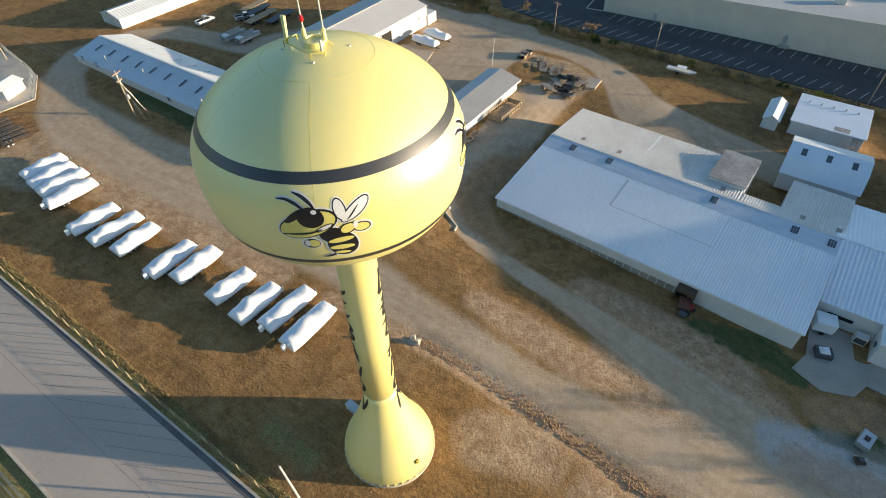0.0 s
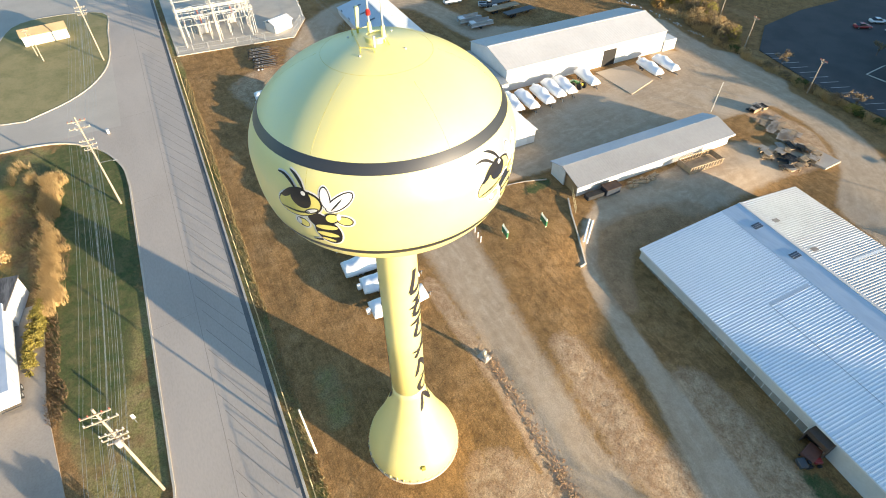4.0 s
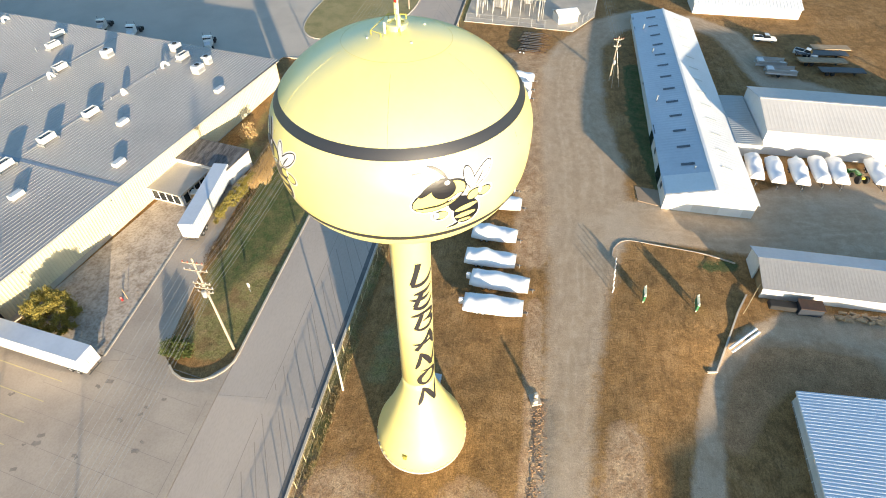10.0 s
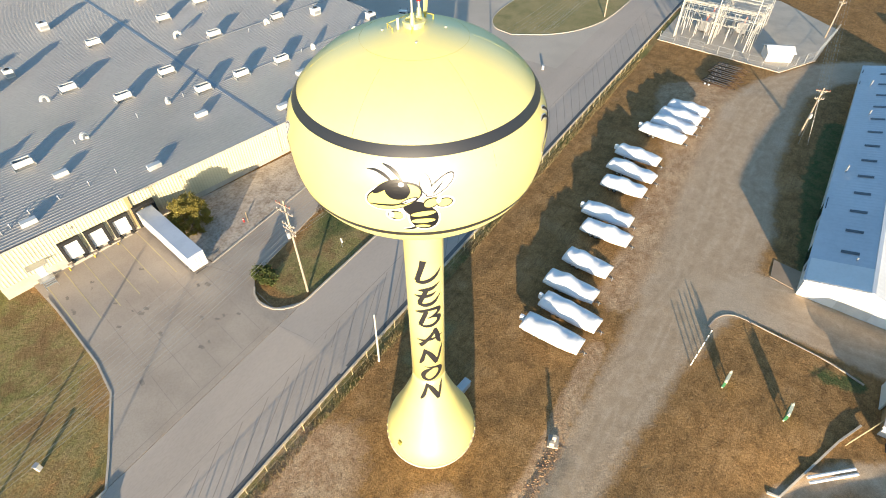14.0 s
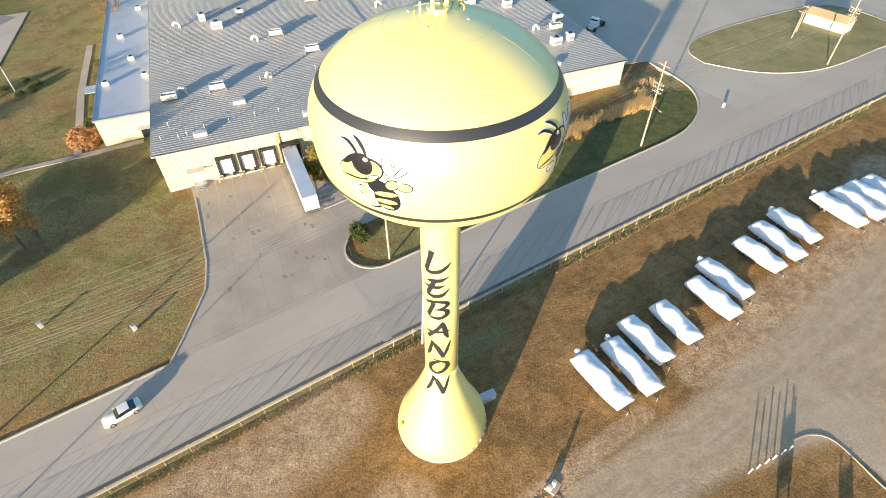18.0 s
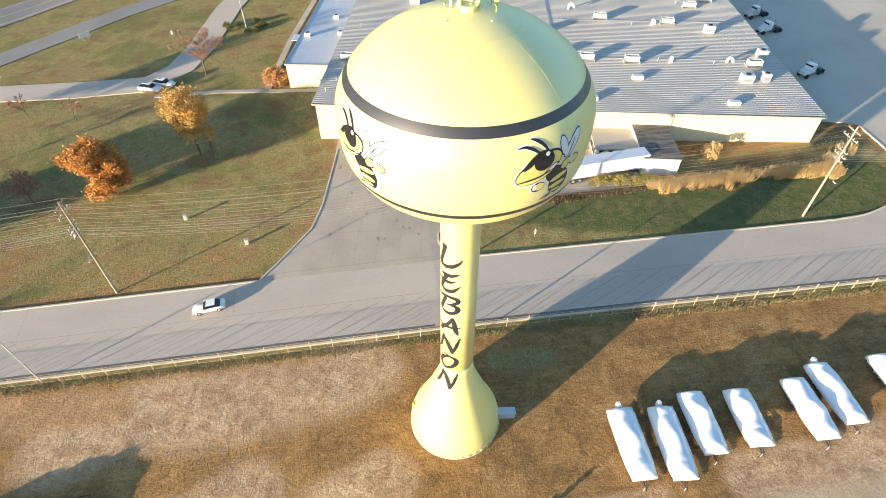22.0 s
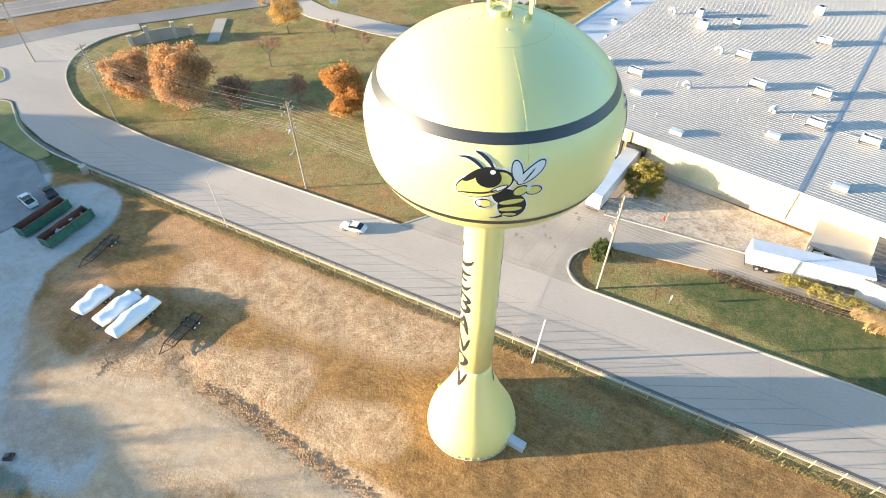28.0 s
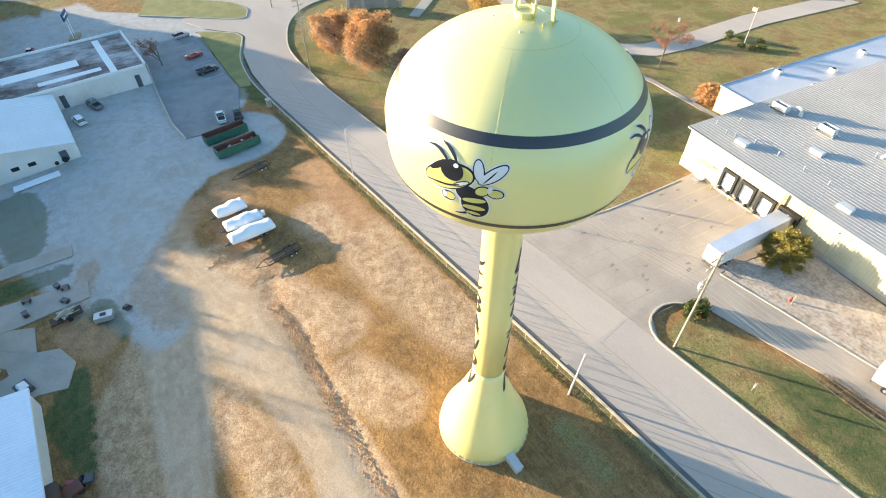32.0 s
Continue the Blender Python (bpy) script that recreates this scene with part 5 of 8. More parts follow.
part("wall_sheet", ribbed((-0.004, 118, -0.5), (0, -118, 0), (0, 0, 7.5), 0.5, 0.05), cream_wall, fa)
part("wall_sheet", ribbed((97.504, 0, 1.0), (0, 118, 0), (0, 0, 6.0), 0.5, 0.05), cream_wall, fa)
part("plinth", boxes((-0.06, -0.08, -1.8, 97.56, -0.06, 1.05)), concrete_kerb, fa, "pale base wall")
for n, (u0, u1, z0, z1) in enumerate(((-0.4, 49.5, 7.25, 7.05), (49.9, 97.9, 7.05, 7.3))):
    deck = part("roof", boxes((u0, -0.4, 6.95, u1, 118.4, 7.02)), f_roof, fa)
    part("roof_sheet", ribbed((u1, -0.4, z1), (0, 118.8, 0), (u0 - u1, 0, z0 - z1), 0.75, 0.045, 0.13), f_roof, deck, "grey standing-rib roof sheets")
part("valley_gutter", boxes((49.35, -0.4, 7.03, 50.05, 118.4, 7.12)), mat("bluish_gutter", (0.30, 0.33, 0.37), (0.22, 0.24, 0.27), 0.4, 0.3), fa, "dull metal valley gutter")
part("eave_gutter", boxes((-0.5, -0.62, 6.85, 98.0, -0.42, 7.12), bevel=0.02), f_roof, fa)
part("eave_gutter", boxes((-0.62, -0.5, 6.85, -0.42, 118, 7.2), bevel=0.02), f_roof, fa)
part("downspout", boxes((20.6, -0.35, 0.2, 21.3, -0.06, 6.85), bevel=0.03), trim_tan, fa, "wide tan downspout panel")
part("downspout", boxes((49.5, -0.22, 1.0, 49.8, -0.06, 6.85), bevel=0.02), cream_wall, fa)
# loading docks
for u in (9.2, 13.1, 16.95):
    d_ = part("dock_shelter", boxes((u, -0.55, 3.6, u + 3.2, -0.05, 4.2), (u, -0.55, 0.4, u + 0.5, -0.05, 3.6), (u + 2.7, -0.55, 0.4, u + 3.2, -0.05, 3.6), bevel=0.04), black_rubber, fa, "black padded dock shelter")
    part("dock_door", boxes((u + 0.5, -0.2, 0.5, u + 2.7, -0.06, 3.6)), new_white, d_, "white sectional dock door")
    for k in range(3):
        part("door_seam", boxes((u + 0.5, -0.215, 1.1 + 0.75 * k, u + 2.7, -0.2, 1.14 + 0.75 * k)), galv, d_)
    for du in (0.5, 2.3):
        part("bumper", boxes((u + du, -0.75, 0.0, u + du + 0.4, -0.06, 0.45), bevel=0.03), black_rubber, d_)
    part("dock_face", boxes((u - 0.3, -0.6, -1.7, u + 3.5, -0.06, 0.0)), concrete_pad, d_)
    part("guard_post", rod(bmesh.new(), (u - 0.35, -1.2, -1.6), (u - 0.35, -1.2, 0.1), 0.1, None, 10), flat("safety_yellow", (0.7, 0.5, 0.04)), d_)
d_ = part("dock_shelter", boxes((20.9, -0.9, 3.9, 24.6, -0.05, 4.5), (20.9, -0.9, 0.4, 21.4, -0.05, 3.9), (24.1, -0.9, 0.4, 24.6, -0.05, 3.9), bevel=0.04), black_rubber, fa, "dark brown dock shelter behind the trailer")
cn = part("door_canopy", boxes((4.0, -1.5, 2.75, 7.0, -0.05, 2.9), bevel=0.02), galv, fa, "corrugated canopy over the side door")
part("side_door", boxes((5.0, -0.12, -0.1, 6.1, -0.05, 2.1)), new_white, fa)
stp = part("stair", boxes(*[(4.8, -1.4 - 0.3 * k, -0.4 - 0.18 * k, 6.4, -1.1 - 0.3 * k, -0.3 - 0.18 * k) for k in range(7)], (4.4, -1.2, -0.35, 6.6, -0.05, -0.15)), galv, fa, "steel entrance steps")
for sx in (4.75, 6.45):
    bm = bmesh.new()
    for k in range(4):
        rod(bm, (sx, -1.2 - 0.6 * k, -0.3 - 0.36 * k), (sx, -1.2 - 0.6 * k, 0.75 - 0.36 * k), 0.03, None, 6)
    rod(bm, (sx, -1.2, 0.75), (sx, -3.0, -0.33), 0.03, None, 6)
    part("handrail", bm, galv, stp)
for u in (12.0, 30.0, 47.0, 75.0, 96.5):
    part("wall_lamp", boxes((u, -0.28, 5.6, u + 0.3, -0.06, 5.85), bevel=0.03), galv, fa)

# rooftop plant
vent_white = mat("white_vent_metal", (0.72, 0.71, 0.68), (0.58, 0.57, 0.54), 0.45, 0.1, 0.8, 5.0)


def long_vent():
    """A long roof ventilator: trough, dark slot and feet."""
    v = part("roof_ventilator", boxes((-1.1, -0.55, 0.35, 1.1, -0.4, 0.95), (-1.1, 0.4, 0.35, 1.1, 0.55, 0.95), (-1.1, -0.4, 0.35, -0.95, 0.4, 0.95), (0.95, -0.4, 0.35, 1.1, 0.4, 0.95), (-1.1, -0.55, 0.28, 1.1, 0.55, 0.36)), vent_white, fa, "white box ventilator with an open slot")
    part("slot", boxes((-0.94, -0.38, 0.4, 0.94, 0.38, 0.7)), black_rubber, v)
    for sx in (-1.3, 1.2):
        part("foot", boxes((sx, -0.7, 0.0, sx + 0.1, 0.7, 0.3)), galv, v)
    return v


def plant_copy(src, u, v, turn=0.0, z=7.12):
    """One more roof unit with its parts."""
    made = copy_thing(src, pose(u, v, z, 0, 0, turn))
    return made


VENTS = ((3.3, 18.8), (12.5, 19.8), (27.8, 41.8), (34.1, 30), (45.2, 34), (46.9, 21.4), (55.7, 21.3), (65.4, 20.7), (78, 41.7), (86.1, 52.3), (91.3, 56.4), (91.3, 19.9), (62, 44), (58, 62), (40, 60), (70, 66))
first = long_vent()
first.scale = (1.35, 1.2, 1.6)
first.location = (*VENTS[0], 7.12)
for u, v in VENTS[1:]:
    plant_copy(first, u, v)
LOWS = ((8.1, 3.3), (16, 12.6), (27.9, 3.3), (41.9, 13.1), (54.5, 4.1), (65.2, 13.1), (81.8, 3.4))
first = part("roof_curb", boxes((-1.15, -0.55, 0, 1.15, 0.55, 0.8), bevel=0.06), vent_white, fa, "low white curb skylight")
first.matrix_basis = pose(*LOWS[0], 7.1)
for u, v in LOWS[1:]:
    plant_copy(first, u, v, 0, 7.1)
BOXES = ((12.2, 57.7, 1.6), (15.2, 51.4, 2.6), (21.3, 57, 1.8), (86.6, 36.8, 2.2), (86.5, 73.4, 2.0), (86.6, 86, 2.2), (87.1, 12.5, 2.4), (91.2, 13.3, 1.5), (94.3, 24.2, 2.0), (60, 80, 2.2), (35, 78, 2.2))
for u, v, w in BOXES:
    un = part("roof_unit", boxes((-w / 2, -0.9, 0.25, w / 2, 0.9, 1.9), bevel=0.07), vent_white, fa, "white packaged air unit")
    un.matrix_basis = pose(u, v, 7.12)
    part("fan_guard", lathe([(0.5, 1.9), (0.5, 2.0), (0.42, 2.0), (0.1, 1.96), (0, 1.96)], 18), black_rubber, un)
    part("grille", boxes((-w / 2 + 0.15, -0.92, 0.5, w / 2 - 0.15, -0.9, 1.2)), galv, un)
    part("curb", boxes((-w / 2 + 0.1, -0.8, 0.0, w / 2 - 0.1, 0.8, 0.25)), galv, un)
bm = bmesh.new()
pts = [Vector((0, 0, 0))] + [Vector((-0.7 + 0.7 * math.cos(radians(a)), 0, 0.7 + 0.7 * math.sin(radians(a)))) for a in range(0, 200, 20)]
for p, q in zip(pts, pts[1:]):
    rod(bm, p, q, 0.36, None, 12)
goose = part("gooseneck_vent", bm, vent_white, fa, "white curved gooseneck vent", True)
GOOSE = ((6.5, 20.5), (6.7, 55.4), (23.4, 40.5), (23.5, 21), (39.7, 22), (73.9, 21), (74.2, 40.9), (86.1, 21.3), (93.2, 76.5), (55, 50))
goose.matrix_basis = pose(*GOOSE[0], 7.1)
for k, (u, v) in enumerate(GOOSE[1:]):
    plant_copy(goose, u, v, 20 * k, 7.1)
PIPES = ((1.3, 4.4), (2.7, 8.9), (3.5, 36), (4.4, 3.5), (5.8, 4.2), (8.9, 5.7), (13.4, 6.1), (18.2, 6.4), (21.2, 20.7), (22.7, 6.5), (33, 21.5), (42.9, 22.3), (69.1, 40.2), (71, 70), (71.3, 21.5), (83.1, 20.7), (83.3, 54.7))
pipe = part("vent_pipe", rod(rod(bmesh.new(), (0, 0, 0), (0, 0, 0.75), 0.1, None, 10), (0, 0, 0.75), (0, 0, 0.95), 0.2, 0.06, 10), galv, fa)
pipe.matrix_basis = pose(*PIPES[0], 7.1)
for u, v in PIPES[1:]:
    plant_copy(pipe, u, v, 0, 7.1)
for v in (20.3, 41):  # conduits across the sheets
    part("roof_conduit", rod(bmesh.new(), (51, v + 1.5, 7.3), (96, v + 1.5, 7.45), 0.05, None, 6), galv, fa)

# office wing along the west side
f2 = thing("office_wing", FM, "low cream office wing with a bluish flat roof", "building")
part("wall", boxes((-12.0, 21.5, -2.2, -0.5, 115, 4.2)), cream_wall, f2)
part("roof", boxes((-12.2, 21.3, 4.2, -0.45, 115.2, 4.4), bevel=0.03), f_roof_low, f2)
part("roof_edge", boxes((-12.3, 21.2, 4.1, -12.15, 115.3, 4.55), (-12.3, 21.2, 4.1, -0.5, 21.35, 4.55)), galv, f2)
for u, v in ((-10.3, 36.7), (-5.3, 47.9), (-2.3, 37.9), (-8, 62), (-4, 80)):
    un = part("roof_unit", boxes((-0.7, -0.6, 0, 0.7, 0.6, 0.9), bevel=0.05), vent_white, f2, "small white roof unit")
    un.matrix_basis = pose(u, v, 4.4)
    part("fan_guard", lathe([(0.4, 0.9), (0.4, 0.97), (0, 0.95)], 14), black_rubber, un)
part("doorway", boxes((-4.6, 21.4, -2.0, -2.6, 21.5, 1.0)), glass_dark, f2)
part("awning", boxes((-5.0, 20.0, 1.4, -2.2, 21.5, 1.55), bevel=0.02), galv, f2)
for k in range(14):
    w = part("window", boxes((-12.08, 25 + 6.2 * k, -0.2, -11.98, 28 + 6.2 * k, 1.6)), glass_dark, f2)
    part("frame", boxes((-12.1, 24.9 + 6.2 * k, -0.3, -12.03, 28.1 + 6.2 * k, -0.2), (-12.1, 24.9 + 6.2 * k, 1.6, -12.03, 28.1 + 6.2 * k, 1.7)), galv, w)
part("entrance_canopy", boxes((-16.0, 40, 1.6, -12.1, 43.5, 1.8), bevel=0.03), new_white, f2, "white entrance canopy")

# entrance porch on the street side
pc = thing("entrance_porch", FM, "white entrance porch with a weathered flat roof", "building")
part("wall", boxes((62.4, -11.2, 0.2, 69.0, -0.1, 4.1)), new_white, pc)
part("roof", boxes((62.2, -11.4, 4.1, 69.2, -0.1, 4.3), bevel=0.03), mat("weathered_deck", (0.06, 0.053, 0.05), (0.26, 0.24, 0.225), 0.85, 0, 0.9, 4.0, 0.0, (0.3, 1.5, 1.0)), pc, "dark weathered flat roof")
part("glazed_wall", boxes((54.6, -6.8, 0.0, 64.6, -0.1, 3.0)), new_white, pc)
part("roof", boxes((54.2, -7.2, 3.0, 64.5, -0.1, 3.25), bevel=0.03), mat("tan_membrane", (0.52, 0.47, 0.40), (0.42, 0.37, 0.31), 0.7), pc, "tan flat roof over the glazed entry")
for k in range(6):
    w = part("window", boxes((55.2 + 1.5 * k, -6.9, 0.9, 56.3 + 1.5 * k, -6.78, 2.6)), glass_dark, pc)
    part("frame", boxes((55.1 + 1.5 * k, -6.92, 0.8, 56.4 + 1.5 * k, -6.86, 0.9), (55.1 + 1.5 * k, -6.92, 2.6, 56.4 + 1.5 * k, -6.86, 2.7)), trim_tan, w)
for k in range(4):
    part("window", boxes((54.5, -6.2 + 1.5 * k, 0.9, 54.62, -5.1 + 1.5 * k, 2.6)), glass_dark, pc)
pier = thing("entry_pier", upright(-58.0, -26.8, 10), "square tan masonry entry pier", "pier")
part("shaft", boxes((-0.55, -0.55, -0.3, 0.55, 0.55, 2.6), bevel=0.04), trim_tan, pier)
part("cap", boxes((-0.7, -0.7, 2.6, 0.7, 0.7, 2.8), bevel=0.04), concrete_kerb, pier)

# western buildings
w1 = thing("flat_roof_shop", pose(0, 0, 0), "white block shop with a peeling flat roof", "building")
part("wall", boxes((100.2, 26.8, -6, 124.5, 60, -0.6)), white_metal, w1)
part("roof", boxes((100.5, 27.1, -0.6, 124.2, 59.7, -0.5)), mat("peeling_roof", (0.085, 0.045, 0.036), (0.55, 0.53, 0.51), 0.8, 0, 0.16, 0.9, 0.0, (1.0, 0.6, 1.0), 0.0, 0.7), w1, "peeling dirty white roof coating")
part("parapet", boxes((100.0, 26.5, -0.6, 100.4, 60.3, 0.0), (100.0, 26.5, -0.6, 124.8, 26.9, 0.0), (124.4, 26.5, -0.6, 124.8, 60.3, 0.0), (100.0, 59.9, -0.6, 124.8, 60.3, 0.0), bevel=0.02), new_white, w1)
part("white_patch", boxes((101.5, 33, -0.5, 123, 34.6, -0.48), (104, 36, -0.5, 106, 50, -0.48), (110, 40, -0.5, 114, 57, -0.48)), new_white, w1, "patch of white roof coating")
for k, (y, w) in enumerate(((29, 1.2), (34, 4.0), (40, 3.5), (46, 1.2))):
    part("door", boxes((100.1, y, -5.3, 100.19, y + w, -2.2)), vent_white if w > 2 else skylight_dark, w1)
w2 = gable("white_workshop", 75.5, 99.5, 48.2, 80, -1.2, -1.2, 1.6, "x", 63.5, white_metal, (new_white, new_white), "white gabled metal workshop in the yard", 0.25, 0.8, 0.06)
part("door", boxes((75.38, 50.2, -4.4, 75.49, 51.6, -2.2)), skylight_dark, w2)
part("window", boxes((75.38, 56, -3.4, 75.49, 57.4, -2.6)), glass_dark, w2)
part("window", boxes((75.38, 59, -3.4, 75.49, 60.4, -2.6)), glass_dark, w2)

# big store beyond the car park
bs = thing("big_store", pose(-53.5, 157.0, 0, 0, 0, 6.5), "huge flat-roofed cream store", "building")
part("wall", boxes((0, 0, -2, 170, 90, 7.6)), mat("store_wall", (0.66, 0.62, 0.52), (0.57, 0.53, 0.45), 0.7, 0, 0.2, 3.0), bs)
part("roof", boxes((0.3, 0.3, 7.6, 169.7, 89.7, 7.7)), mat("store_roof", (0.58, 0.56, 0.53), (0.46, 0.44, 0.42), 0.7, 0, 0.05, 1.0), bs)
part("parapet", boxes((-0.05, -0.05, 7.6, 170, 0.35, 8.2), (-0.05, -0.05, 7.6, 0.35, 90, 8.2)), mat("store_wall", (0.66, 0.62, 0.52)), bs)
for k in range(17):
    part("wall_pier", boxes((8 * k + 3, -0.12, -2, 8 * k + 3.5, -0.002, 7.5)), mat("store_wall", (0.66, 0.62, 0.52)), bs)
for k in range(9):
    un = part("roof_unit", boxes((-1.3, -0.9, 0, 1.3, 0.9, 1.4), bevel=0.06), vent_white, bs, "white packaged air unit")
    un.matrix_basis = pose(12 + 15 * k, 12 + (k % 3) * 9, 7.7)
for u in (14, 47, 88):
    part("fire_door", boxes((u, -0.1, -0.2, u + 1.1, -0.003, 2.2)), galv, bs)
    part("stair_landing", boxes((u - 0.5, -1.6, -0.6, u + 2.2, -0.05, -0.2)), concrete_pad, bs)
part("dock_wall", boxes((-5, -0.4, -2, -0.1, -0.1, 0.6), (-5, -0.4, -2, -4.7, 9, 0.6)), mat("store_wall", (0.66, 0.62, 0.52)), bs)

# little shelter on the grass island
sp = thing("pump_house", upright(-167, -21, 8), "small white pump house with a tan roof", "hut")
part("wall", boxes((-2.2, -5.2, -0.4, 2.2, 5.2, 2.6), bevel=0.03), new_white, sp)
part("roof", extrude_profile([(-2.6, 2.5), (0, 3.6), (2.6, 2.5), (2.6, 2.65), (0, 3.78), (-2.6, 2.65)], "y", -5.5, 5.5), mat("tan_shingle", (0.50, 0.36, 0.20), (0.40, 0.28, 0.15), 0.8), sp)
for y in (-3.2, 0.6):
    part("door", boxes((2.2, y, -0.1, 2.26, y + 1.6, 2.1)), vent_white, sp)

# ---- boats under shrink wrap ----
wrap = mat("shrink_wrap", (0.88, 0.88, 0.88), (0.80, 0.81, 0.83), 0.3, 0.0, 0.35, 2.5, 0.02)
hull_dark = flat("hull_dark", (0.05, 0.055, 0.065), 0.25, 0.0, 0.5)
trailer_steel = flat("trailer_steel", (0.10, 0.10, 0.105), 0.5, 0.4)


def loft(sections, closed=True):
    """A skin over rings of points."""
    bm = bmesh.new()
    rings = [[bm.verts.new(p) for p in ring] for ring in sections]
    n = len(rings[0])
    for a, b in zip(rings, rings[1:]):
        for k in range(n):
            bm.faces.new((a[k], a[(k + 1) % n], b[(k + 1) % n], b[k]))
    if closed:
        bm.faces.new(rings[0][::-1])
        bm.faces.new(rings[-1])
    bmesh.ops.recalc_face_normals(bm, faces=bm.faces)
    return bm


def covered_boat(x, y, turn, length, beam, seed, group, motor=True, peak=1.0):
    """A boat in white film on its trailer; the bow and tongue point to +y of its own frame."""
    r = random.Random(seed)
    t = thing("covered_boat", stand(x, y, turn), "boat wrapped in white shrink film on a trailer", "boat", group)
    h = length / 2
    hump = r.uniform(-0.12, 0.14)
    secs = []
    n = 23
    for k in range(n):
        f = k / (n - 1)
        yy = -h + length * f
        w = beam / 2 * (0.94 if f < 0.06 else 1.0 if f < 0.62 else max(0.84, 1 - 0.2 * ((f - 0.62) / 0.38) ** 2.0))
        base = 0.85 + 0.22 * f * f
        ridge = (2.0 + 0.5 * peak * math.exp(-(((f - 0.42 - hump) / 0.17) ** 2)) + 0.2 * peak * math.exp(-(((f - 0.85) / 0.12) ** 2)) + r.uniform(-0.04, 0.04)) if 0 < k < n - 1 else 1.5
        bowl = 0.15 * math.exp(-(((f - 0.80) / 0.09) ** 2)) + 0.10 * math.exp(-(((f - 0.16) / 0.08) ** 2)) - 0.06
        sag = 0.07 * math.sin(f * 19 + seed) * (0 < k < n - 1)
        secs.append([(-w, yy, base), (-w * 1.02, yy, base + 0.42), (-w * 0.74, yy, 0.35 * (base + 0.38) + 0.65 * ridge + sag), (-w * 0.40, yy, ridge + r.uniform(-0.03, 0.03)), (0, yy, ridge - bowl), (w * 0.40, yy, ridge + r.uniform(-0.03, 0.03)), (w * 0.74, yy, 0.35 * (base + 0.38) + 0.65 * ridge - sag), (w * 1.02, yy, base + 0.42), (w, yy, base)])
    film_ = loft(secs)
    for f in film_.faces:
        f.smooth = f.normal.z > 0.35
    part("cover", film_, wrap, t, "crumpled white shrink film")
    hull = [[(-beam * 0.47 * s, -h + 0.15 + (length - 0.5) * f, 1.0), (beam * 0.47 * s, -h + 0.15 + (length - 0.5) * f, 1.0), (beam * 0.22 * s, -h + 0.15 + (length - 0.5) * f, 0.62 + 0.3 * f * f), (-beam * 0.22 * s, -h + 0.15 + (length - 0.5) * f, 0.62 + 0.3 * f * f)] for f, s in ((0, 1), (0.5, 1), (0.75, 0.86), (0.9, 0.55), (1.0, 0.15))]
    part("hull", loft(hull), hull_dark, t)
    if motor:
        part("motor_cover", loft([[(cx, -h - 0.05 - s0, cz) for cx, cz in ((-0.32 * q, 0.75), (0.32 * q, 0.75), (0.36 * q, 1.35), (0.2 * q, 1.75 * (0.9 + 0.1 * q)), (-0.2 * q, 1.75 * (0.9 + 0.1 * q)), (-0.36 * q, 1.35))] for s0, q in ((0, 0.8), (0.3, 1.0), (0.65, 0.75))]), wrap, t, "white film over the outboard motor")
    fr = bmesh.new()
    for sx in (-0.75, 0.75):
        box(fr, sx - 0.05, -h * 0.85, 0.46, sx + 0.05, h * 0.75, 0.58)
        rod(fr, (sx, h * 0.75, 0.52), (0, h + 0.9, 0.5), 0.05, None, 6)
    for yy in (-0.8, 0.0, 0.6):
        box(fr, -1.05, h * yy - 0.05, 0.44, 1.05, h * yy + 0.05, 0.56)
    box(fr, -0.06, h * 0.7, 0.44, 0.06, h + 1.0, 0.56)
    frame_ = part("trailer_frame", fr, trailer_steel, t, "dark steel boat trailer")
    part("jack", rod(bmesh.new(), (0.16, h + 0.7, 0.02), (0.16, h + 0.7, 0.85), 0.05, None, 8), galv, frame_)
    for yy in (-h * 0.30, -h * 0.30 - 0.85):
        for sx in (-1.12, 1.12):
            wheel = part("wheel", rod(bmesh.new(), (sx - 0.11, yy, 0.34), (sx + 0.11, yy, 0.34), 0.34, None, 14), black_rubber, t)
            part("rim", rod(bmesh.new(), (sx - 0.125, yy, 0.34), (sx + 0.125, yy, 0.34), 0.19, None, 10), galv, wheel)
    for sx in (-1.12, 1.12):
        part("fender", boxes((sx - 0.16, -h * 0.30 - 1.35, 0.72, sx + 0.16, -h * 0.30 + 0.5, 0.77), bevel=0.02), trailer_steel, t)
    return t


ROW = ((-43.0, 27.0, 1, 8.6, 1.0), (-47.7, 27.5, 4, 8.8, 0.8), (-52.2, 25.6, 2, 7.9, 1.3), (-57.9, 25.7, 4, 7.3, 0.9), (-65.8, 25.5, 2, 8.0, 1.1), (-70.1, 24.0, 0, 8.3, 0.9), (-78.7, 23.5, 1, 7.7, 1.0), (-83.7, 23.1, 5, 8.8, 1.1), (-89.0, 22.4, 4, 8.2, 0.9), (-98.7, 23.9, 6, 8.8, 0.9), (-102.9, 24.7, 4, 8.6, 0.8), (-106.7, 24.8, 3, 8.2, 1.0), (-110.6, 25.3, 2, 8.0, 0.9))
for k, (x, y, turn, length, peak) in enumerate(ROW):
    covered_boat(x, y, -turn, length, 3.25, 11 + k, "wrapped boats in the field row", k in (0, 1, 5, 8, 9), peak)
for k, (x, y) in enumerate(((-83.6, 71.5), (-83.0, 75.0), (-83.2, 79.2), (-84.4, 83.0), (-84.6, 86.2), (-85.4, 93.2), (-82.6, 109.8), (-82.4, 114.6))):
    covered_boat(x, y, -90 - 5, 7.6, 2.8, 40 + k, "wrapped boats by the hall", k in (2, 6), 1.1)
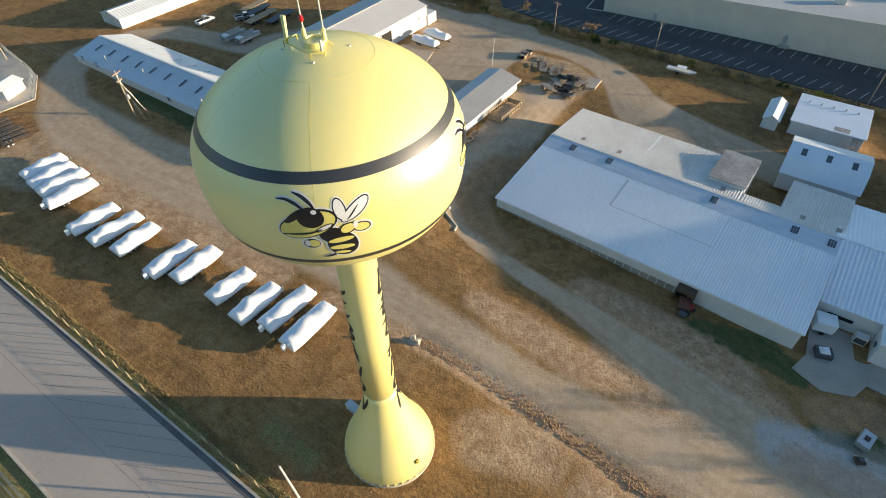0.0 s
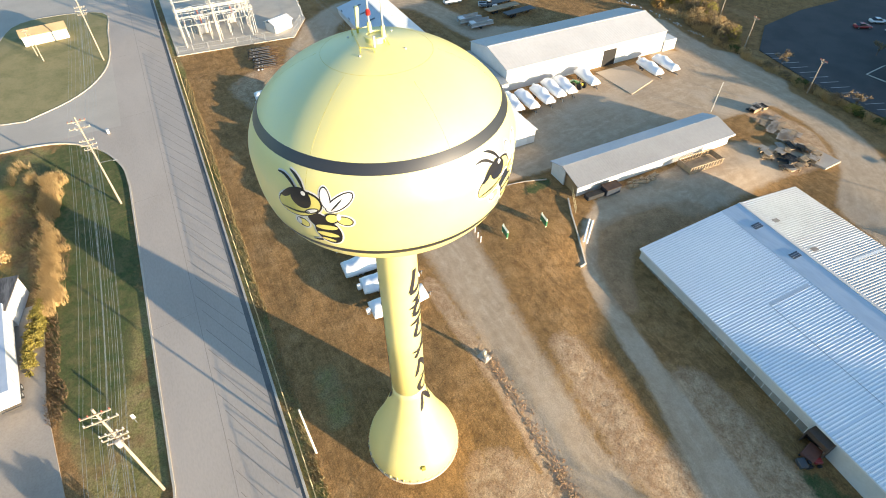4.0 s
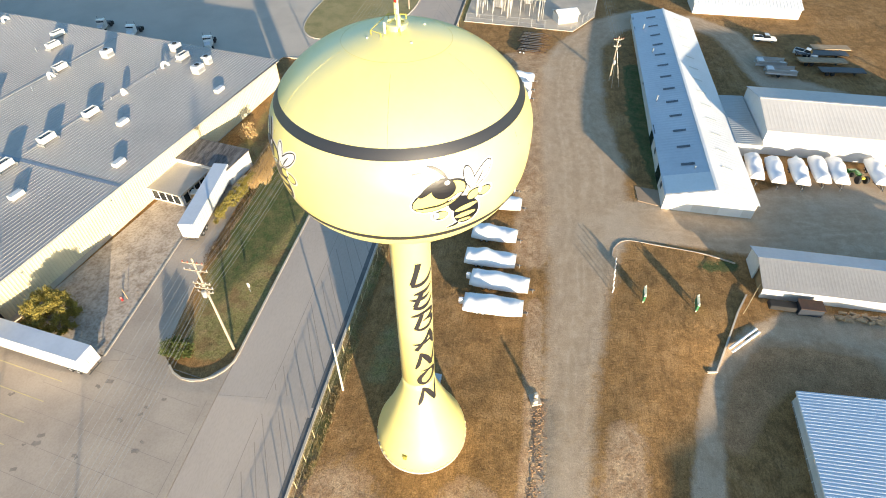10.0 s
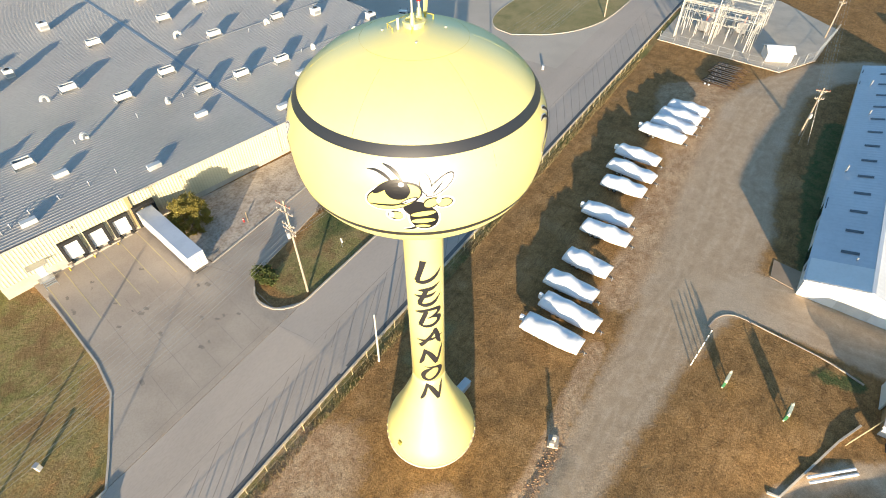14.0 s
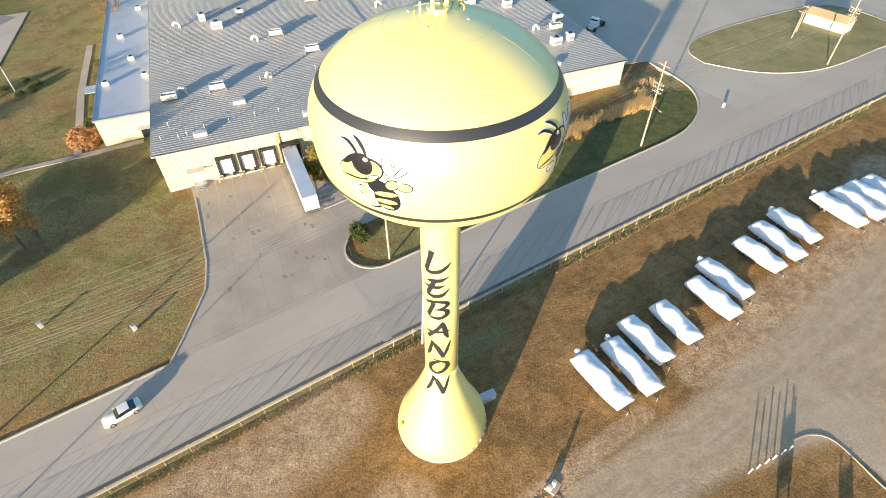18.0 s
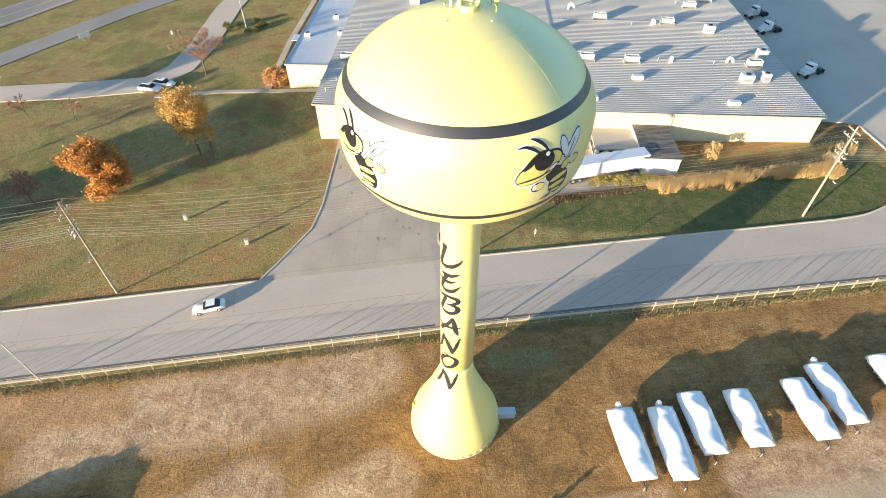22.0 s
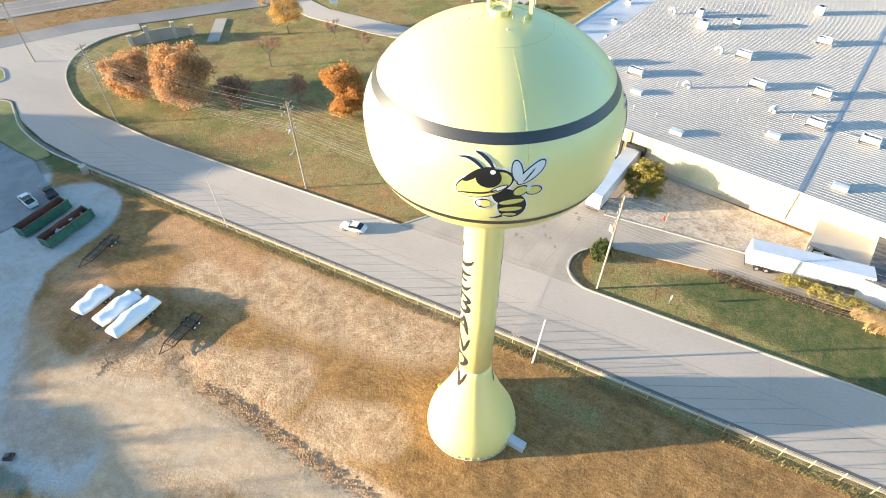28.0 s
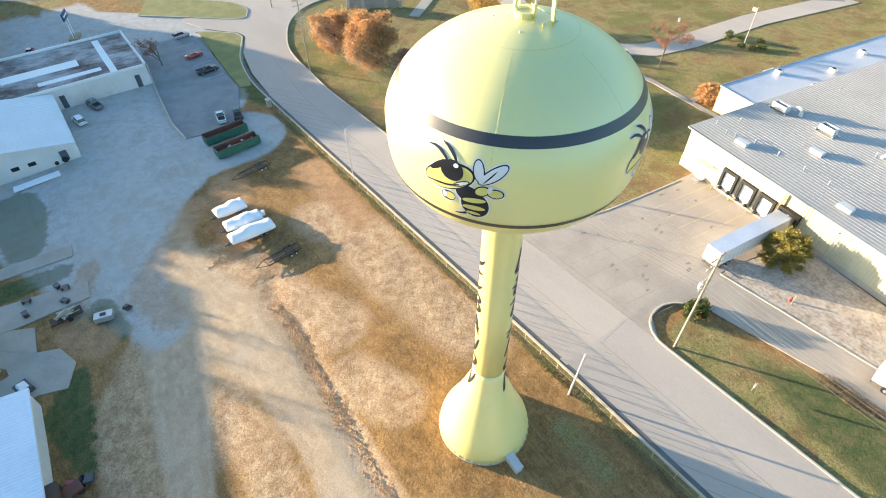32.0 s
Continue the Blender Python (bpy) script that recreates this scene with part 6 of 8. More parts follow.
for k, (x, y, turn, n) in enumerate(((36.3, 30.1, 87, 5.5), (31.4, 29.5, 82, 6.5), (27.8, 29.4, 85, 7.7))):
    covered_boat(x, y, turn - 90 + 6, n, 2.95, 60 + k, "wrapped boats in the west yard", k == 1, 0.8)

# ---- vehicles ----
tyre_b, glass_car = black_rubber, flat("car_glass", (0.015, 0.018, 0.022), 0.06, 0.0, 0.3)
chrome = flat("bright_trim", (0.6, 0.6, 0.6), 0.25, 0.8)
lamp_red, lamp_clear = flat("tail_lamp_red", (0.35, 0.01, 0.01), 0.2), flat("head_lamp_clear", (0.75, 0.75, 0.72), 0.15)


def paint(name, c):
    return mat(name, c, tuple(0.92 * v for v in c), 0.28, 0.0, 0.6, 3.0, 0.0, None, 0.0, 0.5, 0.6)


def car(x, y, turn, style, body_paint, label, group=""):
    """A road vehicle; its nose points to +x of its own frame. style: sedan, suv or pickup."""
    t = thing({"sedan": "car", "suv": "car", "pickup": "pickup_truck"}[style], stand(x, y, turn, 0.03), label, {"sedan": "car", "suv": "car", "pickup": "pickup truck"}[style], group)
    L, W, belt, roof = {"sedan": (4.7, 1.82, 0.92, 1.42), "suv": (4.8, 1.92, 1.08, 1.78), "pickup": (5.6, 1.95, 1.10, 1.82)}[style]
    h, w = L / 2, W / 2
    secs = []
    for f, s, lo, hi in ((-1.0, 0.80, 0.42, belt - 0.16), (-0.97, 0.92, 0.30, belt - 0.04), (-0.6, 1.0, 0.26, belt), (0.3, 1.0, 0.26, belt), (0.55, 1.0, 0.26, belt - 0.05), (0.88, 0.94, 0.28, belt - 0.16), (1.0, 0.76, 0.40, belt - 0.30)):
        secs.append([(h * f, -w * s * 0.94, lo), (h * f, w * s * 0.94, lo), (h * f, w * s, (lo + hi) / 2), (h * f, w * s * 0.93, hi), (h * f, -w * s * 0.93, hi), (h * f, -w * s, (lo + hi) / 2)])
    part("body", loft(secs), body_paint, t, "", True)
    c0, c1, r0, r1 = {"sedan": (-0.74, 0.36, -0.42, 0.06), "suv": (-0.95, 0.36, -0.86, 0.12), "pickup": (-0.16, 0.46, -0.08, 0.24)}[style]
    part("cabin_glass", loft([[(h * c0, -w * 0.86, belt - 0.03), (h * c1, -w * 0.86, belt - 0.05), (h * c1, w * 0.86, belt - 0.05), (h * c0, w * 0.86, belt - 0.03)], [(h * r0, -w * 0.70, roof - 0.04), (h * r1, -w * 0.70, roof - 0.04), (h * r1, w * 0.70, roof - 0.04), (h * r0, w * 0.70, roof - 0.04)]]), glass_car, t, "dark car glass")
    part("roof", boxes((h * r0 - 0.08, -w * 0.72, roof - 0.06, h * r1 + 0.08, w * 0.72, roof), bevel=0.025), body_paint, t)
    if style == "pickup":
        part("bed", boxes((-h * 0.95, -w * 0.78, belt - 0.02, -h * 0.22, w * 0.78, belt + 0.012)), flat("bed_liner", (0.02, 0.02, 0.022), 0.8), t, "black bed liner")
        for sy in (-1, 1):
            part("bed_rail", boxes((-h * 0.97, sy * w * 0.86 - 0.07, belt - 0.05, -h * 0.18, sy * w * 0.86 + 0.07, belt + 0.10), bevel=0.02), body_paint, t)
        part("tailgate", boxes((-h * 0.99, -w * 0.86, belt - 0.2, -h * 0.96, w * 0.86, belt + 0.1)), body_paint, t)
    for fx in (-0.60, 0.62):
        for sy in (-1, 1):
            wh_ = part("wheel", rod(bmesh.new(), (h * fx, sy * (w - 0.22), 0.33), (h * fx, sy * (w + 0.01), 0.33), 0.33, None, 16), tyre_b, t)
            part("rim", rod(bmesh.new(), (h * fx, sy * (w - 0.04), 0.33), (h * fx, sy * (w + 0.02), 0.33), 0.20, None, 10), galv, wh_)
    for sy in (-1, 1):
        part("headlight", boxes((h * 0.93, sy * w * 0.62 - 0.16, belt - 0.36, h * 0.985, sy * w * 0.62 + 0.16, belt - 0.24), bevel=0.02), lamp_clear, t)
        part("tail_lamp", boxes((-h * 1.0, sy * w * 0.66 - 0.12, belt - 0.28, -h * 0.96, sy * w * 0.66 + 0.12, belt - 0.12), bevel=0.02), lamp_red, t)
        part("mirror", boxes((h * 0.24, sy * (w + 0.08) - 0.09, belt + 0.02, h * 0.30, sy * (w + 0.08) + 0.09, belt + 0.16), bevel=0.02), body_paint, t)
    part("bumper", boxes((h * 0.96, -w * 0.7, 0.34, h * 1.01, w * 0.7, 0.5), bevel=0.02), chrome if style == "pickup" else body_paint, t)
    return t


car_white, car_silver, car_red, car_black = paint("white_car_paint", (0.78, 0.78, 0.77)), paint("silver_car_paint", (0.42, 0.43, 0.44)), paint("red_car_paint", (0.35, 0.03, 0.03)), paint("black_car_paint", (0.025, 0.027, 0.03))
car(10.6, -1.9, 8, "sedan", car_white, "white sedan driving along the concrete street")
car(122.9, 12.2, -78, "suv", car_silver, "silver estate car parked on the lot")
car(108.2, 13.4, -80, "sedan", car_red, "dark red sedan parked on the lot")
car(97.4, 13.5, -85, "pickup", car_black, "black pickup truck parked on the lot")
car(71.2, 19.4, -10, "pickup", car_white, "white pickup truck parked beside the skips")
car(70.2, 15.8, -15, "pickup", car_black, "black pickup truck parked beside the skips")
car(91.1, 45.6, 10, "suv", car_white, "white car with dark glass beside the workshop")
car(96.6, 41.2, 15, "pickup", paint("grey_truck_paint", (0.16, 0.17, 0.19)), "grey flatbed truck backed to the shop")
car(34.8, -75.2, 160, "pickup", car_white, "white pickup truck standing on the drive")
car(37.6, -73.6, 160, "pickup", paint("bright_white_paint", (0.8, 0.8, 0.8)), "white work pickup standing on the drive")
for k, (x, y) in enumerate(((133, 36), (135, 44), (137.5, 49), (130, 29))):
    car(x, y, 160, "sedan", (car_white, car_silver, car_red, car_black)[k], "car parked in front of the shop", "cars before the shop")
for k, (x, y) in enumerate(((-76, 179.8), (-76.3, 186.9), (-70.2, 185), (-60, 182.8))):
    car(x, y, 60, "sedan", (car_red, car_white, car_white, car_black)[k], "car parked in the store car park", "cars in the store car park")


def semi_tractor(x, y, turn, colour, label):
    """A road tractor without its trailer; nose to +x."""
    t = thing("road_tractor", stand(x, y, turn), label, "truck", "road tractors in the north lot")
    part("cab", loft([[(0.4, -1.1, 1.0), (0.4, 1.1, 1.0), (0.4, 1.1, 2.9), (0.4, -1.1, 2.9)], [(1.4, -1.1, 1.0), (1.4, 1.1, 1.0), (1.4, 1.05, 3.0), (1.4, -1.05, 3.0)], [(2.0, -1.05, 1.0), (2.0, 1.05, 1.0), (2.0, 0.9, 1.95), (2.0, -0.9, 1.95)]]), colour, t)
    part("bonnet", loft([[(2.0, -0.95, 0.8), (2.0, 0.95, 0.8), (2.0, 0.8, 1.9), (2.0, -0.8, 1.9)], [(3.4, -0.85, 0.8), (3.4, 0.85, 0.8), (3.4, 0.6, 1.6), (3.4, -0.6, 1.6)]]), colour, t)
    part("windscreen", boxes((1.5, -0.95, 2.0, 1.75, 0.95, 2.7)), glass_car, t)
    part("chassis", boxes((-3.2, -0.5, 0.7, 3.2, 0.5, 0.95)), trailer_steel, t)
    part("fifth_wheel", lathe([(0.5, 0.95), (0.5, 1.12), (0, 1.14)], 14), trailer_steel, t).location = (-2.0, 0, 0)
    for wx in (-2.7, -1.5, 2.6):
        for sy in (-1, 1):
            part("wheel", rod(bmesh.new(), (wx, sy * 0.75, 0.5), (wx, sy * 1.2, 0.5), 0.5, None, 14), tyre_b, t)
    for sy in (-1, 1):
        part("exhaust", rod(bmesh.new(), (0.25, sy * 1.0, 1.0), (0.25, sy * 1.0, 3.5), 0.09, None, 8), chrome, t)
    return t


semi_tractor(-116.5, -54, 20, car_white, "white road tractor parked beside the factory")
semi_tractor(-121.5, -87, 15, paint("dusty_truck_paint", (0.62, 0.58, 0.54)), "dusty pale road tractor parked beside the factory")
semi_tractor(-119.5, -77, 10, car_white, "white road tractor parked beside the factory")


def box_trailer(m, label):
    """A long white box semi-trailer; its rear doors face +y of its own frame."""
    t = thing("semi_trailer", m, label, "trailer", "white box trailers at the factory")
    part("box", boxes((-1.3, -8.1, 1.15, 1.3, 8.1, 4.0), bevel=0.03), mat("trailer_white", (0.76, 0.77, 0.78), (0.68, 0.69, 0.71), 0.35, 0.0, 0.2, 3.0), t)
    part("roof", boxes((-1.28, -8.05, 4.0, 1.28, 8.05, 4.03)), mat("trailer_roof", (0.58, 0.62, 0.68), (0.5, 0.54, 0.6), 0.35, 0.1, 0.3, 2.0), t, "pale blue-grey sheet roof")
    for sx in (-0.65, 0.65):
        d_ = part("rear_door", boxes((sx - 0.6, 8.1, 1.3, sx + 0.6, 8.16, 3.9), bevel=0.02), new_white, t)
        part("lock_rod", rod(bmesh.new(), (sx * 0.5, 8.2, 1.35), (sx * 0.5, 8.2, 3.85), 0.025, None, 6), chrome, d_)
    for k in range(16):
        for sx in (-1, 1):
            part("side_post", boxes((sx * 1.3 - 0.012, -7.8 + 1.03 * k, 1.2, sx * 1.3 + 0.012, -7.74 + 1.03 * k, 3.95)), galv, t)
    part("chassis", boxes((-0.55, -7.5, 0.85, -0.4, 7.6, 1.15), (0.4, -7.5, 0.85, 0.55, 7.6, 1.15)), trailer_steel, t)
    for yy in (5.0, 6.3):
        for sx in (-0.95, 0.95):
            w_ = part("wheel", rod(bmesh.new(), (sx - 0.28, yy, 0.5), (sx + 0.28, yy, 0.5), 0.5, None, 16), tyre_b, t)
            part("rim", rod(bmesh.new(), (sx - 0.3, yy, 0.5), (sx + 0.3, yy, 0.5), 0.25, None, 10), galv, w_)
    for sx in (-0.8, 0.8):
        part("landing_leg", boxes((sx - 0.06, -4.6, 0.02, sx + 0.06, -4.48, 1.15)), trailer_steel, t)
    part("rear_bar", boxes((-1.1, 8.0, 0.5, 1.1, 8.1, 0.62), (-0.7, 8.0, 0.6, -0.6, 8.1, 1.15), (0.6, 8.0, 0.6, 0.7, 8.1, 1.15)), trailer_steel, t)
    return t


box_trailer(stand(-25.2, -32.0, -7.5), "white box semi-trailer backed to the factory dock")
box_trailer(stand(-56.8, -24.0, -84), "white box semi-trailer parked beside the porch")

# ---- poles and wires ----
pole_wood = mat("weathered_pole_wood", (0.42, 0.35, 0.27), (0.28, 0.22, 0.16), 0.85, 0, 0.5, 5.0, 0.01, (1, 1, 0.1))
wire_mat = flat("aluminium_wire", (0.42, 0.42, 0.41), 0.4, 0.5)
insul = flat("grey_insulator", (0.45, 0.44, 0.43), 0.3)
insul_red = flat("brown_insulator", (0.35, 0.10, 0.06), 0.3)


def utility_pole(x, y, top, arms, turn=0.0, transformer=False, lamp=0, label="weathered wooden utility pole with cross-arms", r=0.19):
    """arms: (height below the top, half length). The arms lie along y of the pole's frame. Returns wire points by arm."""
    base = gz(x)
    h = top - base
    t = thing("utility_pole", upright(x, y, turn), label, "utility pole")
    part("pole", rod(bmesh.new(), (0, 0, -0.4), (0, 0, h), r, r * 0.62, 12), pole_wood, t)
    ends = []
    for drop, half in arms:
        z = h - drop
        a = part("cross_arm", boxes((0.10, -half, z - 0.07, 0.24, half, z + 0.07), bevel=0.01), pole_wood, t)
        for sy in (-1, 1):
            part("brace", rod(bmesh.new(), (0.12, sy * half * 0.55, z - 0.05), (0.12, 0, z - 0.75), 0.025, None, 5), galv, t)
        for f in (-0.94, -0.45, 0.45, 0.94):
            part("insulator", lathe([(0.05, z + 0.07), (0.09, z + 0.15), (0.05, z + 0.2), (0.085, z + 0.27), (0.03, z + 0.33)], 8), insul_red if drop < 1.6 else insul, a).location = (0.17, f * half, 0)
            ends.append((drop, f, Matrix.Translation((x, y, base)) @ Matrix.Rotation(radians(turn), 4, "Z") @ Vector((0.17, f * half, z + 0.3))))
    if transformer:
        z = h - 6.2
        part("transformer", lathe([(0.28, z), (0.30, z + 0.1), (0.30, z + 0.85), (0.2, z + 0.95), (0, z + 0.97)], 16), insul, t, "grey can transformer").location = (0.5, 0, 0)
    if lamp:
        z = h * 0.5
        arm = part("lamp_arm", rod(rod(bmesh.new(), (0, 0, z), (0.9 * lamp, 2.0, z + 0.5), 0.04, None, 6), (0.9 * lamp, 2.0, z + 0.5), (1.2 * lamp, 2.6, z + 0.5), 0.04, None, 6), galv, t)
        part("lamp_head", boxes((1.1 * lamp - 0.12, 2.3, z + 0.42, 1.1 * lamp + 0.12, 2.95, z + 0.54), bevel=0.03), insul, arm)
    return ends


ARMS = ((0.7, 1.3), (1.9, 1.5), (4.2, 1.1), (5.0, 1.2), (5.8, 1.0))
LINE = [utility_pole(-147, -8.2, 19.5, ARMS, 0, False, 0, "tall wooden power pole by the substation"), utility_pole(-86.5, -8.3, 18.4, ARMS, 0, False, 1), utility_pole(-30.4, -7.5, 17.8, ARMS, 0, True, 0), utility_pole(26.0, -7.7, 15.8, ARMS, 0, True, -1), utility_pole(81.2, -7.9, 13.6, ARMS, 6, False, 0), utility_pole(128, -18, 11.5, ARMS, 30)]


def wire(bm, a, b, sag, r=0.013, n=12):
    pts = [a.lerp(b, k / n) - Vector((0, 0, sag * 4 * (k / n) * (1 - k / n))) for k in range(n + 1)]
    tube(bm, pts, r, 3)


for a, b in zip(LINE, LINE[1:]):
    t = thing("power_line", pose(0, 0, 0), "span of thin sagging power wires", "power line", "wire spans along the street")
    for (da, fa_, pa_), (db, fb_, pb_) in zip(a, b):
        if da in (0.7, 4.2) and abs(fa_) < 0.5:
            continue
        bm = bmesh.new()
        wire(bm, pa_, pb_, 1.1 + 0.12 * da)
        part("wire", bm, wire_mat, t)
P_N = utility_pole(-114.3, 46.5, 12.1, ((0.6, 1.2), (2.2, 0.8)), 20, True, 0, "wooden power pole with guy wires in the gravel yard")
P_S = utility_pole(-165, 44, 13.5, ((0.6, 1.2), (2.2, 0.8)), 20, False, 0, "wooden power pole behind the substation")
t = thing("power_line", pose(0, 0, 0), "span of thin sagging power wires", "power line")
for (da, fa_, pa_), (db, fb_, pb_) in zip(P_N, P_S):
    bm = bmesh.new()
    wire(bm, pa_, pb_, 0.8)
    part("wire", bm, wire_mat, t)
for dx, dy in ((3.2, 0.4), (2.6, 2.0)):
    g_ = thing("guy_wire", pose(0, 0, 0), "steel guy wire staying the yard pole", "cable")
    bm = bmesh.new()
    wire(bm, Vector((-114.3, 46.5, 10)), Vector((-114.3 + dx, 46.5 + dy, gz(-112))), 0.0, 0.02, 4)
    part("wire", bm, wire_mat, g_)
for x, y, top in ((-58.7, 135.7, 8.6), (-32.4, 140.3, 7.8), (15.5, 143.4, 8.5), (-81, 140, 9.5), (-100.2, 152, 10), (-157, -23, 9.5), (-153, -21.5, 9.5)):
    utility_pole(x, y, top, ((0.5, 1.0),), 80 if y > 100 else 10, False, 0, "weathered wooden pole beside the lot", 0.15)


def light_pole(x, y, h, lean, label, arm=True, r=0.11):
    t = thing("light_pole", upright(x, y), label, "pole")
    part("shaft", rod(bmesh.new(), (0, 0, -0.3), (lean[0], lean[1], h), r, r * 0.7, 10), mat("pale_pole", (0.62, 0.59, 0.52), (0.5, 0.47, 0.41), 0.6, 0.0, 0.5, 5.0), t)
    if arm:
        part("lamp_arm", rod(bmesh.new(), (lean[0], lean[1], h), (lean[0] + 0.2, lean[1] - 1.6, h + 0.25), 0.04, None, 6), galv, t)
        part("lamp_head", boxes((lean[0] + 0.08, lean[1] - 2.1, h + 0.18, lean[0] + 0.32, lean[1] - 1.5, h + 0.3), bevel=0.03), insul, t)
    return t


light_pole(-26.8, 9.3, 9.4, (-0.5, -0.15), "pale leaning pole beside the fence", False, 0.15)
light_pole(31.3, 7.5, 11.2, (0.3, 0.2), "slim pale street lamp pole", True, 0.1)
light_pole(-62.5, 109.6, 7.0, (0.2, 0.2), "slim pole behind the shed", False, 0.1)
fl = thing("flagpole", upright(19.5, -106.0), "white flagpole with a small flag", "flagpole")
part("shaft", rod(bmesh.new(), (0, 0, -0.2), (0, 0, 9.5), 0.07, 0.04, 10), new_white, fl)
part("flag", boxes((0.05, -0.01, 8.2, 1.3, 0.01, 9.2)), flat("flag_cloth", (0.5, 0.3, 0.3)), fl)

# ---- fence along the street ----
fence = thing("fence", pose(0, 0, 0), "chain-link fence with tan posts and top rail along the street", "fence")
tan_post = mat("tan_fence_post", (0.62, 0.50, 0.28), (0.50, 0.39, 0.21), 0.7, 0.0, 0.8, 6.0)
FY, FX0, FX1 = 7.75, -136.0, 69.0
post = part("post", rod(bmesh.new(), (0, 0, -0.3), (0, 0, 1.85), 0.05, None, 6), tan_post, fence)
n_post = int((FX1 - FX0) / 3.05)
post.matrix_basis = pose(FX0, FY, gz(FX0))
for k in range(1, n_post + 1):
    x = FX0 + 3.05 * k
    again(post, fence, pose(x, FY, gz(x)))
for h in (1.75, 0.12):
    bm = bmesh.new()
    for a, b in zip((FX0, -23.23), (-23.23, FX1)):
        rod(bm, (a, FY, gz(a) + h), (b, FY, gz(b) + h), 0.018, None, 5)
    part("rail", bm, tan_post, fence)
verts, faces = [], []
for k in range(int((FX1 - FX0) / 0.2)):
    x = FX0 + 0.2 * k
    for d_ in (-1, 1):
        a0, a1 = (x, gz(x) + 0.1), (x + d_ * 1.65, gz(x) + 1.75)
        n0 = len(verts)
        verts += [(a0[0] - 0.006, FY - 0.008 * d_, a0[1]), (a0[0] + 0.006, FY - 0.008 * d_, a0[1]), (a1[0] + 0.006, FY - 0.008 * d_, a1[1]), (a1[0] - 0.006, FY - 0.008 * d_, a1[1])]
        faces.append((n0, n0 + 1, n0 + 2, n0 + 3))
me = bpy.data.meshes.new("wire_mesh")
me.from_pydata(verts, [], faces)
me.materials.append(mat("fence_wire_dead_vine", (0.42, 0.33, 0.19), (0.33, 0.26, 0.15), 0.8))
mesh_ = new("wire_mesh", me)
mesh_.parent = fence
tagged(mesh_, "woven wire mesh with dead vines", "", "", "stuff")
wp = thing("gate_pier", upright(70.0, 8.2), "grey stone gate pier with a cap", "pier")
part("shaft", boxes((-0.5, -0.5, -0.3, 0.5, 0.5, 1.7), bevel=0.04), concrete_pad, wp)
part("cap", boxes((-0.62, -0.62, 1.7, 0.62, 0.62, 1.88), bevel=0.04), concrete_kerb, wp)

# ---- substation ----
sub_steel = mat("substation_steel", (0.62, 0.60, 0.54), (0.50, 0.48, 0.43), 0.45, 0.3, 0.5, 5.0)
su = thing("substation", upright(-156, 21), "steel lattice substation with insulators and transformers", "substation")
for ix in range(4):
    for iy in range(3):
        x, y = -9 + 6.4 * ix, -9.5 + 9.0 * iy
        h = 9.5 if (ix + iy) % 2 == 0 else 7.5
        bm = bmesh.new()
        for sx, sy in ((-0.28, -0.28), (0.28, -0.28), (0.28, 0.28), (-0.28, 0.28)):
            rod(bm, (x + sx, y + sy, 0), (x + sx * 0.5, y + sy * 0.5, h), 0.05, None, 4)
        for k in range(8):
            z0, z1 = h * k / 8, h * (k + 1) / 8
            s0, s1 = 0.28 - 0.14 * k / 8, 0.28 - 0.14 * (k + 1) / 8
            rod(bm, (x - s0, y - s0, z0), (x + s1, y - s1, z1), 0.03, None, 4)
            rod(bm, (x - s0, y + s0, z0), (x + s1, y + s1, z1), 0.03, None, 4)
        part("lattice_post", bm, sub_steel, su)
for z in (5.2, 7.3, 9.2):
    for iy in range(3):
        y = -9.5 + 9.0 * iy
        bm = bmesh.new()
        for sy in (-0.2, 0.2):
            rod(bm, (-9.5, y + sy, z), (10.7, y + sy, z), 0.06, None, 4)
        for k in range(20):
            rod(bm, (-9.5 + k, y - 0.2, z), (-8.5 + k, y + 0.2, z), 0.025, None, 4)
        part("beam", bm, sub_steel, su)
    for ix in range(4):
        x = -9 + 6.4 * ix
        bm = bmesh.new()
        for sx in (-0.2, 0.2):
            rod(bm, (x + sx, -10, z - 0.4), (x + sx, 9, z - 0.4), 0.055, None, 4)
        part("beam", bm, sub_steel, su)
rng = random.Random(8)
ins = part("insulator_stack", lathe([(0.07, 0), (0.14, 0.1), (0.07, 0.2), (0.14, 0.3), (0.07, 0.4), (0.14, 0.5), (0.07, 0.6), (0.14, 0.7), (0.05, 0.85)], 8), insul, su)
ins.matrix_basis = pose(-8, -9.5, 5.3)
for k in range(60):
    again(ins, su, pose(-9 + rng.uniform(0, 19), -9.5 + 9.0 * rng.randrange(3) + rng.choice((-0.2, 0.2)), rng.choice((5.3, 7.4)), rng.choice((0, 180)), 0, 0))
for k in range(9):
    bm = rod(bmesh.new(), (-9 + 2.3 * k, -10, 6.1), (-9 + 2.3 * k, 9, 6.1), 0.05, None, 5)
    part("bus_bar", bm, galv, su)
for x, y in ((-4, -4), (3, -4), (-1, 4.5)):
    tr = part("transformer", boxes((x - 1.5, y - 1.1, 0.2, x + 1.5, y + 1.1, 2.8), bevel=0.08), insul, su, "grey oil transformer")
    for k in range(7):
        part("fin", boxes((x - 1.3 + 0.4 * k, y - 1.5, 0.5, x - 1.2 + 0.4 * k, y - 1.1, 2.4)), insul, tr)
    for k in range(3):
        part("bushing", lathe([(0.12, 2.8), (0.2, 3.0), (0.1, 3.2), (0.18, 3.4), (0.08, 3.9)], 8), insul_red, tr).location = (x - 0.8 + 0.8 * k, y, 0)
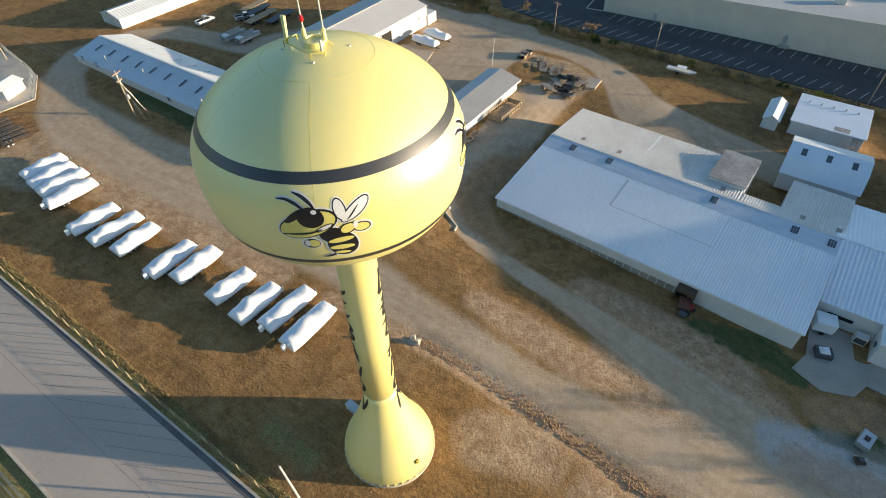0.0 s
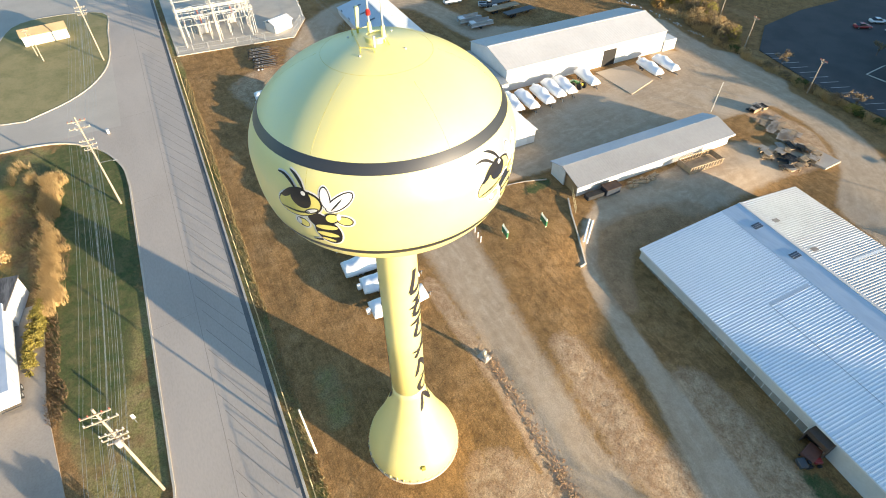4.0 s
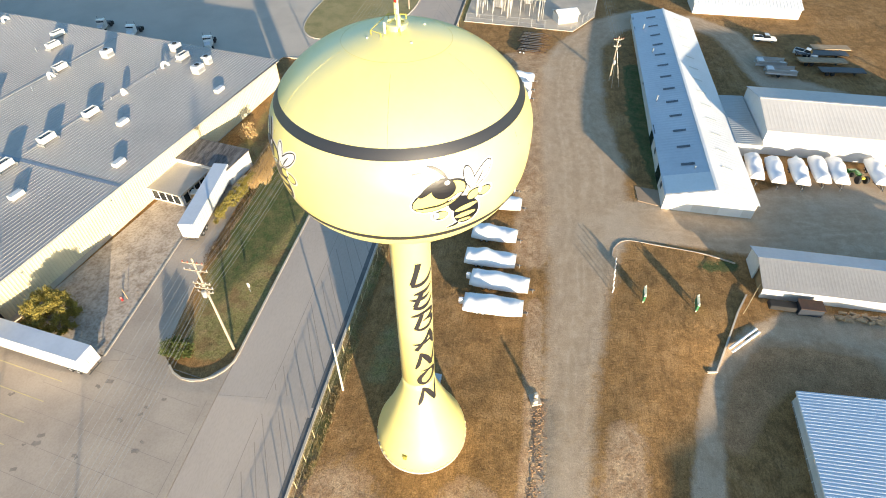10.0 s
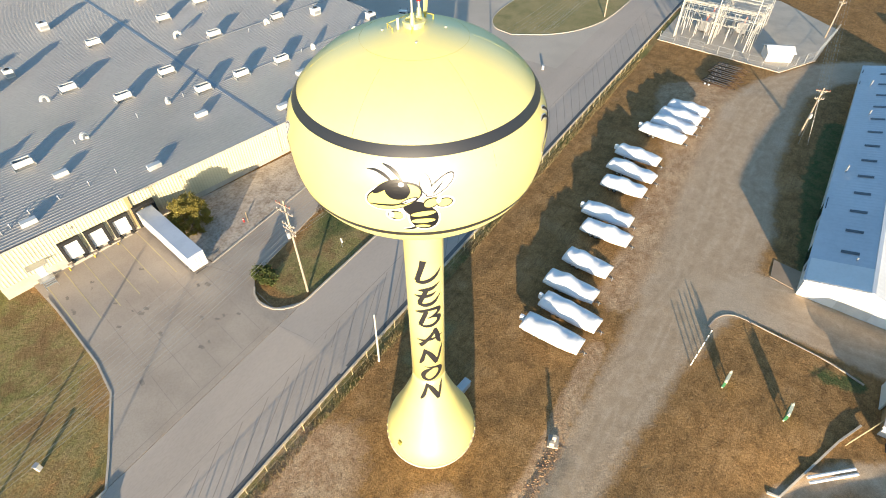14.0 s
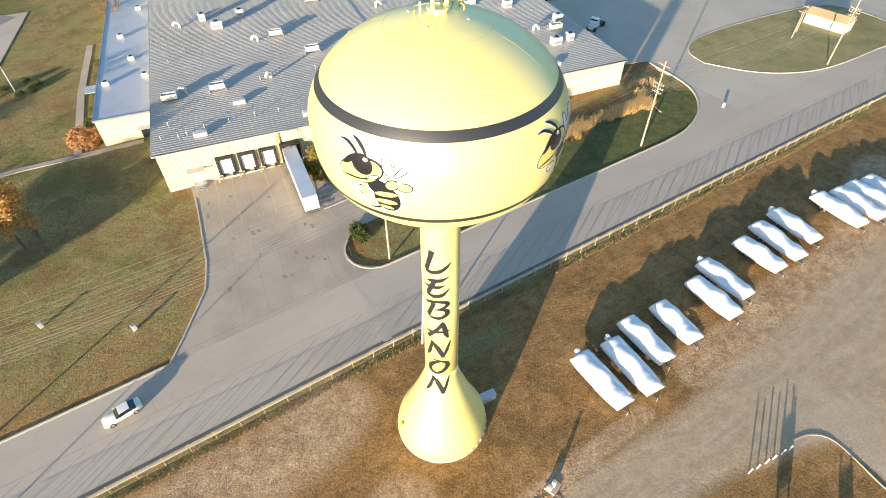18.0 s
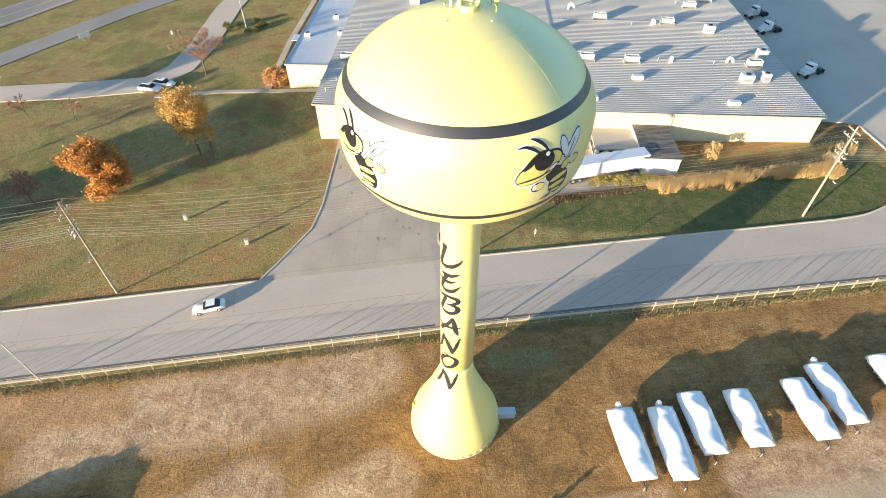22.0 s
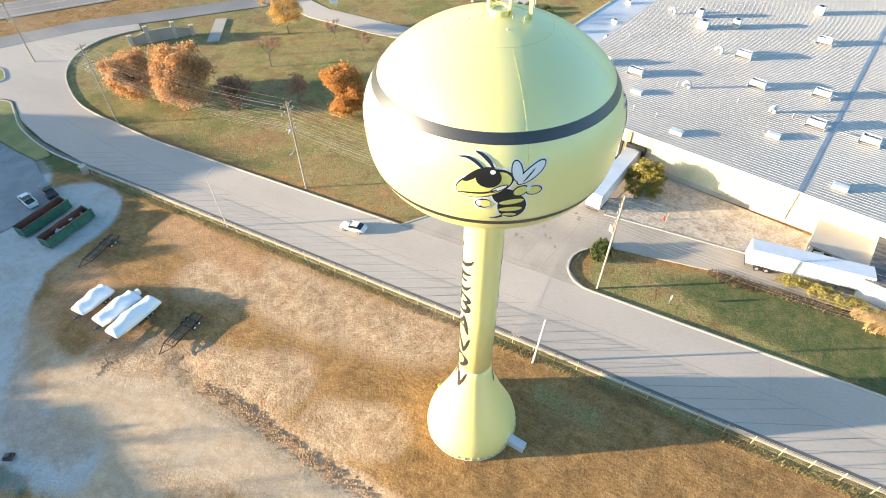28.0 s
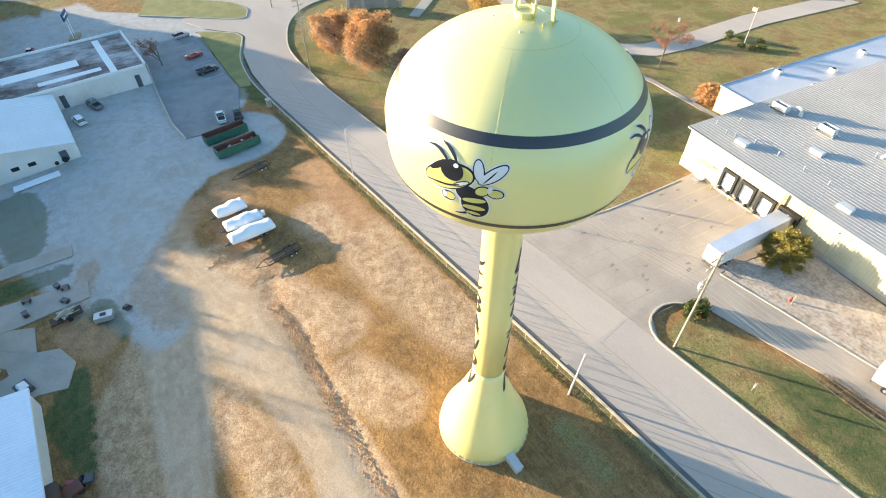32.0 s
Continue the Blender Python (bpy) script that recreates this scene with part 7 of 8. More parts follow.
pin = part("post_insulator", lathe([(0.09, 0), (0.09, 2.0), (0.17, 2.1), (0.09, 2.2), (0.17, 2.35), (0.09, 2.5), (0.17, 2.65), (0.09, 2.8), (0.17, 2.95), (0.06, 3.1), (0.06, 3.4)], 8), insul, su, "white porcelain post insulator")
pin.matrix_basis = pose(-8.5, -8, 0)
for ix in range(9):
    for iy in range(7):
        if (ix * 5 + iy * 3) % 7 and ix + iy:
            again(pin, su, pose(-8.5 + 2.15 * ix + rng.uniform(-0.2, 0.2), -8 + 2.6 * iy + rng.uniform(-0.3, 0.3), 0))
switch_ = part("switch_frame", boxes((-0.9, -0.06, 3.3, 0.9, 0.06, 3.45), (-0.05, -0.8, 3.45, 0.05, 0.8, 3.55), (-0.85, -0.05, 0, -0.75, 0.05, 3.3), (0.75, -0.05, 0, 0.85, 0.05, 3.3)), sub_steel, su, "pale steel switch frame")
switch_.matrix_basis = pose(-7, -6, 0)
for k in range(16):
    again(switch_, su, pose(-7 + 4.3 * (k % 4) + rng.uniform(-0.5, 0.5), -6 + 4.1 * (k // 4) + rng.uniform(-0.5, 0.5), 0, 0, 0, 90 * (k % 2)))
for y in (-9.5, -1.0, 7.5):  # tall end posts with two beams towards the lot
    bm = bmesh.new()
    for sx in (-0.35, 0.35):
        rod(bm, (10.6 + sx, y, -0.2), (10.6 + sx * 0.6, y, 12.5), 0.09, None, 6)
    for k in range(12):
        rod(bm, (10.25 if k % 2 else 10.95, y, k), (10.95 if k % 2 else 10.25, y, k + 1), 0.04, None, 4)
    part("end_post", bm, sub_steel, su, "tall pale lattice end post")
for z in (8.6, 11.8):
    bm = bmesh.new()
    for dz in (0, 0.5):
        rod(bm, (10.6, -9.5, z + dz), (10.6, 7.5, z + dz), 0.07, None, 5)
    for k in range(17):
        rod(bm, (10.6, -9.5 + k, z + 0.5 * (k % 2)), (10.6, -8.5 + k, z + 0.5 * ((k + 1) % 2)), 0.035, None, 4)
    part("end_beam", bm, sub_steel, su)
ch = thing("control_hut", upright(-146.4, 35.8, 25), "small white control hut with a pitched roof", "hut")
part("wall", boxes((-2.0, -2.9, -0.3, 2.0, 2.9, 2.3), bevel=0.03), white_metal, ch)
part("roof", extrude_profile([(-2.4, 2.2), (0, 3.0), (2.4, 2.2), (2.4, 2.32), (0, 3.14), (-2.4, 2.32)], "y", -3.2, 3.2), new_white, ch)
fs = thing("substation_fence", pose(0, 0, 0), "chain-link fence round the substation", "fence")
SF = ((-141.5, 9.0), (-140.8, 20), (-139.6, 37.5), (-150, 43.5), (-170, 46))
for (ax, ay), (bx, by) in zip(SF, SF[1:]):
    n = int(math.hypot(bx - ax, by - ay) / 3)
    bm = bmesh.new()
    for h in (0.1, 1.1, 2.2):
        rod(bm, (ax, ay, gz(ax) + h), (bx, by, gz(bx) + h), 0.025, None, 4)
    for k in range(n * 8):
        f = k / (n * 8)
        rod(bm, (ax + (bx - ax) * f, ay + (by - ay) * f, gz(ax) + 0.05), (ax + (bx - ax) * (f + 0.03), ay + (by - ay) * (f + 0.03), gz(ax) + 2.2), 0.008, None, 3)
    part("panel", bm, galv, fs)
    for k in range(n + 1):
        f = k / n
        x, y = ax + (bx - ax) * f, ay + (by - ay) * f
        part("post", rod(bmesh.new(), (x, y, gz(x) - 0.2), (x, y, gz(x) + 2.3), 0.04, None, 6), galv, fs)

# ---- yard things ----
rust = mat("rust_steel", (0.10, 0.055, 0.035), (0.05, 0.035, 0.03), 0.7, 0.2, 1.0, 6.0)
skip_rust = mat("skip_rust", (0.20, 0.085, 0.055), (0.11, 0.05, 0.035), 0.8, 0.0, 0.8, 5.0)
skip_green = mat("skip_green", (0.05, 0.17, 0.11), (0.035, 0.11, 0.08), 0.55, 0.1, 0.8, 5.0)
for (x, y, turn, full) in ((63.0, 21.2, 94, False), (56.4, 21.0, 95, True)):
    t = thing("roll_off_skip", stand(x, y, turn), "long open green steel skip" + (" part filled with scrap" if full else " standing empty"), "skip", "green skips in the west yard")
    part("floor", boxes((-4.6, -1.2, 0.2, 4.6, 1.2, 0.32)), rust, t)
    for sy in (-1, 1):
        part("lining", boxes((-4.5, sy * 1.13 - 0.012, 0.22, 4.5, sy * 1.13 + 0.012, 1.88)), skip_rust, t, "rusty inner face")
        w_ = part("side", boxes((-4.6, sy * 1.2 - 0.06, 0.2, 4.6, sy * 1.2 + 0.06, 1.9)), skip_green, t, "green ribbed side")
        part("rim", boxes((-4.65, sy * 1.2 - 0.1, 1.9, 4.65, sy * 1.2 + 0.1, 2.0)), rust, w_)
        for k in range(10):
            part("rib", boxes((-4.3 + 0.95 * k, sy * 1.3 - 0.05, 0.25, -4.2 + 0.95 * k, sy * 1.3 + 0.05, 1.88)), skip_green, w_)
    for sx in (-1, 1):
        part("end", boxes((sx * 4.6 - 0.06, -1.2, 0.2, sx * 4.6 + 0.06, 1.2, 1.9)), skip_green, t)
    if full:
        r = random.Random(3)
        for k in range(22):
            part("scrap_piece", boxes((-0.35, -0.22, 0, 0.35, 0.22, 0.25), bevel=0.04), (wrap, galv, rust, concrete_kerb)[k % 4], t).matrix_basis = pose(r.uniform(-3.8, 3.8), r.uniform(-0.8, 0.8), 0.4 + r.uniform(0, 0.8), r.uniform(-30, 30), r.uniform(-30, 30), r.uniform(0, 180))


def frame_trailer(x, y, turn, length, label, group=""):
    """A bare steel boat-trailer frame."""
    t = thing("bare_trailer", stand(x, y, turn), label, "trailer", group)
    h = length / 2
    bm = bmesh.new()
    for sx in (-0.9, 0.9):
        box(bm, -h, sx - 0.06, 0.45, h, sx + 0.06, 0.6)
        rod(bm, (h, sx, 0.52), (h + 1.8, 0, 0.52), 0.06, None, 6)
    for k in range(6):
        box(bm, -h + length * k / 5 - 0.05, -1.0, 0.42, -h + length * k / 5 + 0.05, 1.0, 0.56)
    part("frame", bm, rust, t)
    for sx in (-0.4, 0.4):
        part("bunk", boxes((-h * 0.9, sx - 0.08, 0.6, h * 0.9, sx + 0.08, 0.75), bevel=0.02), trailer_steel, t)
    for wx in (-h * 0.3, -h * 0.3 - 0.9):
        for sy in (-1.1, 1.1):
            w_ = part("wheel", rod(bmesh.new(), (wx, sy - 0.11, 0.34), (wx, sy + 0.11, 0.34), 0.34, None, 12), black_rubber, t)
            part("rim", rod(bmesh.new(), (wx, sy - 0.12, 0.34), (wx, sy + 0.12, 0.34), 0.18, None, 8), new_white, w_)
    return t


frame_trailer(19.8, 27.4, 95, 6.0, "bare rusty boat trailer standing on the grass")
frame_trailer(46.5, 21.5, 100, 6.4, "bare dark boat trailer beside the skips")
for k in range(6):
    frame_trailer(-125.5 - 1.9 * k, 27.0 + 0.4 * (k % 3), 82 + 3 * (k % 3), 5.6, "bare dark boat trailer in the packed row", "bare trailers by the substation")
for k, (x, y, turn) in enumerate(((-48.9, 48.8, -6), (-48.4, 56.2, -6))):
    t = thing("sign_board", stand(x, y, turn), "green and yellow board on two posts in the grass", "sign", "green boards on the corner")
    part("board", boxes((-1.0, -0.16, 0.35, 1.0, 0.16, 1.5), bevel=0.04), flat("board_green", (0.05, 0.20, 0.09), 0.5), t)
    part("edge", boxes((-1.04, -0.19, 1.5, 1.04, 0.19, 1.58), bevel=0.02), flat("board_cream", (0.75, 0.75, 0.55)), t)
    part("panel", boxes((-0.85, 0.162, 0.5, 0.85, 0.18, 1.35)), flat("board_yellow", (0.65, 0.60, 0.10)), t)
    for sx in (-0.85, 0.85):
        part("post", boxes((sx - 0.08, -0.08, -0.3, sx + 0.08, 0.08, 1.95), bevel=0.01), flat("board_cream", (0.75, 0.75, 0.55)), t)
for k in range(6):
    t = thing("marker_post", stand(-49.3 - 1.25 * k, 44.4 + 0.14 * k, 0), "short white marker post at the track's edge", "post", "white marker posts")
    part("shaft", boxes((-0.07, -0.07, -0.3, 0.07, 0.07, 1.2 if k % 2 else 1.4), bevel=0.02), new_white, t)
    part("cap", boxes((-0.085, -0.085, 1.2 if k % 2 else 1.4, 0.085, 0.085, 1.25 if k % 2 else 1.45)), flat("cap_black", (0.03, 0.03, 0.03)), t)
strip("low_wall", [(-52.0, 64.0), (-48.4, 62.1), (-38.4, 57.9), (-38.1, 56.6)], 0.24, 0.22, concrete_kerb, "low pale timber retaining wall", "wall")
strip("low_wall", smooth_line([(-57.0, 44.6), (-59.2, 45.2), (-60.6, 46.4), (-61.0, 48.2), (-60.6, 52.2), (-59.8, 59.3), (-58.5, 63.7)]), 0.16, 0.1, concrete_pad, "thin pale edging along the track", "edging")
for k in range(2):
    t = thing("pipe_length", stand(-43.9 + 0.45 * k, 62.0 + 0.35 * k, -47), "long pale plastic pipe lying by the wall", "pipe", "stacked pipes")
    part("tube", rod(bmesh.new(), (-3.0, 0, 0.17), (3.0, 0, 0.17), 0.17, None, 12), wrap, t)
gt = thing("cattle_gate", stand(-50.8, 64.3, 150), "tubular metal gate beside the shed", "gate")
for k in range(9):
    part("bar", rod(bmesh.new(), (-3.0 + 0.75 * k, 0, 0.1), (-3.0 + 0.75 * k, 0, 1.2), 0.035, None, 6), tan_post, gt)
part("top_rail", rod(rod(bmesh.new(), (-3.1, 0, 1.2), (3.1, 0, 1.2), 0.045, None, 6), (-3.1, 0, 0.25), (3.1, 0, 0.25), 0.045, None, 6), tan_post, gt)
timber = mat("old_timber", (0.45, 0.33, 0.2), (0.28, 0.2, 0.13), 0.85, 0, 1.0, 6.0)
ctn = thing("scrap_container", stand(-50.2, 72.0, 90), "open dark steel bin by the shed", "bin")
part("body", boxes((-1.6, -0.9, 0.05, 1.6, 0.9, 1.5), bevel=0.05), flat("dark_blue_steel", (0.04, 0.05, 0.07), 0.5, 0.3), ctn)
part("rim", boxes((-1.68, -0.98, 1.5, 1.68, 0.98, 1.6)), rust, ctn)
ctn2 = thing("black_tank", stand(-50.4, 68.5, 90), "low black tank by the shed wall", "tank")
part("body", boxes((-1.9, -0.7, 0.05, 1.9, 0.7, 0.9), bevel=0.12), black_rubber, ctn2)
r = random.Random(5)
for k in range(26):
    t = thing("log", stand(-50.0 + r.uniform(-0.7, 0.7), 76 + 0.28 * k, r.uniform(60, 120)), "cut firewood log on the heap", "log", "heap of cut logs")
    part("trunk", rod(bmesh.new(), (-0.5, 0, 0.25), (0.5, 0, 0.25), 0.24, 0.2, 9), timber, t)
old_board = mat("old_grey_board", (0.42, 0.37, 0.31), (0.28, 0.24, 0.20), 0.85, 0, 0.8, 6.0)
crate = thing("timber_crate", stand(-49.2, 92.9, 88), "large open slatted timber crate", "crate")
for k in range(12):
    for sy in (-1.7, 1.7):
        part("slat", boxes((-4.0 + 0.7 * k, sy - 0.05, 0.05, -3.8 + 0.7 * k, sy + 0.05, 1.5)), timber, crate)
for sy in (-1.7, 1.7):
    part("rail", boxes((-4.1, sy - 0.08, 1.4, 4.1, sy + 0.08, 1.55), (-4.1, sy - 0.08, 0.4, 4.1, sy + 0.08, 0.5)), timber, crate)
for sx in (-4.05, 4.05):
    part("end_board", boxes((sx - 0.05, -1.7, 0.3, sx + 0.05, 1.7, 1.4)), timber, crate)
part("floor", boxes((-4.0, -1.7, 0.02, 4.0, 1.7, 0.1)), timber, crate)
for k in range(66):
    if k < 26:
        u, v = r.random(), r.random()
        x, y, turn_ = -54.5 + 7.5 * u, 114.2 + 4.8 * v + 1.2 * (1 - u), 25 + r.uniform(-6, 6)
    elif k < 58:
        x, y, turn_ = r.uniform(-47, -40), r.uniform(106.5, 116.5), r.uniform(0, 180)
    else:
        x, y, turn_ = -58.5 + r.uniform(-0.5, 0.5), 119.2 + r.uniform(-1.8, 1.8), 95 + r.uniform(-8, 8)
    t = thing("pallet", stand(x, y, turn_, 0.0), "old grey timber pallet in the scrap heap", "pallet", "scrap heap pallets")
    w, l_ = r.uniform(0.5, 0.8), r.uniform(0.7, 1.5)
    top = 0.14 if k < 26 else r.choice((0.2, 0.5, 0.9))
    for j in range(5):
        part("board", boxes((-w + 0.4 * w * j, -l_, top, -w + 0.4 * w * j + 0.28 * w, l_, top + 0.04)), (timber, old_board, old_board if k < 26 else black_rubber)[k % 3], t)
    part("bearer", boxes((-w, -l_ * 0.8, 0.0, w, -l_ * 0.8 + 0.1, top)), timber, t)
    part("bearer", boxes((-w, l_ * 0.7, 0.0, w, l_ * 0.7 + 0.1, top)), timber, t)
drape("old_slab", [(-44, 117.2), (-37.5, 118.2), (-37.2, 113.5), (-40, 112.8)], concrete_pad, 0.3, 0.5, "broken tan concrete slab beside the heap", "slab")
# trucks, trailers and a pontoon behind the halls
for k, (x, y, n) in enumerate(((-134.5, 98, 12), (-130.5, 97, 11), (-126, 100, 10), (-138, 101, 9))):
    t = thing("flatbed_trailer", stand(x, y, 95), "long empty flatbed trailer on the grass", "trailer", "flatbeds behind the halls")
    part("deck", boxes((-n / 2, -1.25, 0.9, n / 2, 1.25, 1.1)), timber if k % 2 else trailer_steel, t)
    for wx in (-n * 0.35, -n * 0.35 + 1.2):
        for sy in (-1, 1):
            part("wheel", rod(bmesh.new(), (wx, sy * 0.8, 0.45), (wx, sy * 1.2, 0.45), 0.45, None, 12), black_rubber, t)
    part("leg", boxes((n * 0.3, -0.6, 0, n * 0.3 + 0.1, 0.6, 0.9)), trailer_steel, t)
car(-141.5, 86.5, 90, "pickup", car_white, "white pickup truck with a blue tarpaulin load")
car(-134.5, 94.5, 60, "pickup", car_white, "white work pickup parked by the trailers")
for k, (x, y) in enumerate(((-127, 84.5), (-123, 85.8))):
    t = thing("pontoon_boat", stand(x, y, 90), "grey pontoon boat on a trailer", "boat", "pontoon boats")
    for sy in (-0.9, 0.9):
        part("pontoon", rod(bmesh.new(), (-3.5, sy, 0.85), (3.3, sy, 0.85), 0.32, 0.25, 12), galv, t)
    part("deck", boxes((-3.5, -1.25, 1.2, 3.2, 1.25, 1.3)), concrete_pad, t)
    part("rail", boxes((-3.4, -1.25, 1.3, 3.1, -1.2, 1.95), (-3.4, 1.2, 1.3, 3.1, 1.25, 1.95)), galv, t)
    part("seat", boxes((-3.2, -1.1, 1.3, -1.8, 1.1, 1.8), (1.6, -1.1, 1.3, 3.0, -0.4, 1.8), bevel=0.06), new_white, t)
    part("wheel", rod(bmesh.new(), (-0.5, -1.1, 0.34), (-0.5, 1.1, 0.34), 0.34, None, 12), black_rubber, t)
tr_ = thing("green_tractor", stand(-83.8, 90.0, 190), "small green farm tractor with a loader", "tractor")
green_p = paint("tractor_green", (0.05, 0.22, 0.04))
part("bonnet", boxes((0.3, -0.35, 0.7, 1.7, 0.35, 1.25), bevel=0.08), green_p, tr_)
part("seat", boxes((-0.8, -0.3, 0.9, -0.3, 0.3, 1.3), bevel=0.05), flat("tractor_yellow", (0.7, 0.55, 0.05)), tr_)
for sy in (-1, 1):
    part("rear_wheel", rod(bmesh.new(), (-0.6, sy * 0.55, 0.7), (-0.6, sy * 0.95, 0.7), 0.7, None, 18), black_rubber, tr_)
    part("front_wheel", rod(bmesh.new(), (1.3, sy * 0.55, 0.4), (1.3, sy * 0.8, 0.4), 0.4, None, 14), black_rubber, tr_)
    part("loader_arm", rod(bmesh.new(), (0.2, sy * 0.45, 1.3), (2.4, sy * 0.45, 0.6), 0.06, None, 6), green_p, tr_)
part("bucket", boxes((2.3, -0.8, 0.1, 2.9, 0.8, 0.7), bevel=0.05), green_p, tr_)
bt = thing("jon_boat", stand(-23.3, 132.1, 2), "long pale open boat on a trailer", "boat")
part("hull", loft([[(-3.4, -0.8, 1.1), (-3.4, 0.8, 1.1), (-3.4, 0.6, 0.6), (-3.4, -0.6, 0.6)], [(2.2, -0.8, 1.1), (2.2, 0.8, 1.1), (2.2, 0.6, 0.6), (2.2, -0.6, 0.6)], [(3.4, -0.3, 1.2), (3.4, 0.3, 1.2), (3.4, 0.2, 0.95), (3.4, -0.2, 0.95)]]), vent_white, bt)
part("canopy", boxes((-1.2, -0.8, 1.7, 1.0, 0.8, 1.78), bevel=0.02), new_white, bt)
part("canopy_leg", boxes((-1.1, -0.75, 1.1, -1.05, -0.7, 1.7), (0.9, 0.7, 1.1, 0.95, 0.75, 1.7)), galv, bt)
part("wheel", rod(bmesh.new(), (-0.6, -0.9, 0.32), (-0.6, 0.9, 0.32), 0.32, None, 12), black_rubber, bt)
# west yard clutter
for k, (x, y, turn) in enumerate(((36.2, 58.9, 20), (35.6, 63.3, 70), (32.7, 63.8, 10), (31.9, 58.4, 40), (35.0, 57.9, 80))):
    t = thing("work_bench", stand(x, y, turn), "small dark steel stand on the pad", "stand", "steel stands on the pads")
    part("top", boxes((-0.6, -0.4, 0.7, 0.6, 0.4, 0.78)), trailer_steel, t)
    for sx in (-0.5, 0.5):
        part("leg", boxes((sx - 0.04, -0.36, 0.0, sx + 0.04, 0.36, 0.7)), rust, t)
t = thing("loaded_trailer", stand(28.2, 58.8, 95), "small trailer heaped with scrap timber", "trailer")
part("bed", boxes((-2.2, -0.9, 0.5, 2.2, 0.9, 0.7)), rust, t)
for k in range(14):
    part("plank", boxes((-1.0, -0.12, 0, 1.0, 0.12, 0.1)), (timber, concrete_kerb)[k % 2], t).matrix_basis = pose(r.uniform(-1, 1), r.uniform(-0.6, 0.6), 0.75 + 0.04 * k, r.uniform(-8, 8), r.uniform(-10, 10), r.uniform(0, 180))
for sy in (-0.95, 0.95):
    part("wheel", rod(bmesh.new(), (-0.3, sy - 0.1, 0.33), (-0.3, sy + 0.1, 0.33), 0.33, None, 12), black_rubber, t)
t = thing("steel_tank", stand(24.4, 54.2, 75), "grey rectangular steel tank on the ground", "tank")
part("body", boxes((-1.3, -0.75, 0.05, 1.3, 0.75, 1.0), bevel=0.06), galv, t)
part("lid", boxes((-0.4, -0.3, 1.0, 0.4, 0.3, 1.1), bevel=0.03), rust, t)
t = thing("stone_bin", stand(18.2, 65.8, 20), "open bin with white sacks beside the warehouse", "bin")
part("body", boxes((-1.1, -0.9, 0.05, 1.1, 0.9, 0.9), bevel=0.05), trailer_steel, t)
part("sack", loft([[(-0.7, -0.6, 0.9), (0.7, -0.6, 0.9), (0.7, 0.6, 0.9), (-0.7, 0.6, 0.9)], [(-0.45, -0.4, 1.35), (0.4, -0.4, 1.3), (0.4, 0.4, 1.4), (-0.4, 0.35, 1.3)]]), wrap, t)
t = thing("box_van_body", stand(17.2, 70.6, 12), "white covered trailer by the warehouse wall", "trailer")
part("body", boxes((-1.4, -1.2, 0.5, 1.4, 1.2, 2.5), bevel=0.15), wrap, t)
part("wheel", rod(bmesh.new(), (0, -1.25, 0.35), (0, 1.25, 0.35), 0.35, None, 12), black_rubber, t)
t = thing("air_handler", stand(22.0, 70.9, 0), "white machine cabinet beside the warehouse", "machine")
part("body", boxes((-0.8, -0.6, 0.05, 0.8, 0.6, 1.6), bevel=0.06), vent_white, t)
part("panel", boxes((-0.7, -0.62, 0.3, 0.7, -0.6, 1.3)), trailer_steel, t)
t = thing("old_tractor", stand(0.2, 62.6, 70), "small red garden tractor on the grass", "tractor")
part("bonnet", boxes((0.2, -0.35, 0.5, 1.2, 0.35, 0.95), bevel=0.08), car_red, t)
part("seat", boxes((-0.6, -0.25, 0.6, -0.2, 0.25, 0.95), bevel=0.05), black_rubber, t)
part("deck", boxes((-1.8, -0.6, 0.35, -0.8, 0.6, 0.9), bevel=0.05), trailer_steel, t)
for wx, rr in ((-0.5, 0.42), (0.9, 0.3)):
    for sy in (-0.5, 0.5):
        part("wheel", rod(bmesh.new(), (wx, sy - 0.12, rr), (wx, sy + 0.12, rr), rr, None, 14), black_rubber, t)
t = thing("old_tractor", stand(76.0, 51.6, 90), "red farm tractor beside the workshop", "tractor")
part("bonnet", boxes((0.2, -0.35, 0.6, 1.6, 0.35, 1.2), bevel=0.08), car_red, t)
part("seat", boxes((-0.7, -0.25, 0.8, -0.3, 0.25, 1.2), bevel=0.05), black_rubber, t)
for wx, rr in ((-0.5, 0.65), (1.2, 0.4)):
    for sy in (-0.6, 0.6):
        part("wheel", rod(bmesh.new(), (wx, sy - 0.15, rr), (wx, sy + 0.15, rr), rr, None, 14), black_rubber, t)
for k in range(4):
    t = thing("pipe_length", stand(70.8 + 0.5 * k, 57.2, 95), "long white pipe stacked in the yard", "pipe", "stacked yard pipes")
    part("tube", rod(bmesh.new(), (-4.2, 0, 0.22), (4.2, 0, 0.22), 0.22, None, 12), wrap, t)
t = thing("machine_wreck", stand(24.2, 51.0, 30), "dark heap of scrap machinery", "scrap")
part("body", boxes((-0.6, -0.5, 0.05, 0.6, 0.5, 0.45), bevel=0.1), rust, t)
part("engine", boxes((-0.3, -0.3, 0.45, 0.3, 0.3, 0.75), bevel=0.06), trailer_steel, t)
# stones and a broken pier beside the track
t = thing("broken_pier", stand(-29.66, 33.9, 20), "broken white concrete post by the ditch", "post")
part("post", boxes((-0.22, -0.22, -0.2, 0.22, 0.22, 1.3), bevel=0.05), concrete_kerb, t)
part("stub", boxes((0.3, -0.5, 0.0, 0.8, 0.1, 0.7), bevel=0.08), concrete_kerb, t)
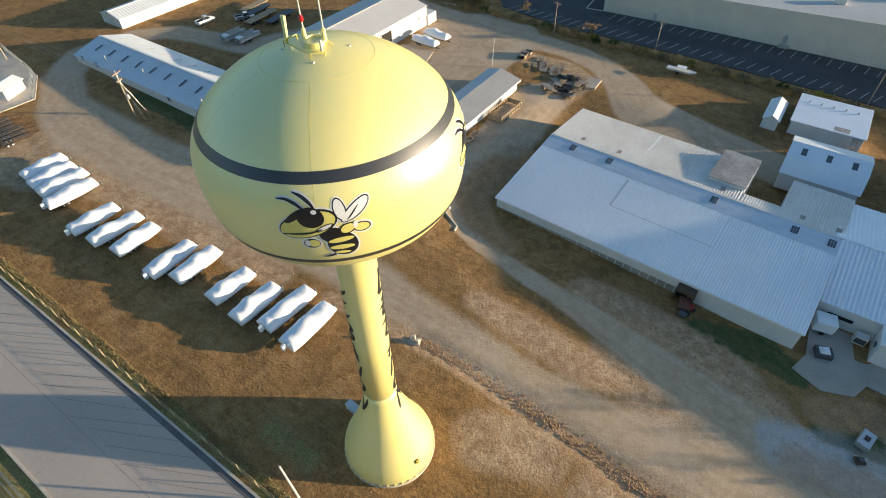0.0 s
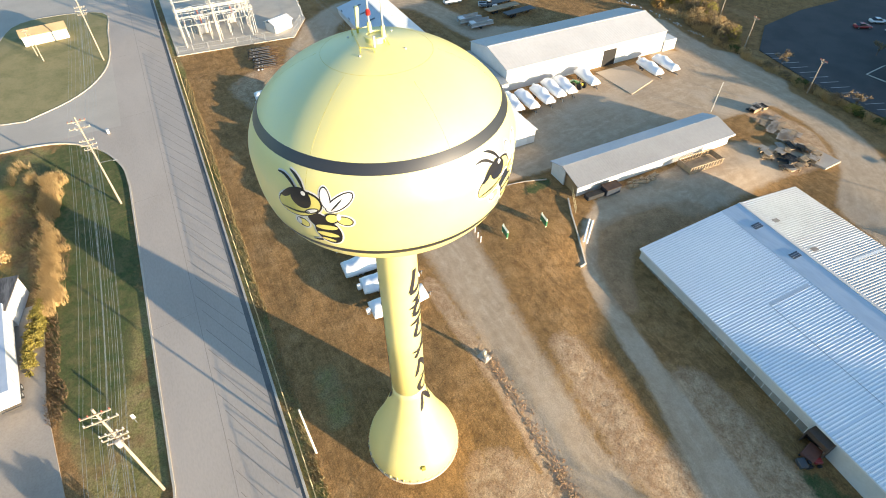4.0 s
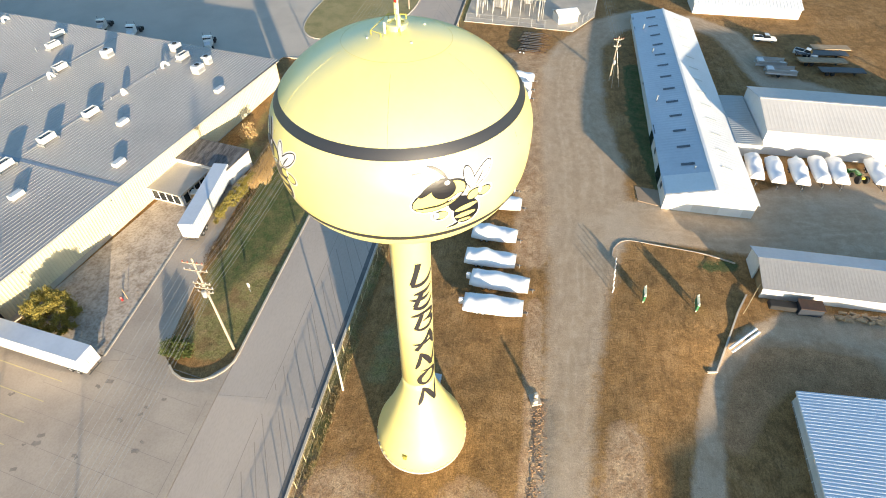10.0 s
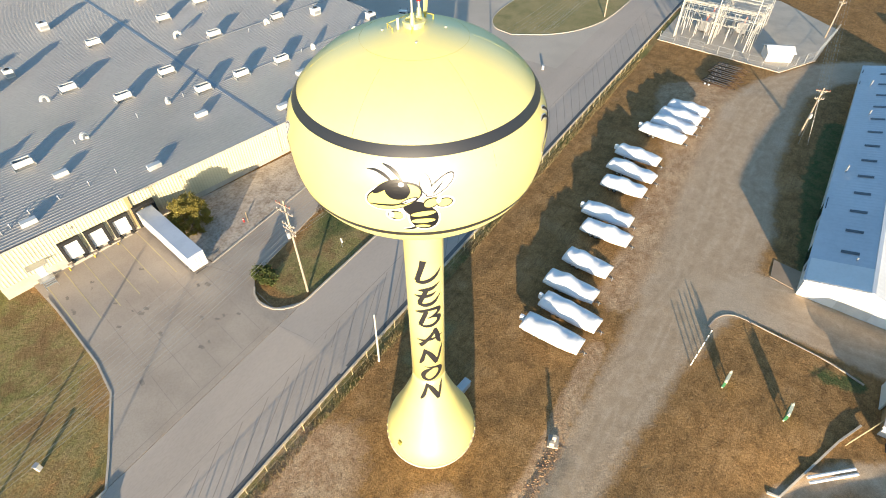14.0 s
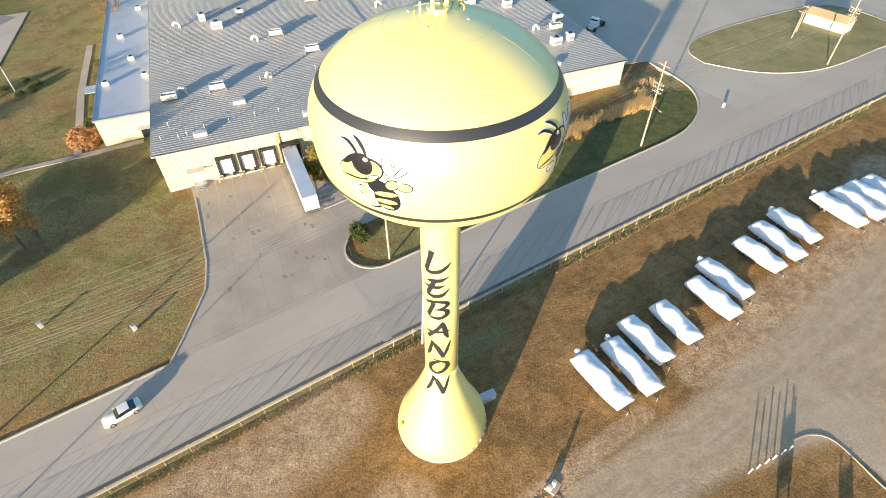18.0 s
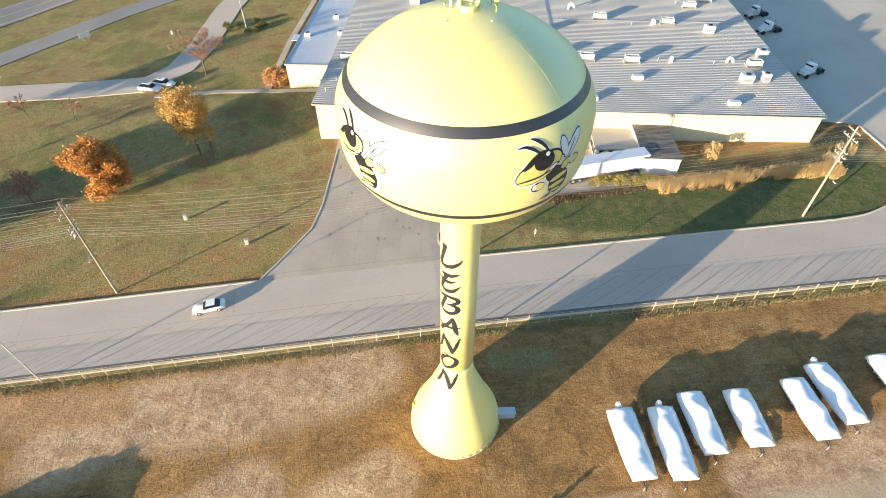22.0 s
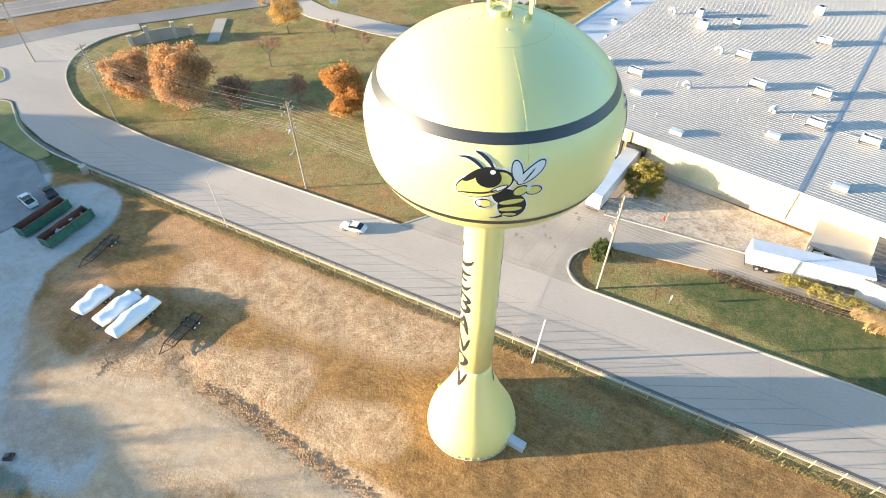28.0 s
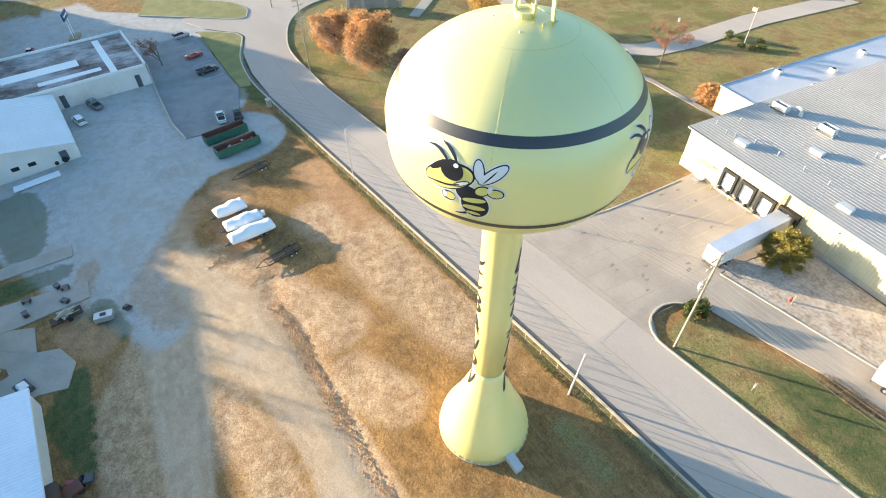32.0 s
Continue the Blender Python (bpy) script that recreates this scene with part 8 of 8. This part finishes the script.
part("footing", boxes((-0.7, -0.7, -0.2, 0.9, 0.6, 0.12), bevel=0.05), concrete_pad, t)
# island and lawn furniture
t = thing("road_sign", upright(-40.5, -9.5), "leaning white marker sign in the grass", "sign")
part("post", rod(bmesh.new(), (0, 0, -0.2), (0.15, 0, 1.6), 0.04, None, 6), galv, t)
part("plate", boxes((-0.05, -0.2, 0.8, 0.0, 0.2, 1.7), bevel=0.01), new_white, t)
for x, y in ((18.8, -23.6), (7.0, -15.4), (40.2, -106.4), (-111.5, -9.0)):
    t = thing("utility_pedestal", upright(x, y, 20), "pale utility pedestal on the lawn", "pedestal", "pedestals on the lawn")
    part("body", boxes((-0.3, -0.25, -0.1, 0.3, 0.25, 0.95), bevel=0.05), vent_white, t)
    part("cap", boxes((-0.34, -0.29, 0.95, 0.34, 0.29, 1.05), bevel=0.03), galv, t)
for x, y, w in ((79.2, -86.6, 2.6), (64.4, -108.0, 3.0)):
    t = thing("lawn_sign", upright(x, y, 40), "white lawn sign on short posts", "sign", "lawn signs")
    part("board", boxes((-w / 2, -0.08, 0.7, w / 2, 0.08, 2.0), bevel=0.02), new_white, t)
    part("bar", boxes((-w * 0.35, -0.1, 1.2, w * 0.35, -0.082, 1.5)), skylight_dark, t)
    for sx in (-0.8, 0.8):
        part("post", boxes((sx - 0.06, -0.05, -0.3, sx + 0.06, 0.05, 0.7)), galv, t)
t = thing("headwall", upright(108.3, -44.2, 54.5), "pale concrete entrance wall with tall piers", "wall")
part("wall", boxes((-3.4, -0.2, -0.5, 3.4, 0.2, 3.2)), concrete_pad, t, "ribbed tan panel wall")
for sx in (-8.3, -3.6, 3.6, 8.3):
    pier = part("pier", boxes((sx - 0.5, -0.5, -0.5, sx + 0.5, 0.5, 4.3 if abs(sx) < 5 else 2.6), bevel=0.04), concrete_kerb, t)
    part("cap", boxes((sx - 0.62, -0.62, 4.3 if abs(sx) < 5 else 2.6, sx + 0.62, 0.62, 4.5 if abs(sx) < 5 else 2.8), bevel=0.04), concrete_kerb, pier)
for s in (-1, 1):
    part("wing", extrude_profile([(s * 3.9, -0.5), (s * 8.0, -0.5), (s * 8.0, 1.9), (s * 3.9, 3.0)][::s], "y", -0.15, 0.15), concrete_pad, t, "sloping tan panel wing")
for k in range(13):
    part("rib", boxes((-3.0 + 0.5 * k - 0.06, -0.26, -0.5, -3.0 + 0.5 * k + 0.06, -0.2, 3.1)), concrete_kerb, t)
strip("channel", [(104.4, -63), (94.7, -50)], 3.4, 0.12, concrete_pad, "pale concrete drainage channel", "channel")
t = thing("pylon_sign", upright(141, 37, -20), "tall roadside sign on two white poles", "sign")
for sx in (-1.0, 1.0):
    part("pole", rod(bmesh.new(), (sx, 0, -0.3), (sx, 0, 7.0), 0.14, None, 10), new_white, t)
part("board", boxes((-2.4, -0.2, 5.6, 2.4, 0.2, 7.6), bevel=0.05), flat("sign_blue", (0.04, 0.07, 0.2)), t)
part("bar", boxes((-1.8, -0.23, 6.4, 1.8, -0.2, 6.9)), new_white, t)
part("planter", boxes((-2.5, -1.2, -0.3, 2.5, 1.2, 0.7), bevel=0.05), timber, t)
t = thing("red_hydrant", upright(-35.6, -27.6), "red fire hydrant valve in the rock bed", "hydrant")
part("body", lathe([(0.16, -0.1), (0.16, 0.6), (0.2, 0.62), (0.12, 0.8), (0, 0.84)], 12), car_red, t)
part("post", rod(bmesh.new(), (-0.4, 0.6, -0.1), (-0.4, 0.6, 2.2), 0.05, None, 6), trim_tan, t)

# ---- plants ----
bark = mat("bark", (0.16, 0.12, 0.09), (0.09, 0.07, 0.055), 0.9, 0, 1.0, 6.0)


def leaf_mat(name, a, b):
    m = MATS[name] = bpy.data.materials.new(name)
    m.use_nodes = True
    nt = m.node_tree
    bsdf = nt.nodes["Principled BSDF"]
    rnd = nt.nodes.new("ShaderNodeNewGeometry").outputs["Random Per Island"]
    nt.links.new(mix_node(nt, rnd, a, b), bsdf.inputs["Base Color"])
    bsdf.inputs["Roughness"].default_value = 0.75
    thin = nt.nodes.new("ShaderNodeBsdfTranslucent")
    nt.links.new(bsdf.inputs["Base Color"].links[0].from_socket, thin.inputs["Color"])
    both = nt.nodes.new("ShaderNodeMixShader")
    both.inputs[0].default_value = 0.32
    nt.links.new(bsdf.outputs[0], both.inputs[1])
    nt.links.new(thin.outputs[0], both.inputs[2])
    nt.links.new(both.outputs[0], nt.nodes["Material Output"].inputs["Surface"])
    return m


def leaves(name, centres, count, spread, size, material, parent, label, seed, drop=0.0):
    """Many small leaves scattered round the given centres, as one mesh."""
    rg = np.random.default_rng(seed)
    c = np.asarray(centres, float)
    pick = c[rg.integers(0, len(c), count)]
    p = pick + rg.normal(0, spread, (count, 3)) * (1, 1, 0.8)
    u = rg.normal(0, 1, (count, 3))
    u /= np.linalg.norm(u, axis=1, keepdims=True)
    v = np.cross(u, rg.normal(0, 1, (count, 3)))
    v /= np.linalg.norm(v, axis=1, keepdims=True)
    s = size * rg.uniform(0.6, 1.4, (count, 1))
    vs = np.stack([p - u * s, p + v * s * 0.55, p + u * s, p - v * s * 0.55], 1).reshape(-1, 3)
    me_ = bpy.data.meshes.new(name)
    me_.from_pydata(vs.tolist(), [], np.arange(count * 4).reshape(-1, 4).tolist())
    me_.materials.append(material)
    ob = new(name, me_)
    ob.parent = parent
    ob["label"] = label
    return ob


def tree(x, y, height, radius, material, count, seed, label, low=0.22, fat=0.22, bare=0, size=0.2):
    """A tapered trunk with limbs and twigs, and a crown of many leaves at their ends."""
    r = random.Random(seed)
    t = thing("tree", upright(x, y, r.uniform(0, 360)), label, "tree")
    bm = bmesh.new()
    tips = []

    def grow(a, way, length, rad, depth):
        b = a + way * length
        rod(bm, a, b, rad, rad * 0.62, 7 if depth < 2 else 4)
        if depth >= 3:
            tips.append(b)
            tips.append(a.lerp(b, 0.5))
            return
        if depth == 2:
            tips.append(b)
        for k in range(4 if depth == 0 else 3):
            tw = (way + Vector((r.uniform(-1, 1), r.uniform(-1, 1), r.uniform(-0.15, 0.55))) * (0.95 if depth else 0.75)).normalized()
            grow(a.lerp(b, r.uniform(0.55, 1.0)), tw, length * r.uniform(0.55, 0.8), rad * 0.55, depth + 1)

    grow(Vector((0, 0, -0.3)), Vector((r.uniform(-0.06, 0.06), r.uniform(-0.06, 0.06), 1)).normalized(), height * 0.42, fat, 0)
    far = sorted(math.hypot(p.x, p.y) for p in tips)[int(0.8 * len(tips))]
    high = max(p.z for p in tips)
    for v in bm.verts:
        f = max(0.0, v.co.z / high)
        v.co.x *= 1 + (radius / far - 1) * min(1, f * 1.6)
        v.co.y *= 1 + (radius / far - 1) * min(1, f * 1.6)
        v.co.z *= height * 0.93 / high
    tips = [Vector((p.x * radius / far, p.y * radius / far, p.z * height * 0.93 / high)) for p in tips]
    part("trunk", bm, bark, t, "grey-brown trunk with bare limbs")
    if count:
        rg = np.random.default_rng(seed + 900)
        n = 46 if bare == 0 else 30
        d = rg.normal(0, 1, (n, 3))
        d /= np.linalg.norm(d, axis=1, keepdims=True)
        mid, tall = height * (0.5 + low * 0.5), height * (0.5 - low * 0.5)
        q = d * (rg.uniform(0.35, 0.86, (n, 1)) ** 0.7)
        lobes = np.stack([q[:, 0] * radius * (1 - 0.16 * q[:, 2]), q[:, 1] * radius * (1 - 0.16 * q[:, 2]), mid + q[:, 2] * tall], -1)
        tip = np.array([tuple(p) for p in tips if p.z > height * low])
        spots = np.concatenate([lobes, tip[:: max(1, len(tip) // 12)]]) if bare == 0 else tip
        leaves("crown", spots, count, radius * (0.14 if bare == 0 else 0.07), size, material, t, "crown of autumn leaves" if bare == 0 else "thin crown of last dry leaves", seed)
    return t


orange = leaf_mat("orange_leaves", (0.66, 0.35, 0.10), (0.42, 0.18, 0.05))
rust_leaf = leaf_mat("rust_leaves", (0.68, 0.41, 0.18), (0.44, 0.23, 0.10))
gold = leaf_mat("gold_leaves", (0.62, 0.40, 0.12), (0.46, 0.27, 0.085))
brown = leaf_mat("brown_leaves", (0.37, 0.21, 0.135), (0.25, 0.135, 0.085))
green_leaf = leaf_mat("green_leaves", (0.11, 0.13, 0.03), (0.06, 0.085, 0.02))
olive = leaf_mat("gold_green_leaves", (0.42, 0.34, 0.075), (0.22, 0.19, 0.045))
straw = leaf_mat("straw_blades", (0.70, 0.51, 0.25), (0.44, 0.29, 0.125))

tree(33.7, -33.2, 12.2, 4.6, orange, 21000, 14, "full round tree with bright orange autumn leaves", 0.03, 0.2, 0, 0.22)
tree(20.0, -43.5, 16.2, 4.4, gold, 8000, 2, "tall airy tree with golden leaves", 0.22, 0.22, 0, 0.2)
tree(17.0, -41.5, 7.5, 2.8, gold, 1100, 22, "small sparse tree with golden leaves", 0.25, 0.12, 1, 0.17)
tree(73.2, -21.5, 14.0, 7.0, rust_leaf, 30000, 3, "broad tree full of rust-gold leaves", 0.05, 0.3, 0, 0.25)
tree(86.6, -18.5, 11.0, 5.2, rust_leaf, 26000, 4, "round tree full of rust-gold leaves", 0.05, 0.22, 0, 0.24)
tree(59.8, -25.0, 8.2, 3.6, brown, 4200, 5, "small dark reddish tree losing leaves", 0.12, 0.14, 0, 0.2)
tree(48.5, -32.8, 7.2, 3.2, brown, 1700, 6, "small nearly bare brown tree", 0.2, 0.12, 0, 0.16)
tree(68.3, -45.0, 9.0, 4.4, brown, 1800, 7, "bare brown tree on the lawn", 0.3, 0.16, 1, 0.12)
tree(78.2, -63.8, 12.5, 5.0, gold, 6000, 8, "tall tree with thin orange-gold leaves", 0.18, 0.2, 0, 0.2)
tree(63.0, -66.0, 5.4, 2.4, brown, 900, 9, "small bare tree on the lawn", 0.3, 0.1, 1, 0.12)
tree(51.2, -62.7, 5.6, 2.6, brown, 900, 10, "small bare tree on the lawn", 0.3, 0.1, 1, 0.12)
tree(25.2, -77.5, 11.5, 5.0, brown, 5000, 11, "bare reddish-brown tree beside the drive", 0.3, 0.15, 1, 0.13)
tree(-8.0, -128.0, 9.0, 5.0, brown, 1200, 12, "bare tree beside the office", 0.3, 0.16, 1, 0.13)
# unseen bare trees, added to throw streaks of shade over the dirt
for k, (x, y) in enumerate(((57, 69.5), (61, 75), (64.5, 81.5), (53, 74.5))):
    tree(x, y, 11.5 + 0.7 * k, 2.2, brown, 200, 200 + k, "unseen bare tree added to streak the yard with shade", 0.3, 0.3, 1, 0.15)
tree(108, 22, 7.5, 4.0, brown, 1500, 13, "bare tree behind the shop", 0.3, 0.14, 1, 0.13)


def bush(x, y, rx, ry, height, material, count, seed, label, name="bush", size=0.16, turn=0.0):
    rg = random.Random(seed)
    t = thing(name, upright(x, y, turn), label, "bush")
    cs = []
    while len(cs) < max(14, int(rx * ry * 12)):
        a, b, c = rg.uniform(-1, 1), rg.uniform(-1, 1), rg.uniform(0, 1)
        if 0.25 < a * a + b * b + (c - 0.25) ** 2 < 1.0:
            cs.append((a * rx * 0.88, b * ry * 0.88, 0.15 + c * height * 0.85))
    leaves("foliage", cs, count, 0.24, size, material, t, "dense small leaves", seed)
    bm = bmesh.new()
    for k in range(7):
        rod(bm, (rg.uniform(-0.2, 0.2), rg.uniform(-0.2, 0.2), -0.2), (rg.uniform(-0.6, 0.6) * rx, rg.uniform(-0.6, 0.6) * ry, height * rg.uniform(0.5, 0.8)), 0.05, 0.015, 5)
    part("stems", bm, bark, t)
    return t


bush(-30.4, -34.6, 3.7, 3.7, 6.2, olive, 20000, 31, "dense golden-green evergreen beside the trailer", "evergreen", 0.13)
bush(-28.6, -14.8, 1.7, 2.3, 2.0, green_leaf, 2600, 32, "low dark green bush at the island tip")
bush(-60.2, -20.9, 7.8, 1.0, 1.8, olive, 11000, 33, "clipped yellow-green hedge beside the trailer", "hedge", 0.12, -5)
bush(-78.7, -26.5, 1.8, 1.8, 3.2, straw, 1100, 34, "thin dry shrub against the factory wall")
bush(7.2, -71.5, 3.6, 3.4, 3.4, rust_leaf, 7000, 35, "dry rust-coloured shrubs beside the office")
bush(5.0, -76.0, 2.0, 3.4, 2.2, green_leaf, 1700, 36, "dark evergreen shrubs beside the office")
for k, (x, y) in enumerate(((23.5, -105), (21.6, -107.6), (18.6, -103), (15.8, -103.4), (14.6, -106), (16.8, -108.6), (25, -108))):
    bush(x, y, 1.1, 1.1, 1.2, green_leaf, 700, 50 + k, "clipped round dark green shrub by the flagpole", "shrub", 0.12)
for k, (x, y) in enumerate(((4.4, -84), (3.0, -92), (1.6, -100), (0.2, -108))):
    bush(x, y, 1.2, 1.6, 1.2, green_leaf, 600, 70 + k, "dark green shrub along the office wall", "shrub", 0.12)

# tall straw grass beside the factory
def blades(name, spots, material, label, category, seed, high=1.1):
    """Upright dry blades in clumps: spots of (x, y, half x, half y, count)."""
    rg = np.random.default_rng(seed)
    vs, n = [], 0
    for x, y, hx, hy, count in spots:
        ang, rad = rg.uniform(0, 2 * np.pi, count), np.sqrt(rg.uniform(0, 1, count))
        px, py = x + hx * rad * np.cos(ang), y + hy * rad * np.sin(ang)
        pz = np.array([gz(v, w_) for v, w_ in zip(px, py)]) - 0.1
        h = high * rg.uniform(0.5, 1.3, count)
        lean, a = rg.normal(0, 0.28, (count, 2)), rg.uniform(0, np.pi, count)
        w = 0.05
        b0 = np.stack([px - w * np.cos(a), py - w * np.sin(a), pz], -1)
        b1 = np.stack([px + w * np.cos(a), py + w * np.sin(a), pz], -1)
        tip = np.stack([px + lean[:, 0] * h, py + lean[:, 1] * h, pz + h], -1)
        vs.append(np.stack([b0, b1, tip], 1).reshape(-1, 3))
        n += count
    me_ = bpy.data.meshes.new(name)
    me_.from_pydata(np.concatenate(vs).tolist(), [], np.arange(n * 3).reshape(-1, 3).tolist())
    me_.materials.append(material)
    return tagged(new(name, me_), label, category, "", "stuff")


rg = random.Random(61)
clumps = []
for x0, x1, y, dy, n in ((-64, -82, -19.3, 1.3, 120), (-88, -100, -19.4, 1.8, 80), (-82, -88, -19.8, 1.6, 8), (-100, -108, -24, 4, 8)):
    for _ in range(n):
        clumps.append((rg.uniform(x0, x1), y + rg.gauss(0, dy * 0.45), rg.uniform(0.5, 1.7), rg.uniform(0.4, 1.1), rg.randrange(40, 130)))
blades("tall_grass", clumps, straw, "tall dry straw-coloured grass clumps", "grass", 81, 1.25)
blades("dead_brush", [(-76, -18.4, 6, 1.8, 900), (-57, -18.9, 8, 1.0, 700), (-48, -18.5, 4, 1.4, 600), (-90, -22.5, 9, 3, 900)], leaf_mat("dead_brush", (0.20, 0.13, 0.07), (0.13, 0.09, 0.05)), "dark dead brush and weeds", "brush", 82, 0.6)
blades("verge_weeds", [(-23 - 14 * k, 8.6, 8, 0.7, 420) for k in range(-6, 8)], leaf_mat("weed_blades", (0.36, 0.27, 0.13), (0.20, 0.15, 0.07)), "dry weeds growing along the fence", "grass", 83, 0.5)
blades("field_tufts", [(-20, 21, 14, 9, 2600), (-60, 18, 30, 7, 2200), (-30, 48, 18, 7, 1800), (-50, 50, 6, 8, 700), (0, 19, 18, 8, 1500)], leaf_mat("tuft_blades", (0.34, 0.23, 0.11), (0.19, 0.12, 0.06)), "tufts of dry brown grass", "grass", 84, 0.22)
# overgrown hedgerow between the yard and the car park
hedge_spots = []
rg = random.Random(77)
brush = leaf_mat("grey_brush", (0.36, 0.26, 0.14), (0.20, 0.145, 0.08))
for k in range(110):
    x = -88 + 1.15 * k
    hedge_spots.append((x, 137.4 + rg.uniform(-1.0, 1.0) + max(0, (x + 30) * 0.05), 1.3, 1.0, rg.randrange(80, 200)))
for k in range(150):
    x = rg.uniform(-134, -84)
    hedge_spots.append((x, rg.uniform(139, 139 + max(2, min(15, (-84 - x) * 0.6))), 1.6, 1.4, rg.randrange(60, 170)))
blades("hedgerow_grass", hedge_spots, straw, "strip of tall dry grass along the car park", "grass", 85, 1.2)
for k in range(30):
    x = -86 + 4.0 * k + rg.uniform(-1.5, 1.5)
    bush(x, 137.4 + max(0, (x + 30) * 0.05), rg.uniform(1.0, 2.0), rg.uniform(0.8, 1.3), rg.uniform(1.0, 2.4), (brush, olive, brush, green_leaf, straw)[rg.randrange(5)], rg.randrange(350, 750), 100 + k, "scrubby hedgerow bush beside the car park", "hedgerow_bush", 0.16)
for k in range(44):
    x = rg.uniform(-136, -84)
    bush(x, rg.uniform(139.5, 139.5 + max(2, min(15, (-84 - x) * 0.6))), rg.uniform(1.6, 3.0), rg.uniform(1.6, 3.0), rg.uniform(2.2, 5.0), (brush, brush, olive, straw, gold)[rg.randrange(5)], 1100, 140 + k, "overgrown brush at the field edge", "scrub", 0.17)
for k, (x, y) in enumerate(((-70, 140), (-49, 138.5), (-63.5, 167.5))):
    tree(x, y, 4.5, 1.8, brush, 900, 240 + k, "small bare tree beside the car park", 0.2, 0.08, 1, 0.12)
# unseen trees added beyond the yard to shade it and the street mouth
shade_tree_mat = leaf_mat("shade_tree_leaves", (0.30, 0.20, 0.09), (0.17, 0.12, 0.055))
for x, y, top in ((99, 89, 11), (106, 90, 13), (113, 88, 14.5), (120, 90, 17), (127, 89, 18), (134, 90, 18), (141, 90, 18), (148, 89, 17.5), (111, 69, 9.5), (118, 68, 11.3), (124, 69, 13.5), (131, 70, 13.8), (138, 68, 14.0), (146, 69, 14.6), (153, 70, 15.4), (160, 69, 16.5), (167, 68, 17.5), (174, 70, 18.4), (181, 69, 18.0), (188, 70, 18.6), (195, 69, 16.0), (202, 70, 15.0), (209, 69, 17.5)):
    tree(x, y, 0.71 * top - 0.6 - gz(x) + (2.4 if x > 158 else 0.0), 5.6, shade_tree_mat, 11000 if x > 158 else 6500, int(x), "unseen leafy tree added beyond the yard for shade", 0.03, 0.35, 0, 0.6 if x > 158 else 0.5)

# stones of the ditch bank and the rock bed
def stone_mesh(seed, n=1):
    r = random.Random(seed)
    bm = bmesh.new()
    bmesh.ops.create_icosphere(bm, subdivisions=1, radius=1.0)
    for v in bm.verts:
        v.co *= r.uniform(0.65, 1.1)
        v.co.z *= 0.6
    return bm


def scatter(name, boxes_, count, size, material, label, seed):
    """Loose stones as one heap of real pieces."""
    r = random.Random(seed)
    src = [stone_mesh(k) for k in range(4)]
    for b in src:
        b.verts.index_update()
    shapes = [([tuple(v.co) for v in b.verts], [tuple(v.index for v in f.verts) for f in b.faces]) for b in src]
    vs, fs_ = [], []
    for k in range(count):
        x0, y0, x1, y1 = boxes_[k % len(boxes_)]
        f = r.random()
        x, y = x0 + (x1 - x0) * f + r.gauss(0, 0.5), y0 + (y1 - y0) * f + r.gauss(0, 0.5)
        s, a = size * r.uniform(0.4, 1.5), r.uniform(0, 6.28)
        n0 = len(vs)
        sv, sf = shapes[k % 4]
        vs += [(x + s * (p[0] * math.cos(a) - p[1] * math.sin(a)), y + s * (p[0] * math.sin(a) + p[1] * math.cos(a)), gz(x, y) + s * p[2] - 0.1) for p in sv]
        fs_ += [tuple(i + n0 for i in f_) for f_ in sf]
    for b in src:
        b.free()
    me_ = bpy.data.meshes.new(name)
    me_.from_pydata(vs, [], fs_)
    me_.materials.append(material)
    return tagged(new(name, me_), label, "stones", "", "stuff")


earth = mat("earth_clods", (0.46, 0.28, 0.15), (0.30, 0.17, 0.085), 0.95, 0, 0.6, 5.0)
scatter("ditch_clods", [(-30, 34.6, -18.7, 34.4), (-18.7, 34.4, -8, 33.8), (-8, 33.8, 3, 32.7), (3, 32.7, 11, 32.9), (-14, 34.4, 4, 33.2)], 1000, 0.115, earth, "brown clods and stones along the ditch", 6)
scatter("bed_rocks", [(-28 - 0.3 * k, -26.6 - 1.35 * k, -57 - 0.2 * k, -27.4 - 0.75 * k) for k in range(9)], 1700, 0.2, rocks_mat, "loose pale rocks among weeds", 7)
scatter("mound_clods", [(25.5, 39, 24.5, 31.5), (26, 38, 24.8, 33)], 120, 0.12, earth, "loose orange clods of dug earth", 8)
scatter("yard_litter", [(-124, 131.8, -112, 135.4), (-112, 135.4, -92, 136.4)], 60, 0.22, new_white, "pale scraps of litter along the hedgerow", 9)
scatter("bed_weeds", [(-29, -27.5 - 1.3 * k, -57, -28 - 0.7 * k) for k in range(7)], 420, 0.16, mat("dead_weed_clumps", (0.24, 0.15, 0.08), (0.14, 0.09, 0.05), 0.95), "dark dead weeds and bark scattered on the rock bed", 10)
